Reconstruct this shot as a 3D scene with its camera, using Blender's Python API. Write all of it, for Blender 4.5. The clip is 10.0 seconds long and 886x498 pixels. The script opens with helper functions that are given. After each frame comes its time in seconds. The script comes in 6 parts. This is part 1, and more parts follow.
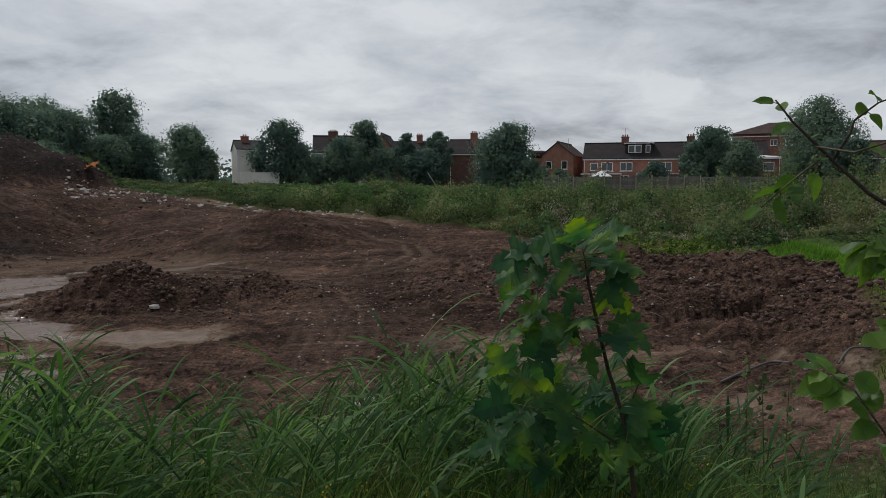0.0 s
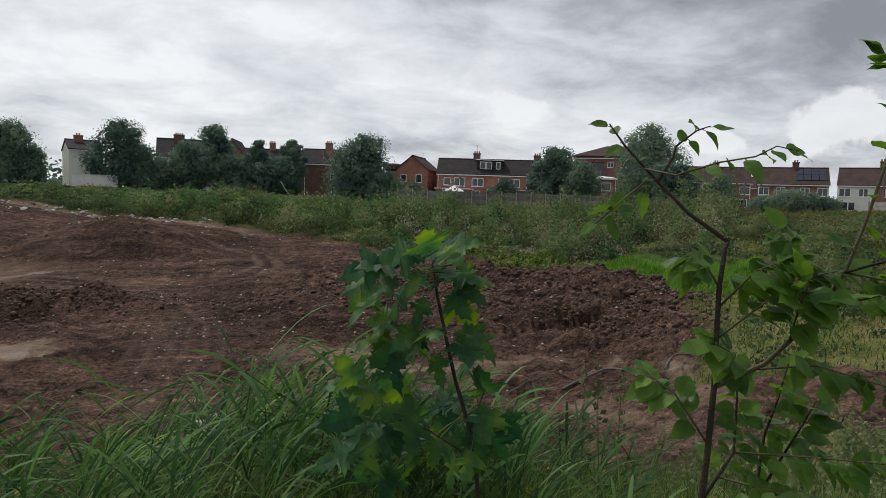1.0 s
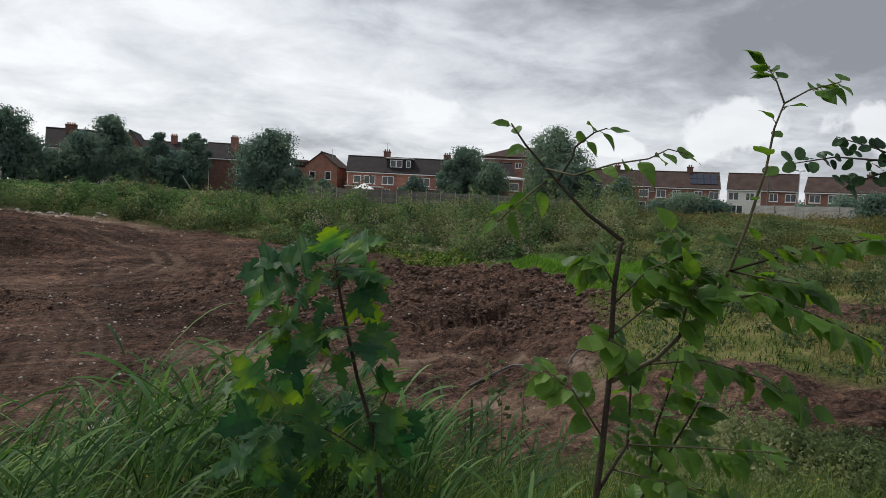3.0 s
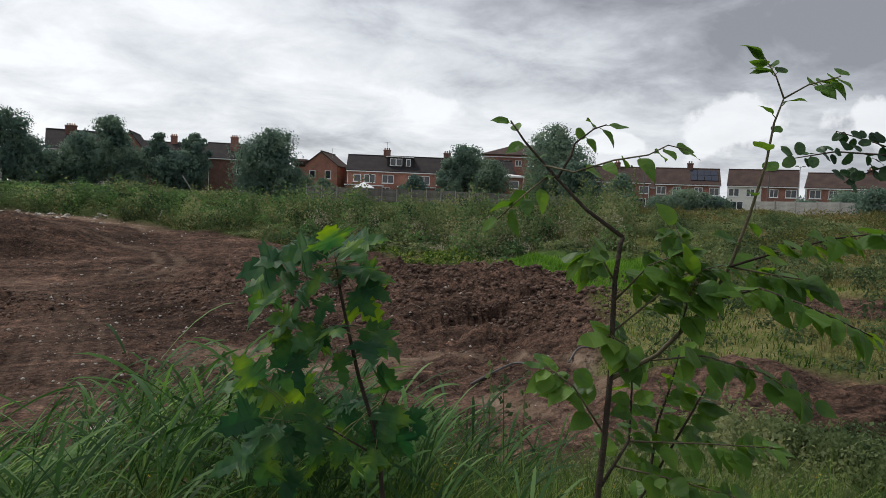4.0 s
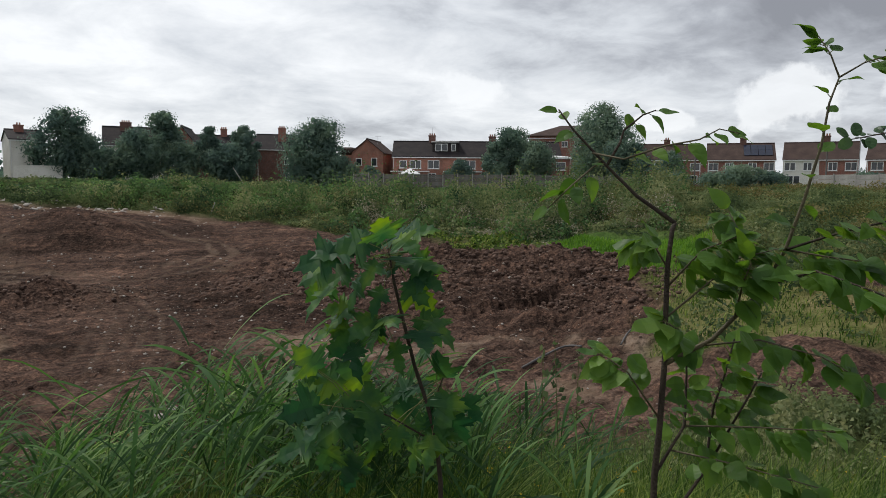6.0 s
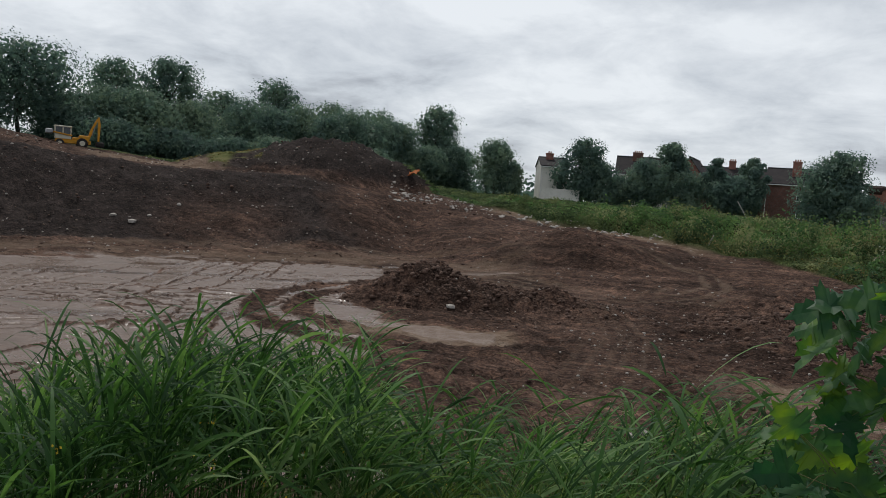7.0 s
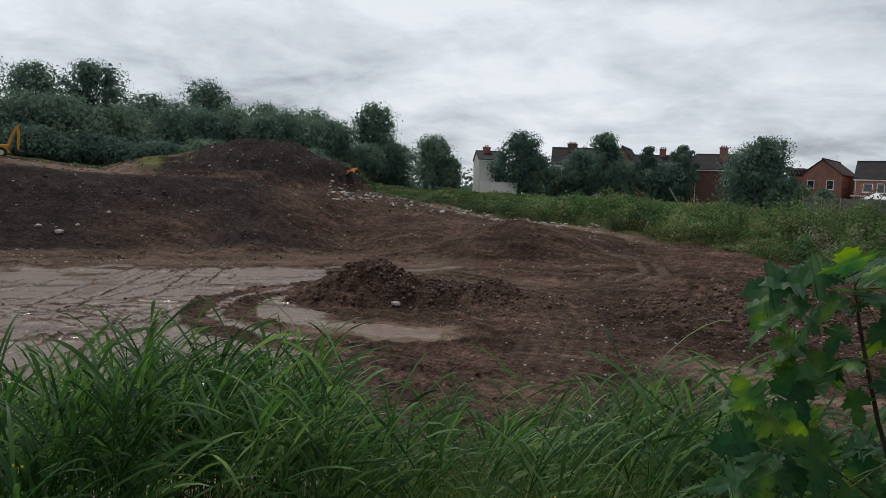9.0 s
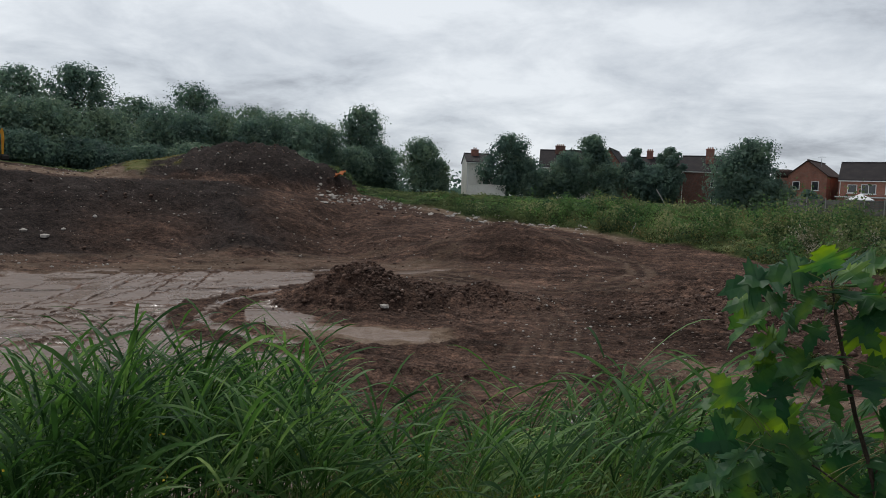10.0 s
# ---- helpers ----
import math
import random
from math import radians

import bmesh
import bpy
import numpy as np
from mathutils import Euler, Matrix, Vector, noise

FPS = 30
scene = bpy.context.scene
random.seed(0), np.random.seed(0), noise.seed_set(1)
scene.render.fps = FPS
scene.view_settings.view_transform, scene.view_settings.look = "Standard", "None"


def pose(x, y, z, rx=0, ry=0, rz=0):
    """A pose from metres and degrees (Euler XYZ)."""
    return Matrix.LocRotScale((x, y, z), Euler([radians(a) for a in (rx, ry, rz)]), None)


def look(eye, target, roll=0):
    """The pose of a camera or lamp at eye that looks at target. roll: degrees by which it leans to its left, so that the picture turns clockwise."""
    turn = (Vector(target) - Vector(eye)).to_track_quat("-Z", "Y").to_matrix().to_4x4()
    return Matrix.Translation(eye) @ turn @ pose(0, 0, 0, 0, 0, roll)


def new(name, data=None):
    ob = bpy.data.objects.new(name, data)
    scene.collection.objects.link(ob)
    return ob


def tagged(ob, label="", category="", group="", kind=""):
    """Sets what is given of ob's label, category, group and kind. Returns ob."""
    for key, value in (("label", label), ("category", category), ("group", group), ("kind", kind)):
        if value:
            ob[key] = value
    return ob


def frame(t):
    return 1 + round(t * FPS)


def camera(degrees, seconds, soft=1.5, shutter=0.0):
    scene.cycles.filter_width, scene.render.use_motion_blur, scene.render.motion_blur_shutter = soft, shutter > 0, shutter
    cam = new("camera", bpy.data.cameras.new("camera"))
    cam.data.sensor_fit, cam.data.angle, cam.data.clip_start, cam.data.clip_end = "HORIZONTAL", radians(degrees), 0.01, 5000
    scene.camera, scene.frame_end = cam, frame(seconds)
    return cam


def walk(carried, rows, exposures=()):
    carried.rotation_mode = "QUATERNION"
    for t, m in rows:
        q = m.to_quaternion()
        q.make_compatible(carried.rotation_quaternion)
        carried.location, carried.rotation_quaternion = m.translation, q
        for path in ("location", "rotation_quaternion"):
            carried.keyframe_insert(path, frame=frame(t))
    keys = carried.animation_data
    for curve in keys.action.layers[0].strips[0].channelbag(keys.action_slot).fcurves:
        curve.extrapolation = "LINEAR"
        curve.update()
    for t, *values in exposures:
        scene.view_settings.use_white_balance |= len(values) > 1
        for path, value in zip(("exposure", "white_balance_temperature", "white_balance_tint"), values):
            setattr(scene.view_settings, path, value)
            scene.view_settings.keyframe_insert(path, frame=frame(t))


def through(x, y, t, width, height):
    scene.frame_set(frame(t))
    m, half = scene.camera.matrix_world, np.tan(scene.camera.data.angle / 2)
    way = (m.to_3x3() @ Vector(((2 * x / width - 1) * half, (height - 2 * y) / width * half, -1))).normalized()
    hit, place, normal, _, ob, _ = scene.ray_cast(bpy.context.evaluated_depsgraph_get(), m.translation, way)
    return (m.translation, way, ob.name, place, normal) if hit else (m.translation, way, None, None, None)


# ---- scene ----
# the phone opens up a little as it turns right, and closes again
EXPOSURES = [(0.0, -0.4, 6350, 10), (0.5, -0.2, 6450, 10), (1.5, 0.06, 6500, 10), (2.5, 0.08, 6500, 10), (5.0, 0.14, 6500, 10), (6.5, 0.08, 6500, 10), (7.0, -0.12, 6330, 9), (8.0, -0.13, 6290, 9), (10.0, -0.13, 6290, 9)]
cam = camera(63.99, 10.0, soft=0.85)
walk(cam, [
    (0.0, pose(-0.000, -0.000, -0.000, 84.93, -0.00, 0.00)),
    (0.2, pose(0.003, -0.003, 0.004, 85.61, -0.54, -4.50)),
    (0.5, pose(0.006, -0.005, 0.008, 86.13, -0.06, -8.50)),
    (1.0, pose(0.013, 0.008, -0.003, 86.05, -1.74, -11.65)),
    (1.5, pose(0.026, 0.014, -0.006, 86.01, -2.89, -16.70)),
    (2.0, pose(0.030, 0.021, -0.006, 86.06, -3.01, -17.49)),
    (2.5, pose(0.035, 0.022, -0.005, 86.25, -2.97, -18.52)),
    (4.0, pose(0.039, 0.022, -0.007, 86.05, -2.15, -18.87)),
    (4.5, pose(0.038, 0.020, -0.005, 85.82, -1.89, -18.67)),
    (5.0, pose(0.027, 0.003, 0.000, 85.63, -1.59, -18.12)),
    (5.2, pose(0.026, -0.001, 0.009, 85.42, -1.51, -17.82)),
    (6.3, pose(0.013, -0.008, 0.014, 84.58, -0.36, -14.32)),
    (6.5, pose(0.011, -0.009, 0.016, 84.66, 0.03, -10.51)),
    (6.6, pose(0.014, -0.009, 0.013, 84.85, 0.83, -3.35)),
    (6.7, pose(0.022, -0.003, 0.010, 85.23, 0.37, 5.02)),
    (6.8, pose(0.033, 0.010, 0.012, 85.34, -0.60, 13.74)),
    (6.9, pose(0.037, 0.021, 0.015, 85.59, -2.66, 20.43)),
    (7.0, pose(0.037, 0.025, 0.015, 85.52, -4.37, 23.76)),
    (7.5, pose(0.014, 0.017, 0.021, 85.28, -3.27, 24.19)),
    (8.0, pose(-0.019, -0.009, 0.011, 85.23, -2.17, 22.67)),
    (8.5, pose(-0.028, -0.023, 0.014, 85.34, -2.33, 21.22)),
    (9.0, pose(-0.025, -0.029, 0.007, 85.50, -2.25, 18.83)),
    (9.5, pose(-0.014, -0.031, 0.006, 85.64, -2.14, 18.22)),
    (10.0, pose(-0.003, -0.032, 0.002, 85.74, -2.01, 17.91)),
], EXPOSURES)
# ---------------------------------------------------------------- light
world = bpy.data.worlds.new("overcast_sky")
scene.world = world
world.use_nodes = True
SUN_EL, SUN_AZ = 56.0, -40.0


def links(tree):
    """Short hands for making nodes: node(type, **settings) and join(out, in)."""
    def node(kind, **sets):
        n = tree.nodes.new(kind)
        for key, value in sets.items():
            if key in n.inputs:
                n.inputs[key].default_value = value
            else:
                setattr(n, key, value)
        return n
    return node, tree.links.new


def ramp_of(n, stops):
    el = n.color_ramp.elements
    while len(el) < len(stops):
        el.new(0.5)
    for e, (p, c) in zip(el, stops):
        e.position, e.color = p, (*c, 1) if len(c) == 3 else c


def math_node(node, join, op, a, b=None, c=None):
    n = node("ShaderNodeMath", operation=op)
    for i, v in enumerate((a, b, c)):
        if v is None:
            continue
        if isinstance(v, (int, float)):
            n.inputs[i].default_value = v
        else:
            join(v, n.inputs[i])
    return n.outputs[0]


def build_world():
    tree = world.node_tree
    tree.nodes.clear()
    node, join = links(tree)
    M = lambda *a: math_node(node, join, *a)
    out = node("ShaderNodeOutputWorld")
    bg = node("ShaderNodeBackground")
    sky = node("ShaderNodeTexSky", sky_type="NISHITA", sun_disc=False,
               sun_elevation=radians(SUN_EL), sun_rotation=radians(SUN_AZ))
    skyc = node("ShaderNodeVectorMath", operation="SCALE")
    skyc.inputs["Scale"].default_value = 0.09
    join(sky.outputs[0], skyc.inputs[0])
    co = node("ShaderNodeTexCoord")
    sep = node("ShaderNodeSeparateXYZ")
    join(co.outputs["Generated"], sep.inputs[0])
    x, y, z = sep.outputs
    zz = M("MAXIMUM", z, 0.0)
    k = M("ADD", zz, 0.24)
    cmb = node("ShaderNodeCombineXYZ")
    join(M("DIVIDE", x, k), cmb.inputs[0])
    join(M("DIVIDE", y, k), cmb.inputs[1])
    cmb.inputs[2].default_value = 3.7
    # a layer of stratocumulus seen from below, in large soft masses and smaller folds
    big = node("ShaderNodeTexNoise", Scale=0.85, Detail=8.0, Roughness=0.56, Distortion=0.35)
    join(cmb.outputs[0], big.inputs["Vector"])
    fold = node("ShaderNodeTexNoise", Scale=2.6, Detail=8.0, Roughness=0.6, Distortion=0.3)
    join(cmb.outputs[0], fold.inputs["Vector"])
    # the heavy grey bank stands to the right and overhead
    bank = M("ADD", M("MULTIPLY", x, 0.26), M("MULTIPLY", z, 1.2))
    bank = M("ADD", bank, M("MULTIPLY", M("SUBTRACT", big.outputs[0], 0.5), 0.62))
    sm = node("ShaderNodeMapRange", interpolation_type="SMOOTHSTEP")
    sm.inputs["From Min"].default_value, sm.inputs["From Max"].default_value = 0.26, 0.42
    join(bank, sm.inputs["Value"])
    dark = sm.outputs[0]
    v = M("ADD", M("MULTIPLY", big.outputs[0], 0.75), M("MULTIPLY", fold.outputs[0], 0.75))
    v = M("SUBTRACT", M("SUBTRACT", v, 0.13), M("MULTIPLY", dark, 0.25))
    low = node("ShaderNodeMapRange", interpolation_type="SMOOTHSTEP")
    low.inputs["From Min"].default_value, low.inputs["From Max"].default_value = 0.02, 0.19
    low.inputs["To Min"].default_value, low.inputs["To Max"].default_value = -0.06, 0.0
    join(zz, low.inputs["Value"])
    v = M("ADD", v, low.outputs[0])
    # the cover is thinnest straight ahead, and thickens low in the east
    thin = node("ShaderNodeMapRange", interpolation_type="SMOOTHSTEP")
    thin.inputs["From Min"].default_value, thin.inputs["From Max"].default_value = 0.40, 0.08
    thin.inputs["To Min"].default_value, thin.inputs["To Max"].default_value = 0.0, 0.11
    join(M("ABSOLUTE", M("ADD", x, 0.16)), thin.inputs["Value"])
    v = M("ADD", v, thin.outputs[0])
    east = node("ShaderNodeMapRange", interpolation_type="SMOOTHSTEP")
    east.inputs["From Min"].default_value, east.inputs["From Max"].default_value = 0.22, 0.45
    east.inputs["To Min"].default_value, east.inputs["To Max"].default_value = 0.0, 0.09
    join(M("SUBTRACT", x, zz), east.inputs["Value"])
    v = M("SUBTRACT", v, east.outputs[0])
    cr = node("ShaderNodeValToRGB")
    ramp_of(cr, [(0.26, (0.27, 0.28, 0.31)), (0.40, (0.43, 0.45, 0.49)), (0.54, (0.66, 0.69, 0.73)), (0.76, (0.93, 0.95, 0.97))])
    join(v, cr.inputs[0])
    # towering heads far off, low over the roofs
    puff = None
    for az, el, w, h in ((40.5, 6.4, 0.085, 0.042), (17.5, 7.0, 0.055, 0.026), (50.0, 6.2, 0.06, 0.04), (32.0, 5.0, 0.06, 0.016)):
        d = Vector((math.sin(radians(az)) * math.cos(radians(el)), math.cos(radians(az)) * math.cos(radians(el)), math.sin(radians(el))))
        side = Vector((d.y, -d.x, 0)).normalized()
        dot = node("ShaderNodeVectorMath", operation="DOT_PRODUCT")
        dot.inputs[1].default_value = side
        join(co.outputs["Generated"], dot.inputs[0])
        a = M("DIVIDE", dot.outputs["Value"], w)
        b = M("DIVIDE", M("SUBTRACT", z, d.z), h)
        r = M("SQRT", M("ADD", M("MULTIPLY", a, a), M("MULTIPLY", b, b)))
        ahead = M("GREATER_THAN", y, 0.1)
        p = M("MULTIPLY", M("SUBTRACT", 1.0, r), ahead)
        puff = p if puff is None else M("MAXIMUM", puff, p)
    pn = node("ShaderNodeTexNoise", Scale=17.0, Detail=6.0, Roughness=0.55)
    join(co.outputs["Generated"], pn.inputs["Vector"])
    puff = M("ADD", puff, M("MULTIPLY", M("SUBTRACT", pn.outputs[0], 0.5), 2.4))
    pm = node("ShaderNodeMapRange", interpolation_type="SMOOTHSTEP")
    pm.inputs["From Min"].default_value, pm.inputs["From Max"].default_value = 0.1, 0.45
    join(puff, pm.inputs["Value"])
    mp = node("ShaderNodeMix", data_type="RGBA")
    join(M("MULTIPLY", pm.outputs[0], 0.75), mp.inputs["Factor"])
    join(cr.outputs[0], mp.inputs["A"])
    mp.inputs["B"].default_value = (0.92, 0.94, 0.96, 1)
    mix = node("ShaderNodeMix", data_type="RGBA")
    mix.inputs["Factor"].default_value = 0.93
    join(skyc.outputs[0], mix.inputs["A"])
    join(mp.outputs["Result"], mix.inputs["B"])
    join(mix.outputs["Result"], bg.inputs["Color"])
    bg.inputs["Strength"].default_value = 1.0
    join(bg.outputs[0], out.inputs["Surface"])


build_world()
sun = new("sun", bpy.data.lights.new("sun", "SUN"))
sun.data.energy, sun.data.angle, sun.data.color = 2.2, radians(12), (1.0, 0.96, 0.9)
sun.matrix_world = look((0, 0, 0), (-math.sin(radians(SUN_AZ)) * math.cos(radians(SUN_EL)), -math.cos(radians(SUN_AZ)) * math.cos(radians(SUN_EL)), -math.sin(radians(SUN_EL))))

# ---------------------------------------------------------------- materials


def material(name, stops, scale=1.0, rough=0.85, bump=0.3, bump_scale=None, metal=0.0, fine=12.0, spec=0.3, island=0.0, obj=0.0):
    """A surface whose colour wanders through the stops at two scales, with a relief of its own."""
    m = bpy.data.materials.new(name)
    m.use_nodes = True
    tree = m.node_tree
    tree.nodes.clear()
    node, join = links(tree)
    M = lambda *a: math_node(node, join, *a)
    out, bs = node("ShaderNodeOutputMaterial"), node("ShaderNodeBsdfPrincipled")
    co = node("ShaderNodeTexCoord")
    n1 = node("ShaderNodeTexNoise", Scale=scale, Detail=4.0, Roughness=0.6)
    n2 = node("ShaderNodeTexNoise", Scale=scale * fine, Detail=3.0, Roughness=0.6)
    join(co.outputs["Object"], n1.inputs["Vector"])
    join(co.outputs["Object"], n2.inputs["Vector"])
    v = M("ADD", M("MULTIPLY", n1.outputs[0], 0.6), M("MULTIPLY", n2.outputs[0], 0.4))
    if island:
        g = node("ShaderNodeNewGeometry")
        v = M("ADD", v, M("MULTIPLY", M("SUBTRACT", g.outputs["Random Per Island"], 0.5), island))
    if obj:
        g = node("ShaderNodeObjectInfo")
        v = M("ADD", v, M("MULTIPLY", M("SUBTRACT", g.outputs["Random"], 0.5), obj))
    cr = node("ShaderNodeValToRGB")
    lo, hi = 0.32, 0.68
    ramp_of(cr, [(lo + (hi - lo) * i / max(1, len(stops) - 1), c) for i, c in enumerate(stops)])
    join(v, cr.inputs[0])
    join(cr.outputs[0], bs.inputs["Base Color"])
    bs.inputs["Roughness"].default_value = rough
    bs.inputs["Metallic"].default_value = metal
    bs.inputs["Specular IOR Level"].default_value = spec
    if bump:
        bp = node("ShaderNodeBump", Strength=bump, Distance=0.02)
        n3 = node("ShaderNodeTexNoise", Scale=bump_scale or scale * fine * 2, Detail=4.0)
        join(co.outputs["Object"], n3.inputs["Vector"])
        join(n3.outputs[0], bp.inputs["Height"])
        join(bp.outputs[0], bs.inputs["Normal"])
    join(bs.outputs[0], out.inputs["Surface"])
    return m


def leaf_material(name, stops, through=0.35, rough=0.5, patch=0.25, spec=0.35, island=0.7):
    """Leaves: a glossy face, with light coming through; each leaf has its own tone."""
    m = bpy.data.materials.new(name)
    m.use_nodes = True
    tree = m.node_tree
    tree.nodes.clear()
    node, join = links(tree)
    M = lambda *a: math_node(node, join, *a)
    out, bs, tr, mix = node("ShaderNodeOutputMaterial"), node("ShaderNodeBsdfPrincipled"), node("ShaderNodeBsdfTranslucent"), node("ShaderNodeMixShader")
    g, oi = node("ShaderNodeNewGeometry"), node("ShaderNodeObjectInfo")
    n1 = node("ShaderNodeTexNoise", Scale=patch, Detail=3.0, Roughness=0.6)
    join(g.outputs["Position"], n1.inputs["Vector"])
    v = M("ADD", M("MULTIPLY", M("SUBTRACT", n1.outputs[0], 0.5), 2.2), M("MULTIPLY", M("SUBTRACT", g.outputs["Random Per Island"], 0.5), island))
    v = M("ADD", v, M("MULTIPLY", M("SUBTRACT", oi.outputs["Random"], 0.5), 0.5))
    v = M("ADD", v, 0.5)
    cr = node("ShaderNodeValToRGB")
    ramp_of(cr, [(i / (len(stops) - 1), c) for i, c in enumerate(stops)])
    join(v, cr.inputs[0])
    join(cr.outputs[0], bs.inputs["Base Color"])
    bs.inputs["Roughness"].default_value = rough
    bs.inputs["Specular IOR Level"].default_value = spec
    hs = node("ShaderNodeHueSaturation", Saturation=1.15, Value=1.5, Hue=0.48)
    join(cr.outputs[0], hs.inputs["Color"])
    join(hs.outputs[0], tr.inputs["Color"])
    mix.inputs[0].default_value = through
    join(bs.outputs[0], mix.inputs[1])
    join(tr.outputs[0], mix.inputs[2])
    join(mix.outputs[0], out.inputs["Surface"])
    return m


def brick_material(name, a, b, mortar, scale=1.0):
    m = bpy.data.materials.new(name)
    m.use_nodes = True
    tree = m.node_tree
    tree.nodes.clear()
    node, join = links(tree)
    out, bs = node("ShaderNodeOutputMaterial"), node("ShaderNodeBsdfPrincipled")
    co = node("ShaderNodeTexCoord")
    mp = node("ShaderNodeMapping")
    mp.inputs["Rotation"].default_value = (radians(90), 0, 0)
    join(co.outputs["Object"], mp.inputs[0])
    br = node("ShaderNodeTexBrick", Scale=scale)
    br.inputs["Brick Width"].default_value, br.inputs["Row Height"].default_value, br.inputs["Mortar Size"].default_value = 0.225, 0.075, 0.008
    br.inputs["Color1"].default_value, br.inputs["Color2"].default_value, br.inputs["Mortar"].default_value = (*a, 1), (*b, 1), (*mortar, 1)
    join(mp.outputs[0], br.inputs["Vector"])
    n = node("ShaderNodeTexNoise", Scale=0.8, Detail=5.0, Roughness=0.65)
    join(co.outputs["Object"], n.inputs["Vector"])
    hs = node("ShaderNodeHueSaturation")
    mr = node("ShaderNodeMapRange")
    mr.inputs["From Min"].default_value, mr.inputs["From Max"].default_value = 0.3, 0.7
    mr.inputs["To Min"].default_value, mr.inputs["To Max"].default_value = 0.7, 1.25
    join(n.outputs[0], mr.inputs["Value"])
    join(mr.outputs[0], hs.inputs["Value"])
    join(br.outputs["Color"], hs.inputs["Color"])
    join(hs.outputs[0], bs.inputs["Base Color"])
    bs.inputs["Roughness"].default_value = 0.9
    join(bs.outputs[0], out.inputs["Surface"])
    return m


BRICK_RED = brick_material("red_brick", (0.30, 0.108, 0.078), (0.22, 0.082, 0.062), (0.26, 0.20, 0.17))
BRICK_ORANGE = brick_material("orange_brick", (0.37, 0.142, 0.095), (0.29, 0.112, 0.078), (0.29, 0.22, 0.18))
BRICK_DARK = brick_material("old_brick", (0.16, 0.06, 0.042), (0.11, 0.046, 0.036), (0.16, 0.14, 0.12))
RENDER_WHITE = material("white_render", [(0.55, 0.53, 0.48), (0.72, 0.70, 0.65), (0.78, 0.76, 0.72)], 0.5, 0.9, 0.1)
SLATE = material("dark_roof_tile", [(0.018, 0.016, 0.018), (0.03, 0.026, 0.027), (0.05, 0.041, 0.038)], 0.8, 0.8, 0.4, 9.0, spec=0.15)
TILE_BROWN = material("brown_roof_tile", [(0.042, 0.029, 0.026), (0.064, 0.044, 0.038), (0.092, 0.064, 0.054)], 0.8, 0.85, 0.4, 9.0, spec=0.15)
WHITE_PVC = material("white_plastic", [(0.74, 0.74, 0.73), (0.8, 0.8, 0.79)], 2.0, 0.4, 0.0)
GLASS = material("window_glass", [(0.02, 0.025, 0.03), (0.04, 0.045, 0.05)], 0.7, 0.08, 0.0, spec=0.7)
SOLAR = material("solar_panel", [(0.01, 0.014, 0.03), (0.018, 0.024, 0.045)], 0.6, 0.15, 0.0, spec=0.6)
CONCRETE = material("weathered_concrete", [(0.22, 0.21, 0.19), (0.32, 0.31, 0.29), (0.42, 0.41, 0.38)], 1.2, 0.9, 0.4)
TIMBER_GREY = material("grey_fence_timber", [(0.10, 0.092, 0.085), (0.15, 0.14, 0.13), (0.21, 0.2, 0.185)], 1.3, 0.9, 0.4, obj=0.25)
STEEL = material("galvanised_steel", [(0.28, 0.29, 0.3), (0.4, 0.41, 0.42)], 2.0, 0.45, 0.1, metal=0.7)
YELLOW = material("yellow_plant_paint", [(0.46, 0.20, 0.015), (0.62, 0.29, 0.02), (0.68, 0.34, 0.03)], 1.5, 0.45, 0.1)
CREAM = material("cream_cab_paint", [(0.6, 0.55, 0.42), (0.72, 0.68, 0.56)], 1.5, 0.5, 0.1)
RUBBER = material("black_rubber", [(0.018, 0.017, 0.016), (0.04, 0.035, 0.03)], 3.0, 0.85, 0.2)
ORANGE = material("orange_sheet", [(0.42, 0.12, 0.03), (0.55, 0.18, 0.05)], 2.0, 0.7, 0.2)
BARK = material("tree_bark", [(0.05, 0.04, 0.032), (0.09, 0.075, 0.06), (0.14, 0.12, 0.095)], 1.5, 0.95, 0.6)
STEM = material("sapling_bark", [(0.022, 0.016, 0.012), (0.042, 0.03, 0.022), (0.07, 0.055, 0.035)], 14.0, 0.75, 0.5, 160.0)
STEM_OLIVE = material("olive_brown_shoot", [(0.055, 0.046, 0.026), (0.09, 0.076, 0.042), (0.13, 0.11, 0.06)], 14.0, 0.65, 0.3, 160.0)
STEM_GREEN = material("green_shoot", [(0.10, 0.10, 0.035), (0.16, 0.17, 0.06)], 14.0, 0.6, 0.2, 160.0)
STONE = material("rubble_stone", [(0.13, 0.085, 0.062), (0.235, 0.185, 0.15), (0.42, 0.385, 0.345)], 1.5, 0.9, 0.5, island=0.5)
CLOD = material("earth_clod", [(0.055, 0.034, 0.026), (0.092, 0.057, 0.043), (0.15, 0.096, 0.073)], 1.5, 0.95, 0.6, island=0.35)
PIPE = material("grey_hose", [(0.07, 0.065, 0.065), (0.12, 0.115, 0.11)], 3.0, 0.5, 0.2)
# Distance haze is mixed into these leaf tones: lifted and shifted to blue.
LEAF_TREE = leaf_material("hazed_tree_leaves", [(0.074, 0.118, 0.105), (0.105, 0.162, 0.132), (0.142, 0.205, 0.152), (0.18, 0.245, 0.165)], 0.42, spec=0.1, patch=0.35, island=0.4)
LEAF_BRAMBLE = leaf_material("bramble_leaves", [(0.028, 0.047, 0.025), (0.066, 0.1, 0.046), (0.13, 0.17, 0.077), (0.25, 0.27, 0.14)], 0.4, patch=0.28, spec=0.05, island=0.2)
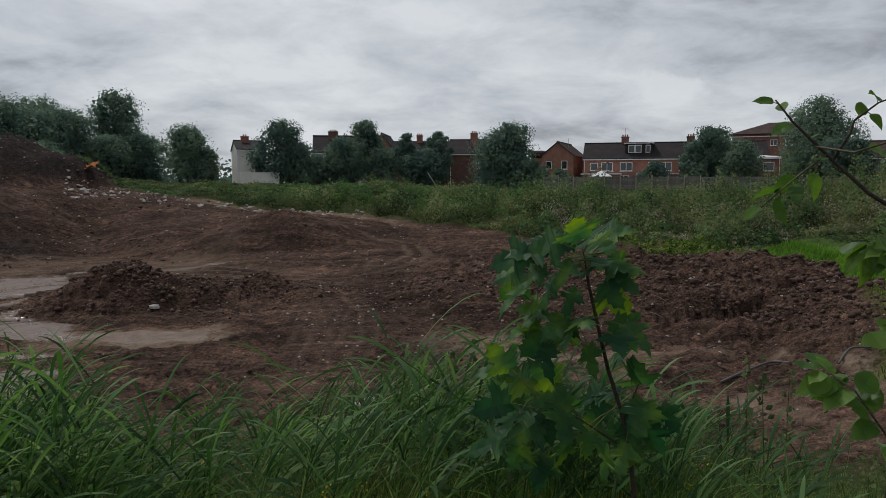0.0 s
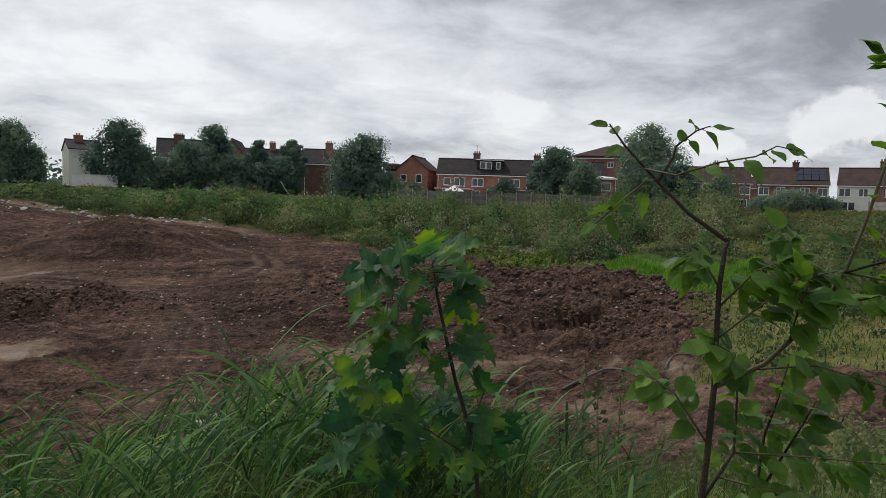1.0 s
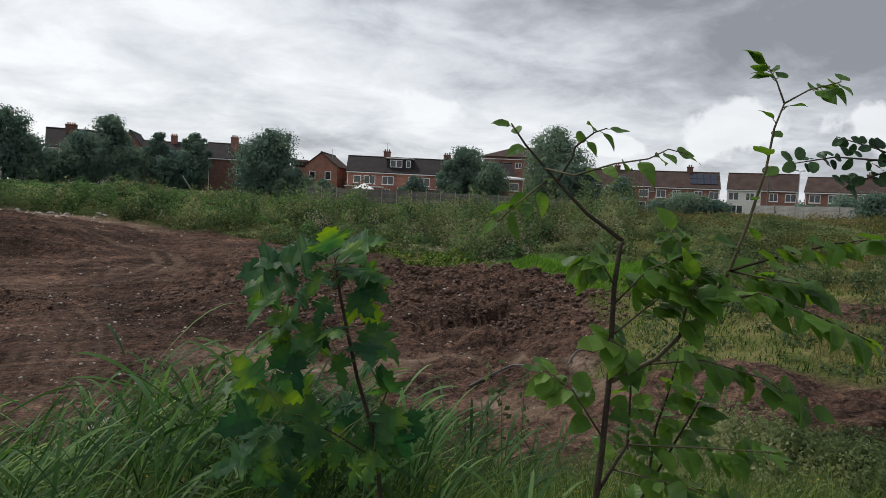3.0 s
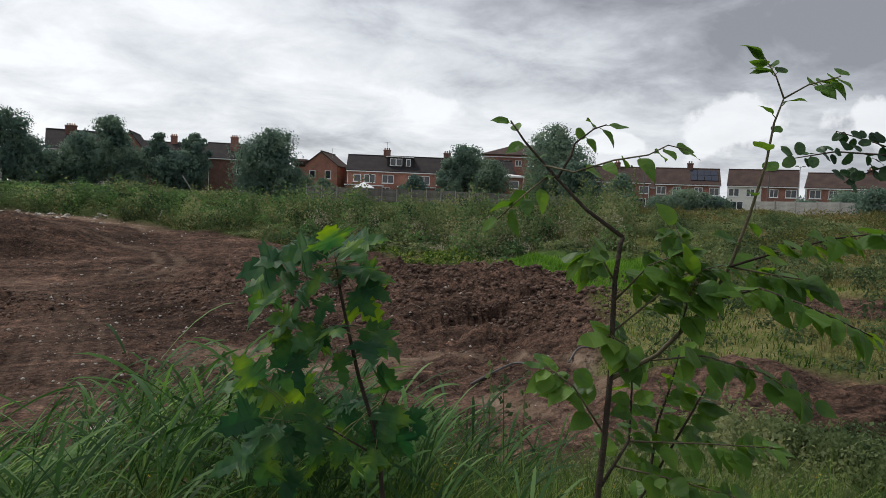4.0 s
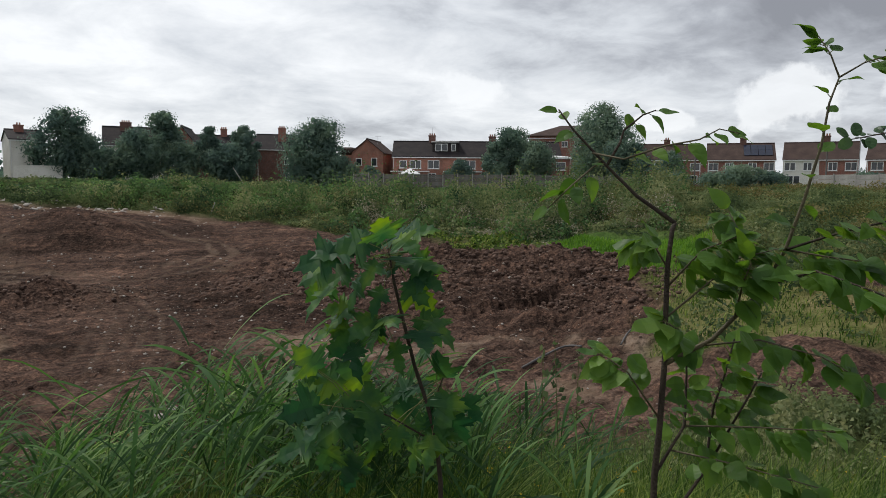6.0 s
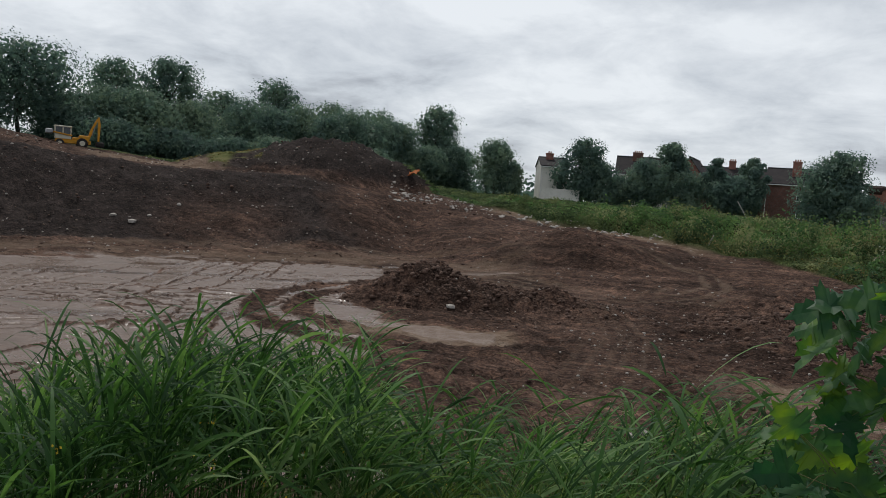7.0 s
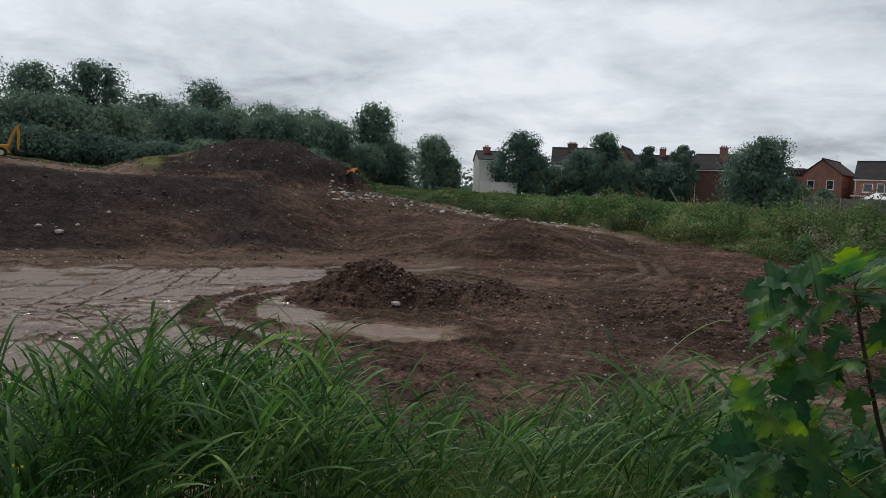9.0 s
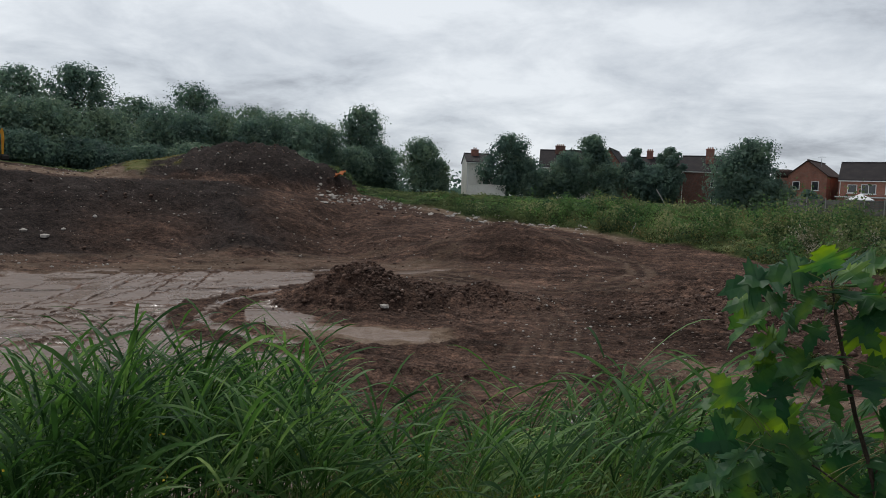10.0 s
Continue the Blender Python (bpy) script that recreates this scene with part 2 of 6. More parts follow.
# The lowest stop paints the shaded gaps between clumps as dark patches.
LEAF_NETTLE = leaf_material("nettle_leaves", [(0.022, 0.05, 0.025), (0.05, 0.105, 0.045), (0.105, 0.195, 0.072), (0.19, 0.29, 0.11)], 0.4, patch=0.26, spec=0.08, island=0.3)
LEAF_LUSH = leaf_material("lush_grass", [(0.05, 0.12, 0.02), (0.08, 0.19, 0.03), (0.12, 0.26, 0.04), (0.18, 0.32, 0.06)], 0.4, patch=0.4, rough=0.6, spec=0.15)
LEAF_DRY = leaf_material("dry_grass_heads", [(0.07, 0.088, 0.028), (0.13, 0.13, 0.05), (0.21, 0.185, 0.085), (0.34, 0.29, 0.16)], 0.35, patch=0.25, rough=0.8, spec=0.1)
LEAF_SEED = leaf_material("pale_seed_heads", [(0.10, 0.11, 0.05), (0.19, 0.18, 0.11), (0.30, 0.28, 0.2), (0.44, 0.42, 0.34)], 0.3, patch=0.3, rough=0.85, spec=0.05)
LEAF_GRASS = leaf_material("grass_blades", [(0.022, 0.05, 0.014), (0.05, 0.102, 0.022), (0.095, 0.165, 0.036), (0.22, 0.28, 0.09)], 0.42, patch=1.3, rough=0.55, spec=0.08, island=1.0)
LEAF_REED = leaf_material("reed_blades", [(0.025, 0.066, 0.02), (0.054, 0.13, 0.036), (0.105, 0.205, 0.062), (0.21, 0.31, 0.13)], 0.42, patch=0.9, rough=0.5, spec=0.14, island=1.0)
# Stops imitate shaded blue-green leaves through to backlit yellow-green ones.
LEAF_MAPLE = leaf_material("maple_leaf", [(0.02, 0.07, 0.032), (0.03, 0.092, 0.036), (0.055, 0.14, 0.034), (0.14, 0.245, 0.036)], 0.45, patch=7.0, rough=0.5, spec=0.22, island=0.1)
LEAF_SHRUB = leaf_material("shrub_leaflet", [(0.014, 0.04, 0.016), (0.024, 0.062, 0.022), (0.04, 0.09, 0.03), (0.07, 0.14, 0.04)], 0.25, patch=5.0, rough=0.45, spec=0.3, island=0.1)
LEAF_SAPLING = leaf_material("sapling_leaf", [(0.04, 0.095, 0.02), (0.068, 0.15, 0.028), (0.105, 0.205, 0.036), (0.16, 0.27, 0.05)], 0.5, patch=5.0, rough=0.45, spec=0.3, island=0.1)


def ground_material():
    m = bpy.data.materials.new("site_ground")
    m.use_nodes = True
    tree = m.node_tree
    tree.nodes.clear()
    node, join = links(tree)
    M = lambda *a: math_node(node, join, *a)
    out, bs = node("ShaderNodeOutputMaterial"), node("ShaderNodeBsdfPrincipled")
    co = node("ShaderNodeTexCoord")

    def tone(scale, stops, detail=5.0, lo=0.32, hi=0.68):
        n = node("ShaderNodeTexNoise", Scale=scale, Detail=detail, Roughness=0.65)
        join(co.outputs["Object"], n.inputs["Vector"])
        cr = node("ShaderNodeValToRGB")
        ramp_of(cr, [(lo + (hi - lo) * i / (len(stops) - 1), c) for i, c in enumerate(stops)])
        join(n.outputs[0], cr.inputs[0])
        return cr.outputs[0], n.outputs[0]

    def blend(f, a, b, kind="MIX"):
        n = node("ShaderNodeMix", data_type="RGBA", blend_type=kind)
        for s, v in (("Factor", f), ("A", a), ("B", b)):
            if isinstance(v, (int, float)):
                n.inputs[s].default_value = v
            elif isinstance(v, tuple):
                n.inputs[s].default_value = (*v, 1)
            else:
                join(v, n.inputs[s])
        return n.outputs["Result"]

    at = lambda name: node("ShaderNodeAttribute", attribute_name=name).outputs["Fac"]
    soil, _ = tone(0.16, [(0.038, 0.0242, 0.019), (0.071, 0.0448, 0.0352), (0.12, 0.0765, 0.060)])
    soil3, n_grain = tone(11.0, [(0.45, 0.45, 0.45), (1.0, 1.0, 1.0), (1.7, 1.6, 1.5)], 6.0)
    mp = node("ShaderNodeMapping")
    mp.inputs["Scale"].default_value = (0.10, 0.9, 0.9)
    mp.inputs["Rotation"].default_value = (0, 0, radians(-8))
    join(co.outputs["Object"], mp.inputs[0])
    drag = node("ShaderNodeTexNoise", Scale=1.6, Detail=5.0, Roughness=0.65)
    join(mp.outputs[0], drag.inputs["Vector"])
    dr = node("ShaderNodeValToRGB")
    ramp_of(dr, [(0.36, (0.55, 0.55, 0.55)), (0.52, (0.95, 0.95, 0.95)), (0.66, (1.6, 1.56, 1.5))])
    join(drag.outputs[0], dr.inputs[0])
    soil = blend(1.0, soil, soil3, "MULTIPLY")
    soil = blend(1.0, soil, dr.outputs[0], "MULTIPLY")
    soil2, n_mid = tone(2.2, [(0.4, 0.4, 0.4), (1.0, 1.0, 1.0), (1.7, 1.62, 1.5)])
    soil = blend(1.0, soil, soil2, "MULTIPLY")
    fleck, n_fine = tone(7.0, [(0, 0, 0), (0, 0, 0), (0.13, 0.095, 0.07)], 3.0, 0.3, 0.78)
    soil = blend(0.6, soil, fleck, "ADD")
    mud, n_mud = tone(0.35, [(0.085, 0.053, 0.037), (0.135, 0.088, 0.064), (0.195, 0.138, 0.106)])
    pale, _ = tone(0.9, [(0.12, 0.08, 0.053), (0.19, 0.134, 0.096), (0.28, 0.215, 0.165)])
    veg, _ = tone(0.5, [(0.03, 0.045, 0.014), (0.055, 0.075, 0.024), (0.1, 0.105, 0.045)])
    lush, _ = tone(0.9, [(0.05, 0.11, 0.022), (0.08, 0.17, 0.03), (0.12, 0.21, 0.05)])
    dry, _ = tone(0.6, [(0.09, 0.105, 0.03), (0.15, 0.15, 0.055), (0.22, 0.19, 0.09)])
    grey, _ = tone(0.5, [(0.0165, 0.0132, 0.0124), (0.028, 0.0222, 0.0208), (0.046, 0.037, 0.0345)])
    grey = blend(1.0, blend(1.0, grey, soil3, "MULTIPLY"), soil2, "MULTIPLY")
    soil = blend(at("tip"), soil, blend(0.5, grey, fleck, "ADD"))
    c = blend(at("pale"), soil, pale)
    c = blend(at("wet"), c, mud)
    c = blend(at("veg"), c, veg)
    c = blend(at("dry"), c, dry)
    c = blend(at("lush"), c, lush)
    join(c, bs.inputs["Base Color"])
    wetness = M("MULTIPLY", at("wet"), 1.0)
    film = node("ShaderNodeMapRange", interpolation_type="SMOOTHSTEP")
    film.inputs["From Min"].default_value, film.inputs["From Max"].default_value = 0.42, 0.60
    film.inputs["To Min"].default_value, film.inputs["To Max"].default_value = 0.52, 0.22
    join(n_mud, film.inputs["Value"])
    r = node("ShaderNodeMix", data_type="FLOAT")
    join(wetness, r.inputs["Factor"])
    r.inputs["A"].default_value = 0.92
    join(film.outputs[0], r.inputs["B"])
    pud = node("ShaderNodeMix", data_type="FLOAT")
    join(at("puddle"), pud.inputs["Factor"])
    join(r.outputs["Result"], pud.inputs["A"])
    pud.inputs["B"].default_value = 0.12
    join(pud.outputs["Result"], bs.inputs["Roughness"])
    join(M("ADD", M("MULTIPLY", wetness, 0.26), 0.05), bs.inputs["Specular IOR Level"])
    bp = node("ShaderNodeBump", Distance=0.20)
    clod = node("ShaderNodeTexVoronoi", Scale=5.5)
    warp = node("ShaderNodeMix", data_type="VECTOR")
    warp.inputs["Factor"].default_value = 0.12
    wn = node("ShaderNodeTexNoise", Scale=4.0, Detail=3.0)
    join(co.outputs["Object"], wn.inputs["Vector"])
    join(co.outputs["Object"], warp.inputs["A"])
    join(wn.outputs["Color"], warp.inputs["B"])
    join(warp.outputs["Result"], clod.inputs["Vector"])
    inv = M("MULTIPLY", M("SUBTRACT", 1.0, wetness), 0.8)
    join(M("ADD", inv, 0.10), bp.inputs["Strength"])
    relief = M("ADD", M("ADD", n_mid, M("MULTIPLY", n_fine, 0.5)), M("MULTIPLY", n_grain, 0.45))
    join(M("SUBTRACT", relief, M("MULTIPLY", clod.outputs["Distance"], 0.7)), bp.inputs["Height"])
    join(bp.outputs[0], bs.inputs["Normal"])
    join(bs.outputs[0], out.inputs["Surface"])
    return m


GROUND = ground_material()

# ---------------------------------------------------------------- the lie of the land
rng = np.random.default_rng(7)
LATTICE = np.random.default_rng(3).random((256, 256))


def value_noise(x, y):
    xi, yi = np.floor(x).astype(int), np.floor(y).astype(int)
    fx, fy = x - xi, y - yi
    fx, fy = fx * fx * (3 - 2 * fx), fy * fy * (3 - 2 * fy)
    g = lambda a, b: LATTICE[(xi + a) % 256, (yi + b) % 256]
    return (g(0, 0) * (1 - fx) + g(1, 0) * fx) * (1 - fy) + (g(0, 1) * (1 - fx) + g(1, 1) * fx) * fy - 0.5


def fbm(x, y, size, octaves=4, gain=0.5):
    v, a = 0.0, 1.0
    for i in range(octaves):
        s = 2 ** i / size
        v = v + a * value_noise(x * s + 17.3 * i, y * s + 9.1 * i)
        a *= gain
    return v


def step(a, b, v):
    t = np.clip((v - a) / (b - a), 0, 1)
    return t * t * (3 - 2 * t)


def near_line(x, y, line, values):
    """Distance to a line in the plan, and the value that runs along it."""
    best, val = np.full(np.shape(x), 1e9), np.zeros(np.shape(x))
    for (ax, ay), (bx, by), va, vb in zip(line, line[1:], values, values[1:]):
        dx, dy = bx - ax, by - ay
        t = np.clip(((x - ax) * dx + (y - ay) * dy) / (dx * dx + dy * dy), 0, 1)
        d = np.hypot(x - ax - t * dx, y - ay - t * dy)
        val = np.where(d < best, va + t * (vb - va), val)
        best = np.minimum(best, d)
    return best, val


# break lines round the pit: bearing in degrees (right of ahead), distance and height in metres
FAR_TOE = ((-90, -50, -41, -33, -26, -20, -13, -6, 6, 16, 24, 31, 36, 45, 90), (62, 66, 66, 63, 70, 56, 50, 47, 40, 30, 28, 24, 20, 18, 18))
FAR_TOE_Z = ((-90, -20, -13, -6, 6, 24, 31, 36, 45, 90), (-6, -5.95, -5.85, -5.75, -5.6, -5.8, -5.4, -4.8, -4.5, -4.2))
RIM = ((-90, -50, -35, -26, -20, -13, -6, -2, 6, 16, 24, 28, 31, 36, 45, 90), (88, 84, 84, 90, 85, 80, 76, 73, 62, 54, 49, 40, 35, 33, 32, 32))
RIM_Z = ((-90, -56, -51, -47, -43, -38, -35, -26, -20, -13, -6, -2, 6, 16, 24, 28, 31, 36, 45, 90), (2.4, 1.9, 1.1, 0.7, 0.55, 0.75, 0.9, 0.35, -1.2, -2.6, -3.15, -3.9, -4.3, -4.7, -4.7, -4.8, -4.7, -4.3, -3.6, -3.0))
BERM_Z = ((-90, -56, -50, -47, -43, -39, -35, -26, -13, -2, 8, 24, 35, 45, 90), (4.2, 3.7, 2.0, 1.75, 1.3, 0.9, 0.6, 0.0, -0.25, 0.0, -0.9, -0.9, -0.3, -0.1, 0.0))
PLAIN_Z = ((-90, -56, -50, -43, -35, -20, 0, 20, 90), (4.5, 4.0, 2.6, 1.2, 0.8, 0.5, -0.4, -0.6, -0.6))
CREST = ((2.0, 45.0), (6.5, 40.0), (10.5, 37.0), (14.8, 33.2), (17.2, 31.6), (17.0, 28.4), (15.2, 25.2))
CREST_H = (0.2, 1.1, 1.8, 1.8, 1.15, 0.8, 0.2)
LANE_FOOT = ((-66.0, 20.0), (-48.0, 34.0), (-39.0, 41.5), (-29.5, 50.0), (-20.0, 55.0))
LANE_TURN = ((-33.0, 58.0), (-24.0, 54.0), (-15.7, 48.5), (-10.4, 46.8), (-6.6, 45.9), (-3.5, 48.0), (-1.8, 53.5), (-2.8, 59.0), (-6.7, 62.0), (-15.0, 68.5))
LANE_DOZE = ((-4.2, 21.5), (-4.2, 27.0), (-4.8, 33.5), (-7.2, 40.0))


def land(x, y, detail=True):
    """Height of the ground, and the shares of each cover."""
    x, y = np.asarray(x, float), np.asarray(y, float)
    r, az = np.hypot(x, y), np.degrees(np.arctan2(x, y))
    # the plan closes behind the holder with the level top of the bank
    az_c = np.clip(az, -90, 90)
    L = lambda k: np.interp(az_c, *k)
    toe_z = np.interp(az_c, (-90, 20, 31, 40, 90), (-6, -6, -5.6, -4.9, -4.2))
    drop = (toe_z + 1.62) / -4.38
    wob = fbm(x, y, 9.0, 3)
    ks = [(0 * r, 0 * r - 1.62), (2 + 0 * r, -1.62 - 0.16 * drop), (3.5 + 0 * r, -1.62 - 0.5 * drop), (5 + 0 * r, -1.62 - 1.15 * drop),
          (7.5 + 0 * r, -1.62 - 2.4 * drop), (11 + 0 * r, -1.62 - 3.95 * drop), (13.5 + 0 * r, toe_z), (L(FAR_TOE), L(FAR_TOE_Z)),
          (L(RIM), L(RIM_Z)), (np.where(az_c < -20, 99.0, 90.0), L(BERM_Z)), (112 + 0 * r, L(PLAIN_Z)), (400 + 0 * r, 0 * r - 0.3), (5000 + 0 * r, 0 * r - 0.5)]
    rr = r + np.where(r > 14, wob * np.clip((r - 14) / 20, 0, 1) * 2.2, 0)
    z = ks[0][1].copy()
    for (ra, za), (rb, zb) in zip(ks, ks[1:]):
        t = np.clip((rr - ra) / np.maximum(rb - ra, 0.1), 0, 1)
        t = np.where(rb > 14, t * t * (3 - 2 * t) * 0.5 + t * 0.5, t)
        z = np.where(rr >= ra, za + (zb - za) * t, z)
    back = step(95, 130, np.abs(az))
    z = z * (1 - back) + back * (-1.62)
    rim = L(RIM)
    # spoil ridge of churned earth
    d, h = near_line(x, y, CREST, CREST_H)
    lump = fbm(x, y, 3.0, 3)
    ridge = np.clip(1 - (d + lump * 1.5) / 9.5, 0, 1) ** 1.25
    z = z + h * ridge
    # small heap on the flat, with its tail
    def heap(cx, cy, a, b, turn, height, power=1.0, rough=0.25):
        c, s = math.cos(radians(turn)), math.sin(radians(turn))
        u, v = ((x - cx) * c + (y - cy) * s) / a, (-(x - cx) * s + (y - cy) * c) / b
        q = np.clip(1 - np.hypot(u, v) + rough * fbm(x + cx, y, a * 0.6, 4), 0, 1)
        return height * np.minimum(q ** power, 0.8) / 0.8, q
    h1, q1 = heap(-16.0, 35.2, 4.6, 2.6, 20, 1.75, 0.9)
    h1b, q1b = heap(-10.5, 38.2, 6.0, 2.2, 14, 0.9, 1.0)
    h2, q2 = heap(-53.5, 81.5, 15.5, 12.0, 32, 5.2, 0.8, 0.22)
    h2b, q2b = heap(-49.5, 84.5, 9.5, 9.0, 30, 5.0, 0.9, 0.2)
    h3, q3 = heap(-14.0, 62.5, 8.5, 6.0, 15, 2.0, 1.0, 0.10)
    h4, q4 = heap(-61.0, 74.5, 9.0, 8.0, 40, 2.2, 1.0, 0.2)
    z = z + h1 + h1b + np.maximum(np.maximum(h2, h2b), h4) + h3
    heaps = step(0.02, 0.12, np.maximum.reduce([q2, q2b, q4]))
    if not detail:
        return z
    edge = fbm(x, y, 7.0, 4)
    # cover
    veg_far = step(-1.0, 0.6, r - rim + edge * 4) * step(-27.5, -24.0, az + edge * 5)
    left_grass = step(104, 108, r + edge * 10) * (az < -20)
    near = 1 - step(11.5, 14.5, r + edge * 5 + np.interp(az, (-90, -20, 0, 30, 90), (0, 0, 0, 0, -8)))
    flank = step(33.0, 36.5, az + edge * 9) * step(20, 24, r + edge * 6)
    veg = np.clip(np.maximum.reduce([veg_far, left_grass, near, flank, back]) - heaps, 0, 1)
    cap = step(0.35, 0.5, edge + 0.5 * (az < -38)) * heaps * (az < -36)
    veg = np.maximum(veg, cap)
    dry = veg * step(30, 36, az + edge * 6) * (1 - step(60, 70, r + edge * 8)) * step(19, 24, r)
    dry = np.maximum(dry, 0.7 * cap)
    gx, gy = x - 22.5, y - 39.8
    lush = np.exp(-((gx * 0.49 + gy * 0.87) / 9.0) ** 4 - ((gx * 0.87 - gy * 0.49) / 4.4) ** 4) * step(-0.5, -0.2, edge + 0.2) * veg
    flat = step(-5.7, -5.9, z)
    wet_zone = step(-26.0, -31.0, az + edge * 7) * step(13.5, 15, r) * step(55, 51, r + edge * 3)
    wet_zone = np.maximum(wet_zone, step(-14, -17, az + edge * 6) * step(53, 55, r + edge * 3) * step(66, 62, r + edge * 3) * step(0.0, 0.15, fbm(x, y * 3, 6.0, 3) + 0.12))
    band = step(-14, -20, az + edge * 6) * step(50, 53, r + edge * 3) * step(68, 64, r + edge * 3) * step(-0.12, 0.12, fbm(az * 0.5, r * 1.6, 2.0, 3) + 0.04)
    pan = np.exp(-(((x + 12.2) * 0.94 + (y - 27.6) * 0.34) / 3.4) ** 4 - ((-(x + 12.2) * 0.34 + (y - 27.6) * 0.94) / 1.75) ** 4)
    wet = np.clip(np.maximum(wet_zone * flat, step(0.3, 0.6, pan + edge * 0.4)), 0, 1) * (1 - step(0.02, 0.15, np.maximum(q1, q1b)))
    # the brown lane worn round the small heap
    loop_r = np.hypot((x + 14.0), (y - 34.3) * 0.88)
    loop = step(0.85, 0.5, np.abs(np.abs(loop_r - 8.6 + edge * 0.8) - 1.0)) * step(-9.0, -12.0, x + edge * 2) * (y < 42)
    wet = wet * (1 - 0.9 * loop)
    ragged = fbm(x, y, 1.6, 4)
    wet = step(0.35, 0.65, wet + ragged * 0.55 * (wet > 0.02) * (wet < 0.98))
    wet = wet * (1 - 0.4 * step(0.1, 0.35, pan))
    strip = step(2.6, 1.2, np.abs(r - rim + 1.6 + edge)) * step(-22, -18, az) * step(-1, -5, az)
    # bare spots on the rough slope, one trodden pale, two of red earth
    spot = lambda cx, cy, a: np.exp(-(((x - cx) ** 2 + (y - cy) ** 2) / (a * a)) ** 2)
    trod, red = spot(17.2, 26.6, 1.9) * (1 - ridge), np.maximum(spot(13.4, 14.6, 2.4), spot(24.2, 20.8, 2.6))
    scar = np.clip(step(0.2, 0.6, np.maximum(trod, red) + edge * 0.5), 0, 1)
    veg, dry = veg * (1 - scar), dry * (1 - scar)
    # lanes: haul road at the foot of the bank, the pale route that turns up the slope, and the dozed strip
    d_foot, _ = near_line(x, y, LANE_FOOT, (0, 0, 0, 0, 0))
    d_turn, s_turn = near_line(x, y, LANE_TURN, (0, 9, 19, 25, 29, 33, 39, 45, 50, 60))
    d_doze, _ = near_line(x, y, LANE_DOZE, (0, 0, 0, 0))
    foot = step(2.6, 1.7, d_foot + edge * 1.2)
    turn = step(2.3, 1.5, d_turn + edge)
    doze = step(1.9, 1.3, d_doze + edge * 0.5)
    lane_ruts = np.zeros_like(z)
    for dist, share, offs in ((d_foot, foot, (0.35, 1.2, 2.0)), (d_turn, turn, (0.15, 0.85, 1.5)), (d_doze, doze, (0.2, 0.7, 1.2, 1.7))):
        for o in offs:
            lane_ruts = lane_ruts + share * np.exp(-((dist - o + edge * 0.25) / 0.14) ** 2)
    wet = wet * (1 - foot) * (1 - step(53.5, 56, r + edge * 3))
    # the tipped bank and the heap are greyer and full of stones, but for a slide of brown earth
    tip = np.maximum(step(-31, -35, az + edge * 4) * step(64.5, 66.5, r + edge * 2) * step(86, 83, r), heaps) * (1 - 0.8 * spot(-46.0, 53.5, 6.0))
    sand = step(5.0, 3.0, np.abs(r - np.interp(az, (0, 10, 20, 26, 32), (24.5, 24.0, 24.5, 22.5, 20.0)) + edge * 3) * np.interp(az, (0, 20, 26, 32), (2.2, 1.6, 1.0, 0.9))) * step(-4, 3, az) * step(36, 33, az)
    road = step(4.6, 2.5, np.abs(r - np.interp(az, (-50, -44, -40), (93.0, 90.5, 88.5)) + edge * 2)) * step(-40, -43, az) * step(-51.5, -49, az)
    tip = tip * (1 - road)
    pale = np.clip(np.maximum.reduce([strip, sand * step(-0.25, 0.1, fbm(x, y, 2.5, 3) + 0.08), road * 0.9, 0.35 * band, trod, 0.5 * foot * step(-0.3, 0.15, fbm(x * 0.5 - y * 0.4, x + y * 1.6, 3.0, 3) + 0.12), 0.4 * turn * step(0.0, 0.25, fbm(s_turn * 0.12, d_turn * 1.6, 1.0, 3) + 0.06), 0.16 * doze * step(-0.1, 0.3, np.sin(d_doze * 9 + edge * 3) * 0.3), 0.9 * step(0.1, 0.35, pan)]), 0, 1) * (1 - veg)
    # the marks of tracks and tyres
    bare = 1 - np.maximum(veg, 0)
    rut_zone = step(13, 15, r) * step(70, 60, r) * bare * (1 - ridge) * (1 - doze) * (1 - foot) * (az < 12) * np.maximum(wet, 0.6) * (1 - step(0.05, 0.2, q1)) * (az > -75)
    rut = np.zeros_like(z)
    pick = np.nonzero(rut_zone > 0.01)[0]
    if len(pick):
        xs, ys, acc = x[pick], y[pick], 0.0
        r2 = np.random.default_rng(21)
        fade = fbm(xs, ys, 6.0, 2)
        for i in range(44):
            heading = radians(r2.choice((-27, -18, 38, 55, 80)) + r2.normal() * 6)
            px, py = (r2.uniform(-40, -13), r2.uniform(17, 46)) if i < 32 else (r2.uniform(-34, 4), r2.uniform(40, 60))
            if i >= 32:
                heading = radians(r2.uniform(55, 85))
            dx, dy = xs - px, ys - py
            along, across = dx * math.sin(heading) + dy * math.cos(heading), dx * math.cos(heading) - dy * math.sin(heading)
            across = across + along * along * r2.normal() * 0.004
            span = np.exp(-((along - r2.normal() * 3) / r2.uniform(5, 13)) ** 4)
            for off in (-0.95, 0.95):
                q = np.abs(across - off)
                lug = 1 + 0.12 * np.sign(np.sin(along * 2 * math.pi / 0.33 + np.sign(across - off) * 0.9)) * (q < 0.3)
                acc = acc + span * (np.exp(-(q / 0.12) ** 2) * lug - 0.25 * np.exp(-((q - 0.28) / 0.11) ** 2)) * np.clip(0.75 + 2.0 * fade, 0, 1)
        rut[pick] = acc
    z = z - 0.09 * np.clip(rut, -1.5, 2.0) * rut_zone
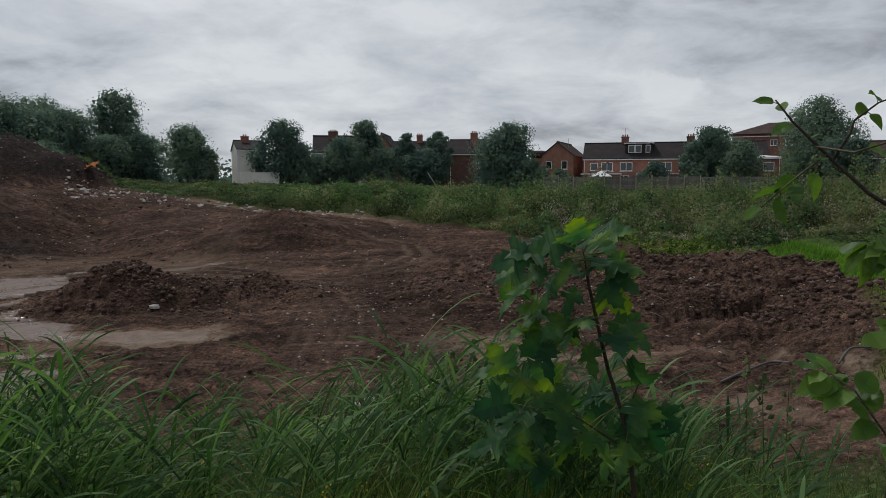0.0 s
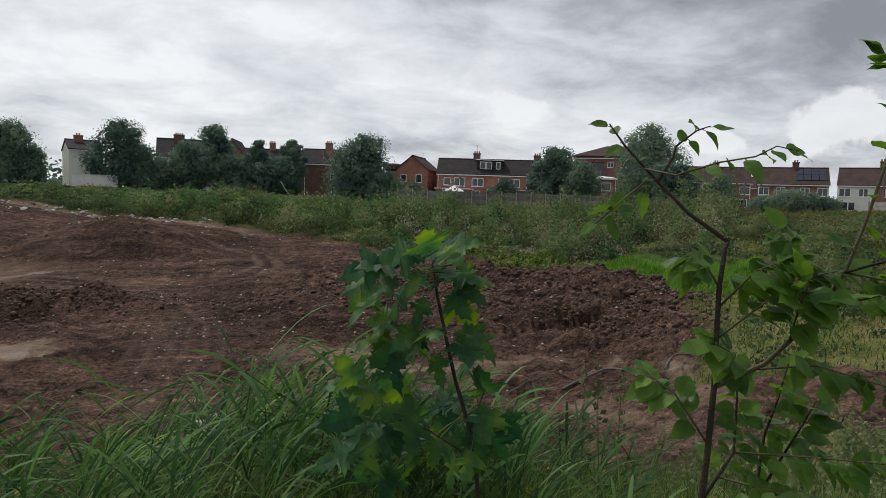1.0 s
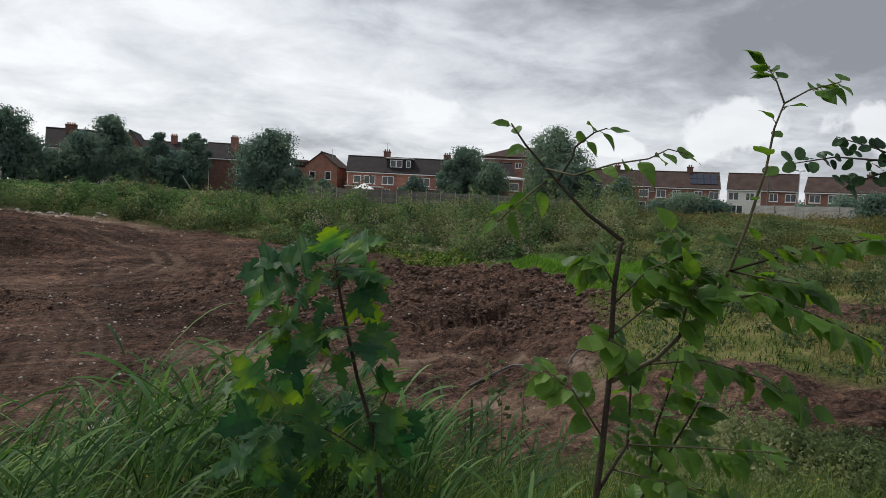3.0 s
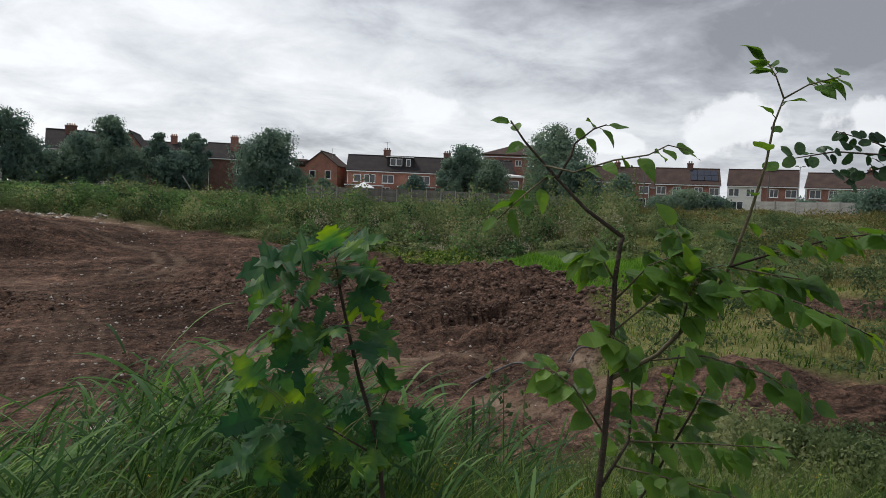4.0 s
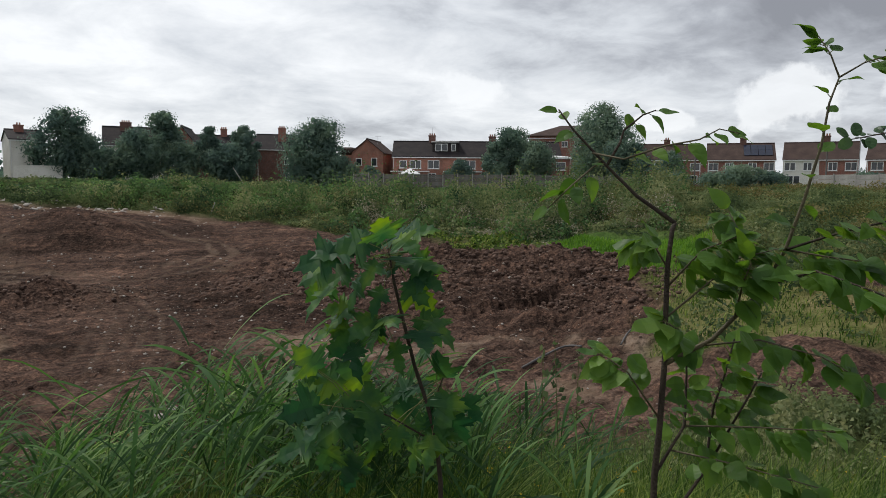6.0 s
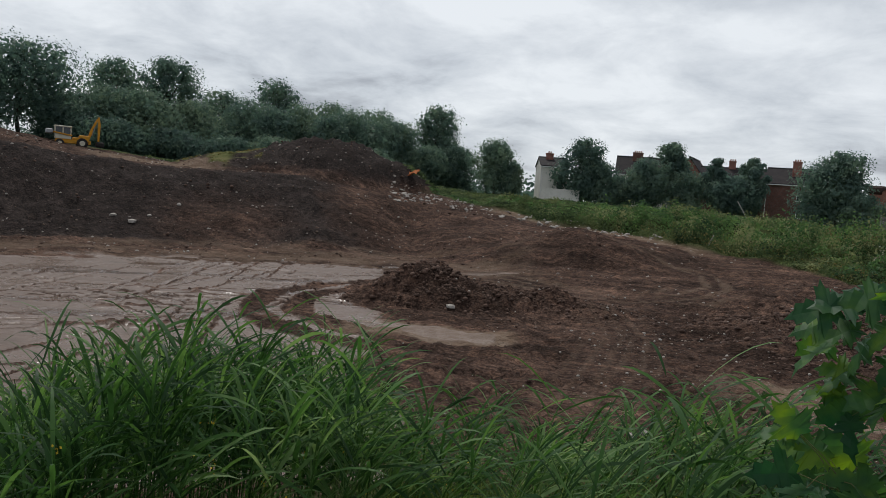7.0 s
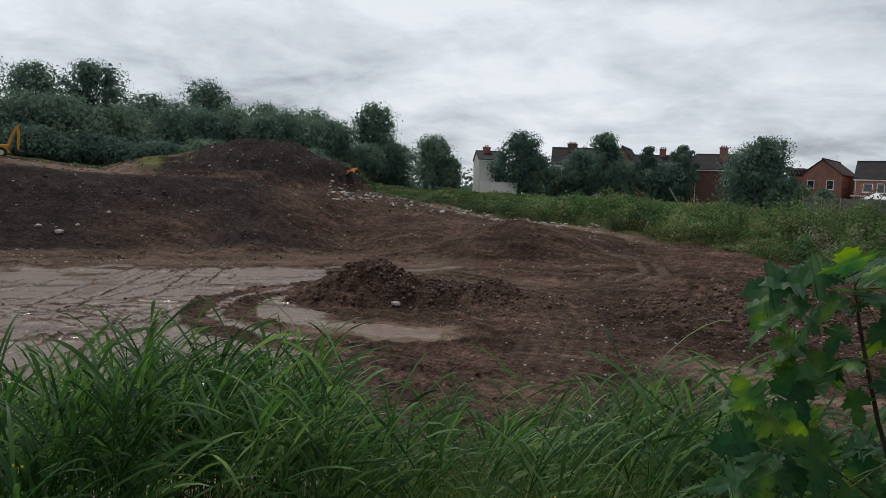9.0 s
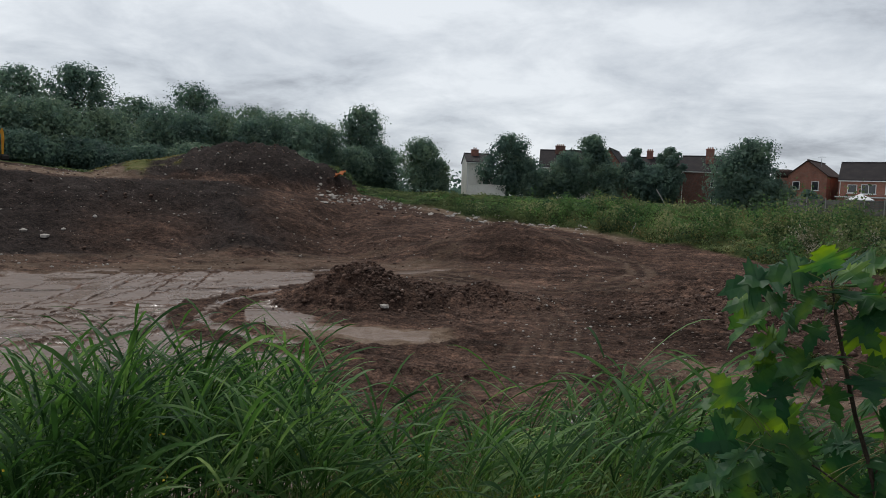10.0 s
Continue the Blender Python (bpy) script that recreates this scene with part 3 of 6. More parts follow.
    # Ruts show bare soil; its darker colour also stands in for groove shade.
    wet = wet * (1 - 0.9 * step(0.18, 0.5, rut))
    z = z + 0.05 * loop * np.sin(loop_r * 2 * math.pi / 1.1) * bare * flat
    # crawler cleats pressed in the near soil
    for px, py, length in ((-8.0, 20.3, 2.6), (-8.6, 22.1, 2.9), (-5.0, 23.4, 2.2)):
        along, across = (x - px) * 0.81 + (y - py) * 0.59, -(x - px) * 0.59 + (y - py) * 0.81
        across = across - 0.03 * along * along
        shoe = step(0.30, 0.22, np.abs(across)) * step(length, length - 0.5, np.abs(along))
        z = z + shoe * (0.065 * np.sin(along * 2 * math.pi / 0.34) - 0.05)
    # relief
    z = z - 0.055 * np.clip(lane_ruts, 0, 1.2) * bare * step(-0.25, 0.15, fbm(x, y, 4.0, 2) + 0.05)
    calm = (1 - 0.85 * foot) * (1 - 0.7 * turn) * (1 - 0.85 * doze)
    churn = np.clip(ridge * 1.6, 0, 1) + 0.45 * tip + 0.8 * step(0.02, 0.2, np.maximum.reduce([q1, q1b])) + 0.35 * heaps
    amp = bare * calm * (1 - 0.9 * wet) * (1 - 0.75 * loop) * (0.15 + 0.30 * np.clip(churn, 0, 1)) * step(13, 16, r)
    # the blade's long streaks on graded ground
    tang = az * 0.9
    streak = fbm(tang * 0.6, r * 1.5 + wob * 3, 2.4, 4, 0.65)
    z = z + 0.26 * streak * bare * calm * (1 - wet) * (1 - np.clip(churn, 0, 1)) * step(14, 18, r) * step(100, 80, r)
    clods = fbm(x, y, 1.6, 5, 0.66) + 0.5 * np.abs(fbm(x + 50, y, 0.8, 3, 0.6))
    z = z + amp * clods * 1.3
    z = z + (0.28 * fbm(x, y, 5.0, 4) * bare * (1 - wet) + 0.05 * fbm(x, y, 3.0, 4) * wet) * step(14, 20, r)
    z = z + veg * step(20, 40, r) * (1.15 * fbm(x, y, 4.6, 4)) * (1 - 0.6 * step(82, 90, r)) * step(200, 120, r)
    terr = np.abs(az + 40) < 14
    z = z + 0.22 * fbm(x * 0.35 + z * 2.5, y * 0.35 + z * 2.5, 1.3, 3) * bare * (1 - wet) * terr * step(62, 68, r) * step(84, 80, r)
    low = fbm(x * 0.7 + y * 0.7, (y - x) * 2.2, 5.0, 3) - 0.1 * np.clip(rut, 0, 1)
    puddle = wet * step(-0.20, -0.34, low) * flat
    puddle = np.maximum(puddle, wet * np.exp(-((x + 13.5) / 2.6) ** 2 - ((y - 17.6) / 1.6) ** 2) * step(0.16, 0.05, fbm(x, y, 1.5, 3)))
    return z, dict(veg=veg, dry=dry, lush=lush, wet=wet, pale=pale, puddle=puddle, tip=tip * bare)


def ground_z(x, y):
    return float(land(np.array([x]), np.array([y]))[0][0])


def raw_mesh(name, verts, faces, mat, smooth=False):
    """A mesh from arrays of corners and of equal-sided faces."""
    verts, faces = np.asarray(verts, np.float32), np.asarray(faces, np.int32)
    me = bpy.data.meshes.new(name)
    k = faces.shape[1]
    me.vertices.add(len(verts))
    me.vertices.foreach_set("co", verts.ravel())
    me.loops.add(faces.size)
    me.loops.foreach_set("vertex_index", faces.ravel())
    me.polygons.add(len(faces))
    me.polygons.foreach_set("loop_start", np.arange(0, faces.size, k, dtype=np.int32))
    me.update(calc_edges=True)
    if smooth:
        me.polygons.foreach_set("use_smooth", np.ones(len(faces), bool))
    me.materials.append(mat)
    return me


def build_ground():
    fine = np.radians(np.arange(-60, 56.01, 0.145))
    side = np.radians(np.concatenate([np.arange(58, 180, 4.0), np.arange(180, 299, 4.0)]))
    az = np.concatenate([fine, side])
    rad = [0.01, 0.15, 0.35]
    while rad[-1] < 5000:
        s = rad[-1]
        rad.append(s * (1.02 if s < 12 else 1.007 if s < 40 else 1.0088 if s < 70 else 1.012 if s < 115 else 1.035 if s < 400 else 1.25))
    rad = np.array(rad)
    A, R = np.meshgrid(az, rad)
    x, y = (R * np.sin(A)).ravel(), (R * np.cos(A)).ravel()
    z, cover = land(x, y)
    n, m = len(az), len(rad)
    i, j = np.meshgrid(np.arange(n), np.arange(m - 1))
    a, b = (j * n + i).ravel(), (j * n + (i + 1) % n).ravel()
    quads = np.stack([a, a + n, b + n, b], 1)
    me = raw_mesh("ground", np.stack([x, y, z], 1), quads, GROUND, True)
    for key, val in cover.items():
        me.attributes.new(key, "FLOAT", "POINT").data.foreach_set("value", val.astype(np.float32))
    ob = tagged(new("ground", me), "churned brown earth, wet mud flat and grassy banks", "ground", kind="structure")
    return ob


build_ground()

# ---------------------------------------------------------------- making things


def part(name, bm, mat, parent, label="", smooth=False):
    """Links a bmesh as one mesh object, under a thing or a part."""
    me = bpy.data.meshes.new(name)
    bmesh.ops.recalc_face_normals(bm, faces=bm.faces)
    bm.to_mesh(me)
    bm.free()
    me.materials.append(mat)
    if smooth:
        for p in me.polygons:
            p.use_smooth = True
    ob = new(name, me)
    ob.parent = parent
    return tagged(ob, label)


def piece(name, me, parent, m=None):
    """Another object on a mesh that exists."""
    ob = new(name, me)
    ob.parent = parent
    if m is not None:
        ob.matrix_basis = m
    return ob


def thing(name, m, label, category, group="", kind=""):
    ob = new(name)
    ob.matrix_basis = m
    ob.empty_display_size = 0.2
    return tagged(ob, label, category, group, kind)


def box(bm, x0, x1, y0, y1, z0, z1, bevel=0.0, m=None):
    r = bmesh.ops.create_cube(bm, size=1.0, matrix=Matrix.Translation(((x0 + x1) / 2, (y0 + y1) / 2, (z0 + z1) / 2)) @ Matrix.Diagonal((x1 - x0, y1 - y0, z1 - z0, 1)))
    vs = r["verts"]
    if bevel:
        es = list({e for v in vs for e in v.link_edges})
        b = bmesh.ops.bevel(bm, geom=es, offset=bevel, segments=1, affect="EDGES", profile=0.5)
        vs = list({v for f in b["faces"] for v in f.verts} | {v for v in vs if v.is_valid})
    if m is not None:
        bmesh.ops.transform(bm, matrix=m, verts=vs)
    return bm


def tube(bm, points, radii, sides=6):
    """A tapered tube along points."""
    rings = []
    pts = [Vector(p) for p in points]
    for i, p in enumerate(pts):
        d = (pts[min(i + 1, len(pts) - 1)] - pts[max(i - 1, 0)]).normalized()
        u = d.orthogonal().normalized() if i == 0 else (rings_u - d * rings_u.dot(d)).normalized()
        rings_u = u
        v = d.cross(u)
        rings.append([bm.verts.new(p + radii[i] * (math.cos(a) * u + math.sin(a) * v)) for a in (2 * math.pi * k / sides for k in range(sides))])
    for r0, r1 in zip(rings, rings[1:]):
        for k in range(sides):
            bm.faces.new((r0[k], r0[(k + 1) % sides], r1[(k + 1) % sides], r1[k]))
    bm.faces.new(rings[0][::-1])
    bm.faces.new(rings[-1])
    return bm


def leaf_cloud(centres, sizes, normals=None, up=0.0, rg=rng, droop=0.0):
    """Folded leaves, two quads each, at the centres: arrays of corners and faces."""
    n = len(centres)
    a = rg.normal(size=(n, 3))
    a[:, 2] += up
    if normals is None:
        a /= np.linalg.norm(a, axis=1, keepdims=True)
        b = np.cross(a, rg.normal(size=(n, 3)))
    else:
        # leaves lie roughly square to the light that their clump gets
        nn = normals + rg.normal(size=(n, 3)) * 0.45
        nn /= np.linalg.norm(nn, axis=1, keepdims=True) + 1e-9
        a -= nn * np.sum(a * nn, axis=1, keepdims=True)
        a /= np.linalg.norm(a, axis=1, keepdims=True) + 1e-9
        b = np.cross(nn, a)
    b /= np.linalg.norm(b, axis=1, keepdims=True) + 1e-9
    nn = np.cross(a, b)
    s = sizes[:, None]
    w = 0.36
    tail, tip = centres - a * s * 0.5, centres + a * s * 0.5 - np.array([0, 0, 1.0]) * s * droop
    l, r = centres + b * s * w + nn * s * 0.14, centres - b * s * w + nn * s * 0.14
    verts = np.stack([tail, l, tip, r], 1).reshape(-1, 3)
    k = np.arange(n)[:, None] * 4
    faces = np.concatenate([k + np.array([[0, 1, 2]]), k + np.array([[0, 2, 3]])], 0)
    return verts, faces


# ---------------------------------------------------------------- trees


def tree(at, height, width, seed, label, crown_base=0.25, lobes=22, leaves=5200, leaf=0.42, open_crown=0.0, sway=0.0, shape=1.0, group="trees round the site", category="tree", trunk_r=None, name="tree", mat=None):
    """A tree with a tapered trunk, limbs, and a crown of leaves hung in lobes round the limb ends."""
    rg = np.random.default_rng(seed)
    width *= 1.28
    base = Vector((at[0], at[1], at[2] if len(at) > 2 else ground_z(at[0], at[1]) - 0.1))
    ob = thing(name, Matrix.Translation(base), label, category, group)
    tr = trunk_r or height * 0.018
    top = Vector((sway, 0, height * 0.82))
    bm = bmesh.new()
    path = [Vector((0, 0, 0))] + [top * t + Vector((rg.normal() * 0.12, rg.normal() * 0.12, 0)) * height * 0.1 for t in (0.25, 0.5, 0.75)] + [top]
    tube(bm, path, [tr * 1.25, tr, tr * 0.75, tr * 0.5, tr * 0.15], 7)
    cs, zb = [], crown_base * height
    for i in range(lobes):
        t = (i + 0.5) / lobes
        zz = zb + (height - zb) * (0.10 + 0.86 * t)
        # an egg-shaped envelope, widest below the middle
        e = math.sin(math.pi * min(1, (t * 0.88 + 0.12)) ** shape) ** 0.6
        a = i * 2.4 + rg.uniform(-0.5, 0.5)
        rad = width * 0.5 * e * rg.uniform(0.2, 0.8)
        c = Vector((math.cos(a) * rad + sway * t, math.sin(a) * rad, zz))
        lobe_r = width * rg.uniform(0.13, 0.27) * (0.65 + 0.5 * e)
        c.z = min(c.z, height - lobe_r * 0.75)
        cs.append((c, lobe_r))
        root = path[1].lerp(top, max(0, min(0.9, t * 0.8)))
        if i % 2 == 0 or open_crown:
            tube(bm, [root, root.lerp(c, 0.5) + Vector((0, 0, 0.04 * height)), c], [tr * 0.4, tr * 0.25, tr * 0.08], 5)
    part("trunk", bm, BARK, ob)
    pts, sz, ns = [], [], []
    tot = sum(r ** 2 for _, r in cs)
    for c, r in cs:
        k = max(20, int(1.75 * leaves * r * r / tot))
        d = rg.normal(size=(k, 3))
        d /= np.linalg.norm(d, axis=1, keepdims=True)
        rr = r * (0.55 + 0.52 * rg.random(k) ** 0.6)
        twig = 1 + 0.17 * np.sin(d[:, 0] * 9 + seed) * np.cos(d[:, 1] * 8 + d[:, 2] * 7)
        p = d * (rr * twig)[:, None] * np.array([1, 1, 0.85]) + np.array(c)
        if open_crown:
            keep = fbm(p[:, 0] + seed * 3.1, p[:, 2] + p[:, 1] * 0.7, width * 0.10, 2) > -0.32 + 0.36 * open_crown
            p, d = p[keep], d[keep]
        pts.append(p)
        ns.append(d + np.array([0, 0, 0.25]))
        sz.append(leaf * rg.uniform(0.5, 1.0, len(p)))
        if open_crown < 0.6:
            # the shaded heart of the lobe
            kin = int(k * 0.16)
            d = rg.normal(size=(kin, 3))
            d /= np.linalg.norm(d, axis=1, keepdims=True)
            pts.append(d * (r * 0.72 * rg.random((kin, 1)) ** 0.5) + np.array(c))
            ns.append(d)
            sz.append(leaf * 2.0 * rg.uniform(0.7, 1.2, kin))
    v, f = leaf_cloud(np.concatenate(pts), np.concatenate(sz), np.concatenate(ns), up=0.1, rg=rg, droop=0.12)
    crown = new("crown", raw_mesh("crown", v, f, mat or LEAF_TREE))
    crown.parent = ob
    return ob


def polar(az, r):
    return (r * math.sin(radians(az)), r * math.cos(radians(az)))


def by_bearing(az, r, el_top):
    """Foot of a thing on a bearing, and its height up to an angle above the level."""
    x, y = polar(az, r)
    z = ground_z(x, y) - 0.1
    return (x, y, z), r * math.tan(radians(el_top)) - z


def plant_trees():
    # bearing, distance, angle of the top, width, crown base, openness, leaves
    wood = "tall dark green broadleaf tree in the wood behind the spoil heaps"
    rows = [
        (-59.5, 128, 7.6, 12.0, 0.22, 0.3, 5200), (-54.6, 125, 8.3, 11.5, 0.24, 0.5, 7000), (-48.6, 137, 7.9, 9.0, 0.30, 0.45, 5200), (-45.2, 135, 8.3, 8.2, 0.30, 0.4, 5000),
        (-41.2, 140, 6.5, 9.0, 0.12, 0.15, 5000), (-37.2, 140, 7.7, 9.5, 0.14, 0.15, 5600), (-32.9, 142, 6.4, 10.0, 0.10, 0.1, 5200), (-29.3, 140, 6.1, 9.5, 0.10, 0.1, 5000), (-24.6, 134, 6.95, 7.6, 0.22, 0.45, 5200)]
    for i, (az, r, el, w, cb, op, n) in enumerate(rows):
        at, h = by_bearing(az, r, el)
        tree(at, h, w * 1.22, 100 + i, wood, cb, 30, n, 0.44, op, shape=0.9)
    under = "dense dark green lower tree filling the edge of the wood"
    for i, (az, r, el, w) in enumerate([(-57.5, 122, 5.0, 11), (-51.6, 124, 4.3, 9), (-49.0, 127, 5.9, 12), (-46.6, 125, 5.9, 12), (-43.2, 128, 5.5, 11), (-39.6, 130, 5.9, 12), (-35.2, 130, 6.0, 12), (-31.2, 130, 6.0, 12), (-27.4, 130, 5.4, 10), (-33.2, 127, 5.4, 10), (-29.0, 127, 5.4, 10), (-37.4, 127, 5.6, 10), (-25.4, 126, 3.6, 7.5), (-22.8, 128, 3.8, 6.5), (-52.0, 132, 5.0, 8), (-44.5, 121, 3.2, 9), (-40.5, 121, 3.0, 9), (-37.0, 121, 3.3, 9), (-30.0, 119, 3.0, 8), (-33.5, 119, 3.0, 8), (-48.5, 119, 3.5, 8)]):
        at, h = by_bearing(az, r, el)
        tree(at, h, w, 140 + i, under, 0.03, 26, 4600, 0.44, 0.0, shape=0.8, group="lower trees of the wood")
    row = "leafy dark green tree in front of the old houses"
    for i, (az, r, el, w, cb, op, n) in enumerate([
            (-19.7, 118, 4.55, 8.2, 0.05, 0.25, 5000), (-18.2, 116, 2.9, 3.6, 0.02, 0.0, 2000), (-12.7, 116, 5.15, 7.4, 0.06, 0.15, 5200), (-11.4, 115, 3.4, 6.0, 0.02, 0.0, 3000), (-9.9, 116, 2.4, 4.5, 0.02, 0.0, 2200),
            (-8.0, 116, 3.9, 6.0, 0.04, 0.0, 4200), (-6.1, 118, 5.2, 5.2, 0.35, 0.3, 3600), (-5.0, 115, 3.0, 6.0, 0.02, 0.0, 3200), (-2.9, 117, 4.25, 3.8, 0.12, 0.3, 2600), (-1.5, 115, 3.0, 6.0, 0.02, 0.0, 3400), (-0.4, 117, 4.4, 4.4, 0.06, 0.1, 4200)]):
        at, h = by_bearing(az, r, el)
        tree(at, h, w, 180 + i, row, cb, 22, n, 0.38, op, shape=0.85, group="trees before the old houses")
    at, h = by_bearing(5.2, 104, 5.0)
    tree(at, h, 9.0, 201, "round dense dark green tree beside the timber fence", 0.02, 22, 7600, 0.36, 0.0, shape=0.75, group="single trees by the fence")
    at, h = by_bearing(6.9, 101, 2.2)
    tree(at, h, 5.0, 202, "low green bush at the foot of the round tree", 0.0, 10, 2200, 0.34, 0.0, shape=0.7, category="bush", name="bush", group="bushes along the fence")
    at, h = by_bearing(20.6, 106, 4.45)
    tree(at, h, 6.0, 203, "mid-green tree hanging over the terrace gardens", 0.05, 15, 4600, 0.36, 0.25, group="single trees by the fence")
    at, h = by_bearing(22.2, 104, 3.4)
    tree(at, h, 5.4, 204, "mid-green rounded tree behind the timber fence", 0.04, 13, 4000, 0.34, 0.1, group="single trees by the fence")
    at, h = by_bearing(19.4, 105, 3.2)
    tree(at, h, 3.6, 205, "olive-green tree with reddish tips behind the fence", 0.04, 10, 2600, 0.34, 0.15, group="single trees by the fence")
    at, h = by_bearing(27.7, 124, 6.35)
    tree(at, h, 10.5, 206, "big round dark green tree above the roofs", 0.03, 24, 8200, 0.4, 0.0, shape=0.8, group="single trees by the fence")
    at, h = by_bearing(29.8, 116, 3.4)
    tree(at, h, 6.5, 207, "lower dark green tree at the foot of the big round one", 0.02, 12, 3400, 0.38, 0.0, group="single trees by the fence")
    bush = "dark green garden bush beside the houses"
    for i, (az, r, el, w) in enumerate([(16.5, 100, 1.95, 3.6), (32.9, 108, 2.6, 4.6), (37.9, 92, 1.5, 5.0), (36.0, 93, 0.9, 4.0), (39.8, 93, 1.0, 4.0), (48.6, 90, 1.6, 5.0), (50.5, 84, 1.9, 5.0), (9.3, 99, 1.4, 2.8), (46.0, 91, 0.9, 3.0), (33.2, 96, 0.9, 4.0)]):
        at, h = by_bearing(az, r, el)
        tree(at, h, w, 220 + i, bush, 0.0, 10, 2200, 0.3, 0.0, shape=0.7, category="bush", name="bush", group="bushes along the fence")


plant_trees()

# ---------------------------------------------------------------- houses


def window(parent, u, z, w, h, lights=2, depth=0.0):
    """A white framed window: frame with mullions, and one pane a light."""
    bm = bmesh.new()
    t = 0.09
    y0, y1 = depth - 0.07, depth + 0.06
    for a in ((u - w / 2, u + w / 2, z, z + t), (u - w / 2, u + w / 2, z + h - t, z + h), (u - w / 2, u - w / 2 + t, z + t, z + h - t), (u + w / 2 - t, u + w / 2, z + t, z + h - t)):
        box(bm, a[0], a[1], y0, y1, a[2], a[3])
    for i in range(1, lights):
        c = u - w / 2 + w * i / lights
        box(bm, c - 0.04, c + 0.04, y0 + 0.01, y1, z + t, z + h - t)
    box(bm, u - w / 2 - 0.08, u + w / 2 + 0.08, y0 - 0.07, y1, z - 0.08, z - 0.004)
    win = part("window", bm, WHITE_PVC, parent, "white-framed window with dark panes")
    for i in range(lights):
        bm = bmesh.new()
        a, b = u - w / 2 + w * i / lights + t * 0.8, u - w / 2 + w * (i + 1) / lights - t * 0.8
        box(bm, a, b, depth - 0.035, depth - 0.005, z + t, z + h - t)
        part("pane", bm, GLASS, win)
    return win


def chimney(parent, u, v, z0, z1, w=0.75, d=0.6, pots=2, mat=None):
    bm = bmesh.new()
    box(bm, u - w / 2, u + w / 2, v - d / 2, v + d / 2, z0, z1 - 0.18, 0.015)
    box(bm, u - w / 2 - 0.06, u + w / 2 + 0.06, v - d / 2 - 0.06, v + d / 2 + 0.06, z1 - 0.18, z1, 0.015)
    ch = part("chimney", bm, mat or BRICK_DARK, parent, "brick chimney stack")
    for i in range(pots):
        bm = bmesh.new()
        c = u + (i - (pots - 1) / 2) * 0.34
        tube(bm, [(c, v, z1), (c, v, z1 + 0.3), (c, v, z1 + 0.32)], [0.12, 0.10, 0.12], 8)
        part("chimney_pot", bm, BRICK_ORANGE, ch)
    return ch


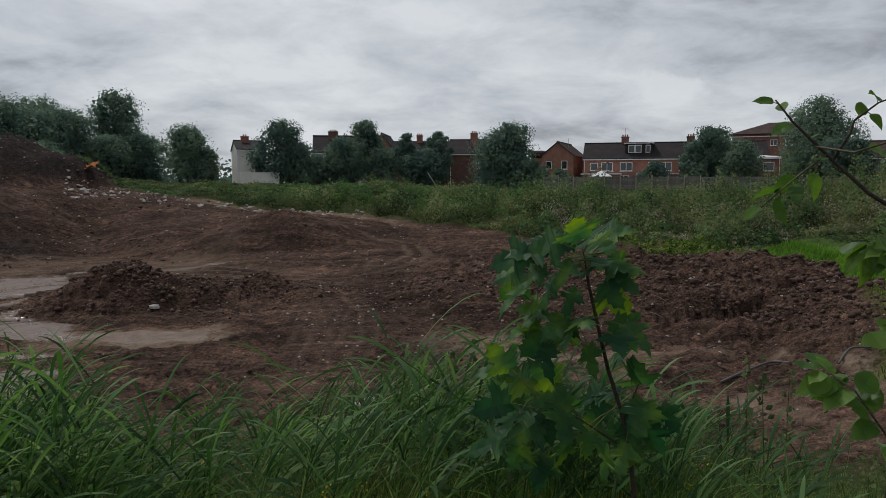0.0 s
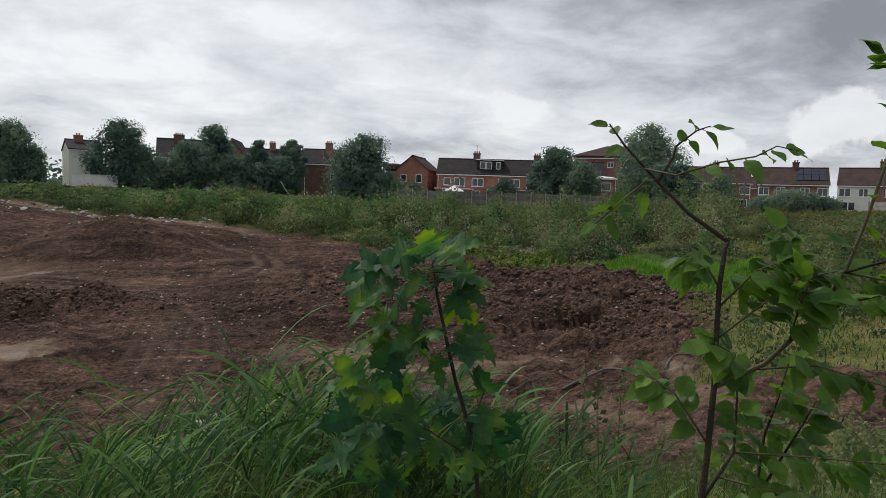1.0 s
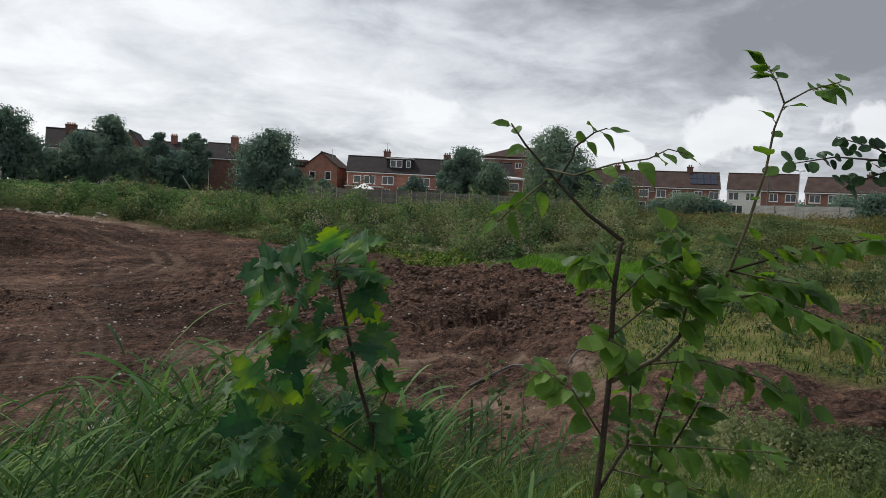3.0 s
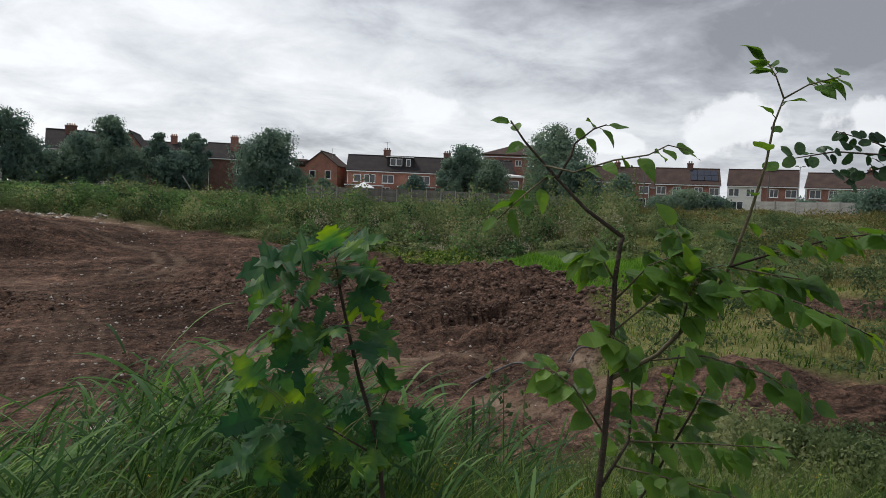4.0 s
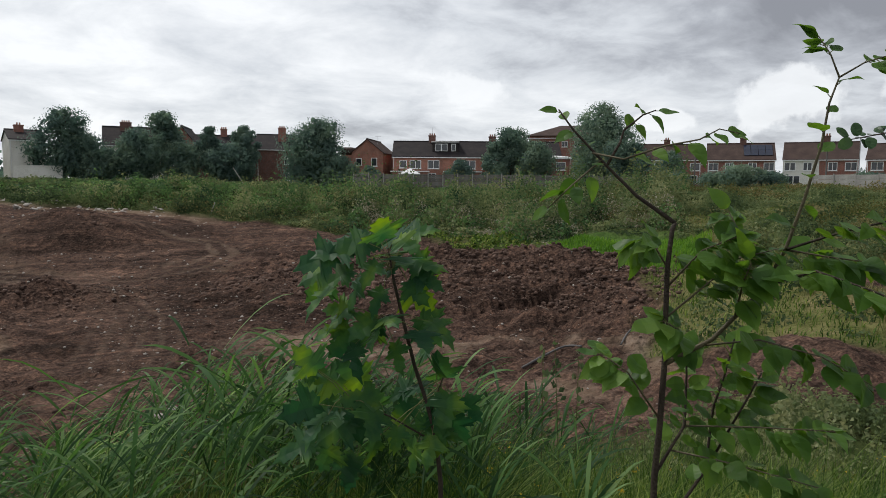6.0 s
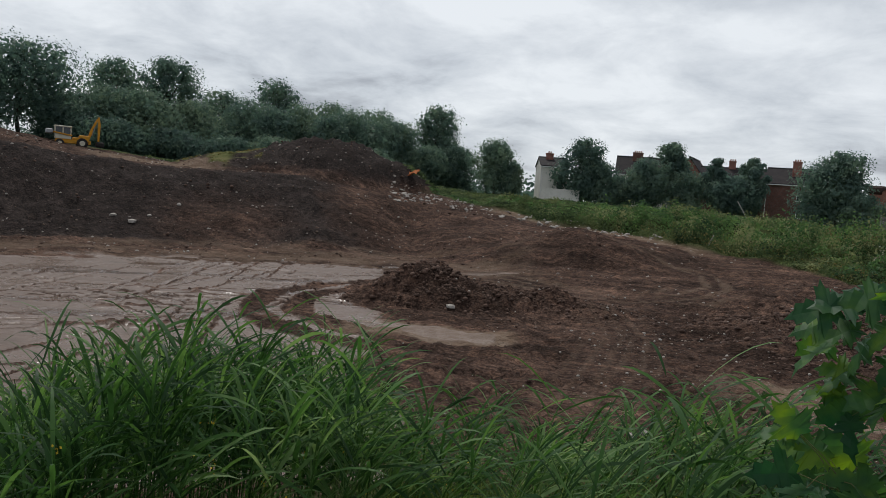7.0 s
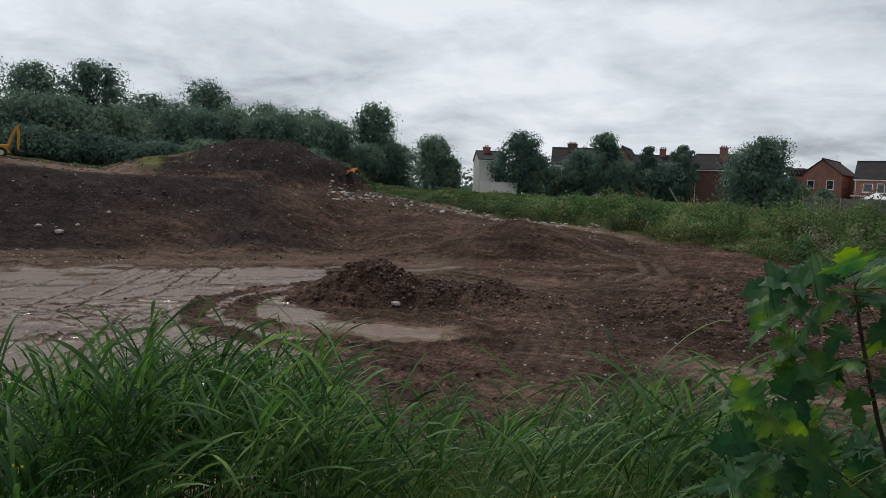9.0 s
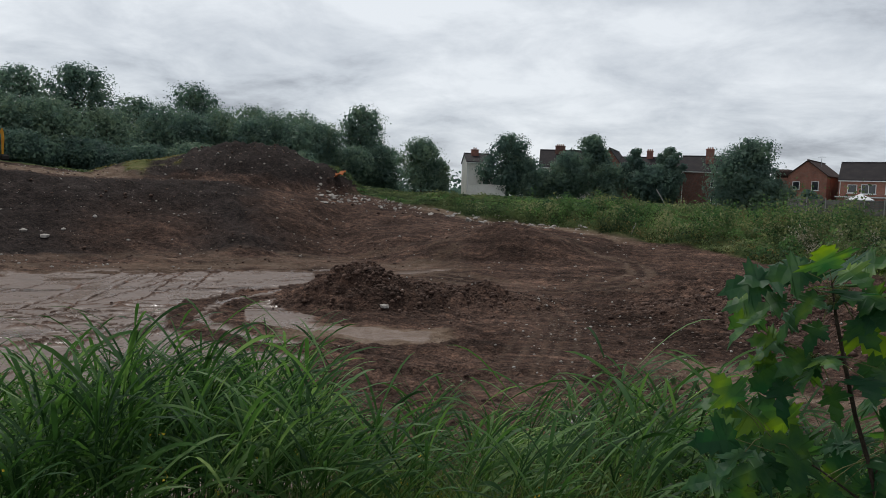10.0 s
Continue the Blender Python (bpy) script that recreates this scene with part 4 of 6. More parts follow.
def house(az, r, width, depth, eave, ridge, label, wall=None, roof=None, gable_front=False, turn=0.0, windows=(), chimneys=(), z=-0.6, hip=0.0, gutter=True, category="house", group="", over=0.25):
    """A house whose rear front looks over the site. u runs along the front, v into the house."""
    x, y = polar(az, r)
    ob = thing("house", Matrix.Translation((x, y, z)) @ Matrix.Rotation(radians(-az + turn), 4, "Z"), label, category, group)
    wall, roof = wall or BRICK_RED, roof or SLATE
    w, d = width / 2, depth
    bm = bmesh.new()
    if gable_front:
        prof = [(-w, 0), (w, 0), (w, eave), (0, ridge), (-w, eave)]
        a, b = [bm.verts.new((u, 0, q)) for u, q in prof], [bm.verts.new((u, d, q)) for u, q in prof]
    else:
        prof = [(0, 0), (d, 0), (d, eave), (d / 2, ridge), (0, eave)]
        if hip:
            prof = [(0, 0), (d, 0), (d, eave), (0, eave)]
        a, b = [bm.verts.new((-w, v, q)) for v, q in prof], [bm.verts.new((w, v, q)) for v, q in prof]
    bm.faces.new(a), bm.faces.new(b[::-1])
    for i in range(len(prof)):
        j = (i + 1) % len(prof)
        bm.faces.new((a[i], b[i], b[j], a[j]))
    part("wall", bm, wall, ob)
    o, th = over, 0.14
    bm = bmesh.new()
    if hip:
        lo = [(-w - o, -o), (w + o, -o), (w + o, d + o), (-w - o, d + o)]
        e0 = [bm.verts.new((p, q, eave + 0.003)) for p, q in lo]
        e1 = [bm.verts.new((p, q, eave + th)) for p, q in lo]
        r0, r1 = bm.verts.new((-w + hip, d / 2, ridge)), bm.verts.new((w - hip, d / 2, ridge))
        bm.faces.new(e0[::-1])
        for i in range(4):
            bm.faces.new((e0[i], e0[(i + 1) % 4], e1[(i + 1) % 4], e1[i]))
        bm.faces.new((e1[0], e1[1], r1, r0)), bm.faces.new((e1[2], e1[3], r0, r1))
        bm.faces.new((e1[1], e1[2], r1)), bm.faces.new((e1[3], e1[0], r0))
        part("roof", bm, roof, ob)
    else:
        half = w if gable_front else d / 2
        k = (ridge - eave) / half
        for side in (-1, 1):
            bm = bmesh.new()
            sec = [(0, ridge + 0.006), (0, ridge + th), (side * (half + o), eave - o * k + th), (side * (half + o), eave - o * k + 0.006)]
            if gable_front:
                p0, p1 = [bm.verts.new((s, -o, q)) for s, q in sec], [bm.verts.new((s, d + o, q)) for s, q in sec]
            else:
                p0, p1 = [bm.verts.new((-w - o * 0.6, d / 2 + s, q)) for s, q in sec], [bm.verts.new((w + o * 0.6, d / 2 + s, q)) for s, q in sec]
            bm.faces.new(p0), bm.faces.new(p1[::-1])
            for i in range(4):
                j = (i + 1) % 4
                bm.faces.new((p0[i], p1[i], p1[j], p0[j]))
            part("roof", bm, roof, ob)
        bm = bmesh.new()
        if gable_front:
            tube(bm, [(0, -o, ridge + th), (0, d + o, ridge + th)], [0.12, 0.12], 6)
        else:
            tube(bm, [(-w - o * 0.6, d / 2, ridge + th), (w + o * 0.6, d / 2, ridge + th)], [0.12, 0.12], 6)
        part("ridge_tile", bm, roof, ob)
    if gutter and not gable_front:
        bm = bmesh.new()
        box(bm, -w - o * 0.5, w + o * 0.5, -o - 0.12, -o + 0.04, eave - o * 0.8 - 0.06, eave - o * 0.8 + 0.07)
        part("gutter", bm, WHITE_PVC, ob, "white gutter board")
        for u in (-w + 0.15, w - 0.15):
            bm = bmesh.new()
            tube(bm, [(u, -0.08, 0), (u, -0.08, eave - 0.2)], [0.045, 0.045], 6)
            part("downpipe", bm, WHITE_PVC, ob)
    for q in windows:
        window(ob, *q)
    for q in chimneys:
        chimney(ob, *q)
    return ob


def aerial(parent, u, v, z, h=1.4):
    bm = bmesh.new()
    tube(bm, [(u, v, z), (u, v, z + h)], [0.03, 0.025], 5)
    tube(bm, [(u - 0.5, v, z + h - 0.1), (u + 0.5, v, z + h - 0.1)], [0.02, 0.02], 4)
    for i in range(5):
        q = u - 0.4 + i * 0.2
        tube(bm, [(q, v - 0.2, z + h - 0.1), (q, v + 0.2, z + h - 0.1)], [0.012, 0.012], 4)
    return part("aerial", bm, STEEL, parent, "thin rooftop aerial")


def build_houses():
    # the terrace with the dormer
    W = 26.0
    az0 = 11.1 + math.degrees(W / 2 / 110)
    wins = []
    for base in (-13, -4.6, 3.8):
        wins += [(base + 1.6, 2.95, 1.15, 1.15, 1), (base + 3.5, 2.85, 1.75, 1.3, 2), (base + 6.3, 2.85, 1.8, 1.3, 2)]
        wins += [(base + 2.0, 0.9, 1.6, 1.2, 2), (base + 5.6, 0.9, 2.2, 1.3, 3)]
    wins = [q for q in wins if abs(q[0]) < 12.2]
    t = house(az0, 110.5, W, 7.6, 4.75, 7.1, "long red brick terrace with dark tiled roof and white windows", BRICK_ORANGE, SLATE, windows=wins, chimneys=[(-7.0, 3.8, 6.3, 8.2, 1.1, 0.7, 3), (2.6, 3.8, 6.3, 8.1, 1.1, 0.7, 3)], group="houses beyond the fence", turn=2.5)
    aerial(t, -7.0, 3.9, 8.2, 1.3)
    bm = bmesh.new()
    box(bm, -6.9, -2.9, 1.0, 3.7, 5.35, 6.95, 0.02)
    dormer = part("dormer", bm, SLATE, t, "flat-roofed dark dormer")
    bm = bmesh.new()
    box(bm, -7.1, -2.7, 0.8, 3.8, 6.953, 7.08, 0.02)
    part("dormer_roof", bm, WHITE_PVC, dormer)
    for u, w, n in ((-5.5, 1.9, 2), (-3.6, 0.7, 1)):
        bm = bmesh.new()
        box(bm, u - w / 2, u + w / 2, 0.93, 0.998, 5.6, 6.75)
        fr = part("dormer_window", bm, WHITE_PVC, dormer)
        for i in range(n):
            bm = bmesh.new()
            a = u - w / 2 + w * i / n
            box(bm, a + 0.1, a + w / n - 0.1, 0.905, 0.927, 5.7, 6.65)
            part("pane", bm, GLASS, fr)
    for u in (-12.0, -4.0, 6.0):
        bm = bmesh.new()
        box(bm, u - 1.0, u + 4.5, -2.6, -0.004, 0, 2.3, 0.02)
        ext = part("extension", bm, BRICK_RED, t, "single-storey rear extension")
        bm = bmesh.new()
        box(bm, u - 1.2, u + 4.7, -2.8, -0.01, 2.304, 2.46)
        part("extension_roof", bm, WHITE_PVC, ext)
    # orange brick house with its gable to the site
    h = house(9.1, 112.0, 5.0, 9.0, 5.3, 7.3, "orange brick house with its gable to the site", BRICK_ORANGE, TILE_BROWN, True, turn=-14, windows=[(-1.35, 3.3, 0.95, 1.15, 1), (1.1, 3.2, 0.95, 1.3, 1), (-1.2, 0.9, 1.5, 1.2, 2)], group="houses beyond the fence")
    bm = bmesh.new()
    box(bm, -4.6, -2.504, 1.5, 8.0, 0, 5.0)
    wing = part("side_wing", bm, BRICK_ORANGE, h)
    bm = bmesh.new()
    box(bm, -4.8, -2.6, 1.3, 8.2, 5.003, 6.2, 0.3)
    part("wing_roof", bm, TILE_BROWN, wing)
    aerial(h, 1.0, 3.0, 6.3, 1.8)
    # three-storey block and the flat extension in front of it
    house(25.4, 143.0, 17.0, 14.0, 10.0, 12.6, "three-storey red brick block with hipped roof", BRICK_RED, TILE_BROWN, windows=[(-6.5 + 2.5 * i, zz, 1.2, 1.1, 2) for i in range(6) for zz in (2.0, 5.0, 7.9)], hip=6.0, group="houses beyond the fence", category="flats", over=0.5)
    house(23.9, 108.5, 5.4, 5.0, 4.5, 4.95, "flat-fronted red brick rear wing with white trim", BRICK_RED, WHITE_PVC, windows=[(-1.2, 2.7, 1.9, 1.2, 2), (1.2, 2.7, 1.4, 1.2, 1), (-0.8, 0.6, 1.8, 1.2, 2)], hip=2.0, group="houses beyond the fence", over=0.12)
    # semis on the rising street
    semi = "houses on the far street"
    w2 = [(-3.9, 2.8, 1.5, 1.2, 2), (-1.6, 2.8, 1.2, 1.2, 2), (1.6, 2.8, 1.2, 1.2, 2), (3.9, 2.8, 1.5, 1.2, 2), (-3.4, 0.8, 1.8, 1.3, 2), (3.4, 0.8, 1.8, 1.3, 2)]
    house(32.7, 116.5, 9.6, 7.0, 4.6, 6.9, "red brick semi with brown tiled roof", BRICK_RED, TILE_BROWN, windows=w2, chimneys=[(0, 3.5, 6.0, 7.8, 0.9, 0.6, 2)], group=semi, turn=6)
    s2 = house(37.8, 116.5, 9.4, 7.0, 4.5, 6.9, "red brick semi with solar panels on its roof", BRICK_RED, TILE_BROWN, windows=w2, chimneys=[(0.4, 3.5, 6.0, 7.9, 0.9, 0.6, 2)], group=semi, turn=3)
    k = math.atan2(6.9 - 4.5, 3.5)
    for i in range(4):
        for j in range(2):
            bm = bmesh.new()
            box(bm, -0.48, 0.48, -0.72, 0.72, 0, 0.05, 0.008)
            bmesh.ops.transform(bm, matrix=Matrix.Translation((0.9 + i * 1.02, 1.15 + j * 1.25, 4.5 + (1.15 + j * 1.25) * math.tan(k) + 0.22)) @ Matrix.Rotation(k, 4, "X") @ Matrix.Diagonal((1, 1, 1, 1)), verts=bm.verts)
            part("solar_panel", bm, SOLAR, s2, "dark blue solar panel")
    s3 = house(43.0, 116.5, 9.6, 7.0, 4.5, 6.9, "semi-detached house, one half white render, one half brick", BRICK_RED, TILE_BROWN, windows=w2, chimneys=[(0.7, 3.5, 6.0, 8.0, 1.0, 0.7, 3)], group=semi)
    bm = bmesh.new()
    box(bm, -4.83, -0.1, -0.03, -0.004, 0.0, 4.45)
    part("white_render", bm, RENDER_WHITE, s3, "white rendered half of the front")
    bm = bmesh.new()
    box(bm, -4.84, -4.803, -0.02, 7.0, 0.0, 4.4)
    a = [bm.verts.new((-4.82, v, q)) for v, q in ((0.2, 4.403), (6.8, 4.403), (3.5, 6.75))]
    bm.faces.new(a)
    part("white_side", bm, RENDER_WHITE, s3)
    house(48.4, 115.5, 10.4, 7.0, 4.4, 6.5, "red brick semi with white windows", BRICK_RED, TILE_BROWN, windows=w2, chimneys=[(2.7, 3.5, 5.6, 7.2, 0.9, 0.6, 2)], group=semi, turn=-3)
    house(53.6, 115.5, 9.4, 7.0, 4.4, 6.5, "red brick semi at the end of the street", BRICK_RED, TILE_BROWN, windows=w2, chimneys=[(0, 3.5, 5.6, 7.2, 0.9, 0.6, 2)], group=semi, turn=-5)
    house(35.1, 150.0, 7.0, 7.0, 4.8, 6.8, "far brick house between the semis", BRICK_RED, TILE_BROWN, windows=[(-1.6, 3.0, 1.2, 1.2, 2), (1.6, 3.0, 1.2, 1.2, 2)], group=semi)
    # old houses behind the trees
    old = "old houses behind the trees"
    o1 = house(2.4, 124.0, 8.0, 8.0, 6.2, 8.7, "old dark red brick house with steep slate roof", BRICK_DARK, SLATE, windows=[(1.0, 3.6, 1.0, 1.4, 2), (2.8, 3.6, 1.0, 1.4, 2), (1.4, 0.9, 1.5, 1.3, 2)], chimneys=[(0.2, 2.2, 6.4, 9.9, 1.3, 0.8, 3, BRICK_RED)], group=old)
    bm = bmesh.new()
    box(bm, 3.2, 6.4, -3.0, -0.3, 0, 2.3, 0.02)
    shed = part("outhouse", bm, RENDER_WHITE, o1, "small white outhouse with a dark opening")
    bm = bmesh.new()
    box(bm, 3.8, 4.9, -3.03, -3.004, 0.6, 1.9)
    part("pane", bm, GLASS, shed)
    house(-1.6, 128.0, 11.0, 8.0, 6.0, 8.6, "old brick house with slate roof half hidden by trees", BRICK_DARK, SLATE, chimneys=[(-0.6, 4.0, 7.5, 9.9, 1.1, 0.8, 3, BRICK_RED)], group=old)
    house(-4.9, 128.5, 5.2, 10.0, 6.4, 9.9, "red brick gable house with timber bargeboards", BRICK_RED, SLATE, True, windows=[(0, 5.4, 1.1, 1.2, 2), (-1, 2.0, 1.2, 1.3, 2)], group=old, turn=-10)
    house(-8.2, 130.0, 9.5, 8.0, 6.6, 9.7, "old house with slate roof and a broad brick chimney", RENDER_WHITE, SLATE, windows=[(-3.5, 3.5, 1.1, 1.4, 2)], chimneys=[(-1.2, 3.4, 8.0, 10.6, 1.8, 0.9, 4, BRICK_DARK)], group=old)
    wh = house(-15.0, 117.0, 4.4, 7.5, 6.4, 7.8, "white rendered narrow house with slate roof", RENDER_WHITE, SLATE, windows=[(0.9, 2.7, 0.9, 2.3, 1)], chimneys=[(-0.6, 3.0, 7.0, 8.6, 1.2, 0.7, 2, BRICK_RED)], group=old, turn=8)
    bm = bmesh.new()
    box(bm, -2.4, 3.6, -4.2, -4.0, 0, 2.6, 0.02)
    box(bm, -2.4, 3.6, -4.26, -3.94, 2.604, 2.7, 0.02)
    part("yard_wall", bm, RENDER_WHITE, wh, "pale rendered yard wall")


build_houses()

# ---------------------------------------------------------------- fences and posts


def fence(a, b, bays, label, mat, height=1.75, post_h=1.95, boards=7, z=None):
    """Concrete posts with timber boards let in between."""
    va, vb = Vector((*a, ground_z(*a))), Vector((*b, ground_z(*b)))
    if z is not None:
        va.z, vb.z = z
    yaw = math.atan2(vb.y - va.y, vb.x - va.x)
    ob = thing("fence", Matrix.Translation(va) @ Matrix.Rotation(yaw, 4, "Z"), label, "fence", "boundary fences")
    L = (vb.xy - va.xy).length
    rise = (vb.z - va.z) / L
    s = L / bays
    bm = bmesh.new()
    box(bm, -0.06, 0.06, -0.06, 0.06, -0.7, post_h, 0.012)
    post = part("post", bm, CONCRETE, ob)
    hb = height / boards
    bm = bmesh.new()
    box(bm, 0.064, s - 0.064, -0.018, 0.018, 0.004, hb - 0.012, 0.006)
    board = part("board", bm, mat, ob)
    for i in range(bays + 1):
        m = Matrix.Translation((i * s, 0, rise * i * s + 0.03 * math.sin(i * 2.3))) @ Matrix.Rotation(radians(1.2 * math.sin(i * 1.7)), 4, "X")
        if i == 0:
            post.matrix_basis = m
        else:
            piece("post", post.data, ob, m)
        if i < bays:
            for j in range(boards):
                m = Matrix.Translation((i * s, 0.004 * (j % 2), rise * (i + 0.5) * s + j * hb + 0.03 * math.sin(i * 2.3))) @ Matrix.Rotation(-math.atan(rise), 4, "Y")
                if i == 0 and j == 0:
                    board.matrix_basis = m
                else:
                    piece("board", board.data, ob, m)
    return ob


fence(polar(8.0, 96.0), polar(25.6, 99.0), 15, "weathered grey timber fence between concrete posts", TIMBER_GREY, z=(-0.55, -0.55))
fence(polar(25.7, 99.0), polar(31.0, 102.0), 4, "weathered grey timber fence partly sunk in weeds", TIMBER_GREY, z=(-0.6, -0.7))
fence(polar(42.6, 90.0), polar(49.5, 84.0), 5, "pale concrete panel fence on the rising field", CONCRETE, height=1.5, post_h=1.6, boards=3, z=(-0.3, -0.2))
fence(polar(49.5, 84.0), polar(56.0, 80.0), 4, "pale concrete panel fence behind the weeds", CONCRETE, height=1.5, post_h=1.6, boards=3, z=(-0.2, -0.1))


def lamp_post(az, r, top_el, label):
    x, y = polar(az, r)
    z = ground_z(x, y)
    h = r * math.tan(radians(top_el)) - z
    ob = thing("lamp_post", Matrix.Translation((x, y, z)), label, "lamp post", "lamp posts on the far street")
    bm = bmesh.new()
    tube(bm, [(0, 0, -0.3), (0, 0, 1.2), (0, 0, 1.25), (0, 0, h)], [0.11, 0.10, 0.07, 0.05], 8)
    part("pole", bm, STEEL, ob)
    for s in (-1, 1):
        bm = bmesh.new()
        tube(bm, [(0, 0, h - 0.15), (s * 0.45, 0, h)], [0.03, 0.03], 5)
        box(bm, s * 0.62 - 0.25, s * 0.62 + 0.25, -0.14, 0.14, h - 0.04, h + 0.1, 0.03)
        part("lamp_head", bm, STEEL, ob)


lamp_post(45.4, 112, 3.35, "grey double-headed lamp post behind the fence")
for az, el in ((34.6, 3.2), (43.4, 2.9)):
    x, y = polar(az, 112)
    z = ground_z(x, y)
    ob = thing("utility_pole", Matrix.Translation((x, y, z)), "thin grey utility pole on the far street", "pole", "poles on the far street")
    bm = bmesh.new()
    tube(bm, [(0, 0, -0.4), (0, 0, 4), (0, 0, 112 * math.tan(radians(el)) - z)], [0.12, 0.1, 0.08], 7)
    part("pole", bm, TIMBER_GREY, ob)

# ---------------------------------------------------------------- overgrown banks and field


def scatter(n, az0, az1, r0, r1, rg):
    az = np.radians(rg.uniform(az0, az1, n))
    r = np.sqrt(rg.uniform(r0 * r0, r1 * r1, n))
    return r * np.sin(az), r * np.cos(az)


def clumps(name, x, y, spread, height, per, leaf, mat, label, rg, up=0.25, category="weeds", sink=0.1):
    """Weeds as many small leaves, heaped in clumps round the points."""
    z = land(x, y)[0]
    n = len(x)
    s = spread * rg.uniform(0.6, 1.35, n)
    h = height * rg.uniform(0.5, 1.4, n) * (1 - 0.65 * step(78, 90, np.hypot(x, y))) * np.clip(1 + 2.6 * fbm(x + 7, y, 5.0, 3), 0.25, 2.3)
    d = rg.normal(size=(n, per, 3))
    d /= np.linalg.norm(d, axis=2, keepdims=True)
    d[:, :, 2] = np.abs(d[:, :, 2])
    q = rg.uniform(0.55, 1.08, (n, per, 1))
    p = d * q * np.stack([s, s, h], 1)[:, None, :] + np.stack([x, y, z - sink], 1)[:, None, :]
    out = d / np.stack([s, s, np.maximum(h, 0.3)], 1)[:, None, :]
    out /= np.linalg.norm(out, axis=2, keepdims=True)
    v, f = leaf_cloud(p.reshape(-1, 3), leaf * rg.uniform(0.5, 1.25, n * per), out.reshape(-1, 3) if up < 0.5 else None, up=up, rg=rg, droop=0.1)
    return tagged(new(name, raw_mesh(name, v, f, mat)), label, category, kind="stuff")


def blades(name, x, y, height, width, mat, label, rg, lean=(0.25, 0.0), seg=4, bend=0.5, category="grass", z=None, kind="stuff"):
    """Grass blades as bent, tapered strips."""
    n = len(x)
    z = land(x, y)[0] - 0.03 if z is None else z
    a = rg.uniform(0, 2 * math.pi, n)
    dx, dy = np.cos(a), np.sin(a)
    w = width * rg.uniform(0.6, 1.3, n)
    bx = dx * bend * rg.uniform(0.2, 1.2, n) + lean[0]
    by = dy * bend * rg.uniform(0.2, 1.2, n) + lean[1]
    sx, sy = -np.sin(a + 0.6), np.cos(a + 0.6)
    rows = []
    for k in range(seg + 1):
        t = k / seg
        hz = height * (t - 0.25 * (bx ** 2 + by ** 2) * t ** 3)
        cx, cy = x + bx * height * t ** 2.0 * 0.8, y + by * height * t ** 2.0 * 0.8
        ww = w * (1 - t ** 1.6) * 0.5 + 0.0006
        rows += [np.stack([cx - sx * ww, cy - sy * ww, z + hz], 1), np.stack([cx + sx * ww, cy + sy * ww, z + hz], 1)]
    v = np.stack(rows, 1).reshape(-1, 3)
    k = np.arange(n)[:, None] * (2 * seg + 2)
    f = np.concatenate([k + np.array([[2 * i, 2 * i + 1, 2 * i + 3, 2 * i + 2]]) for i in range(seg)], 0)
    return tagged(new(name, raw_mesh(name, v, f, mat, True)), label, category, kind=kind)


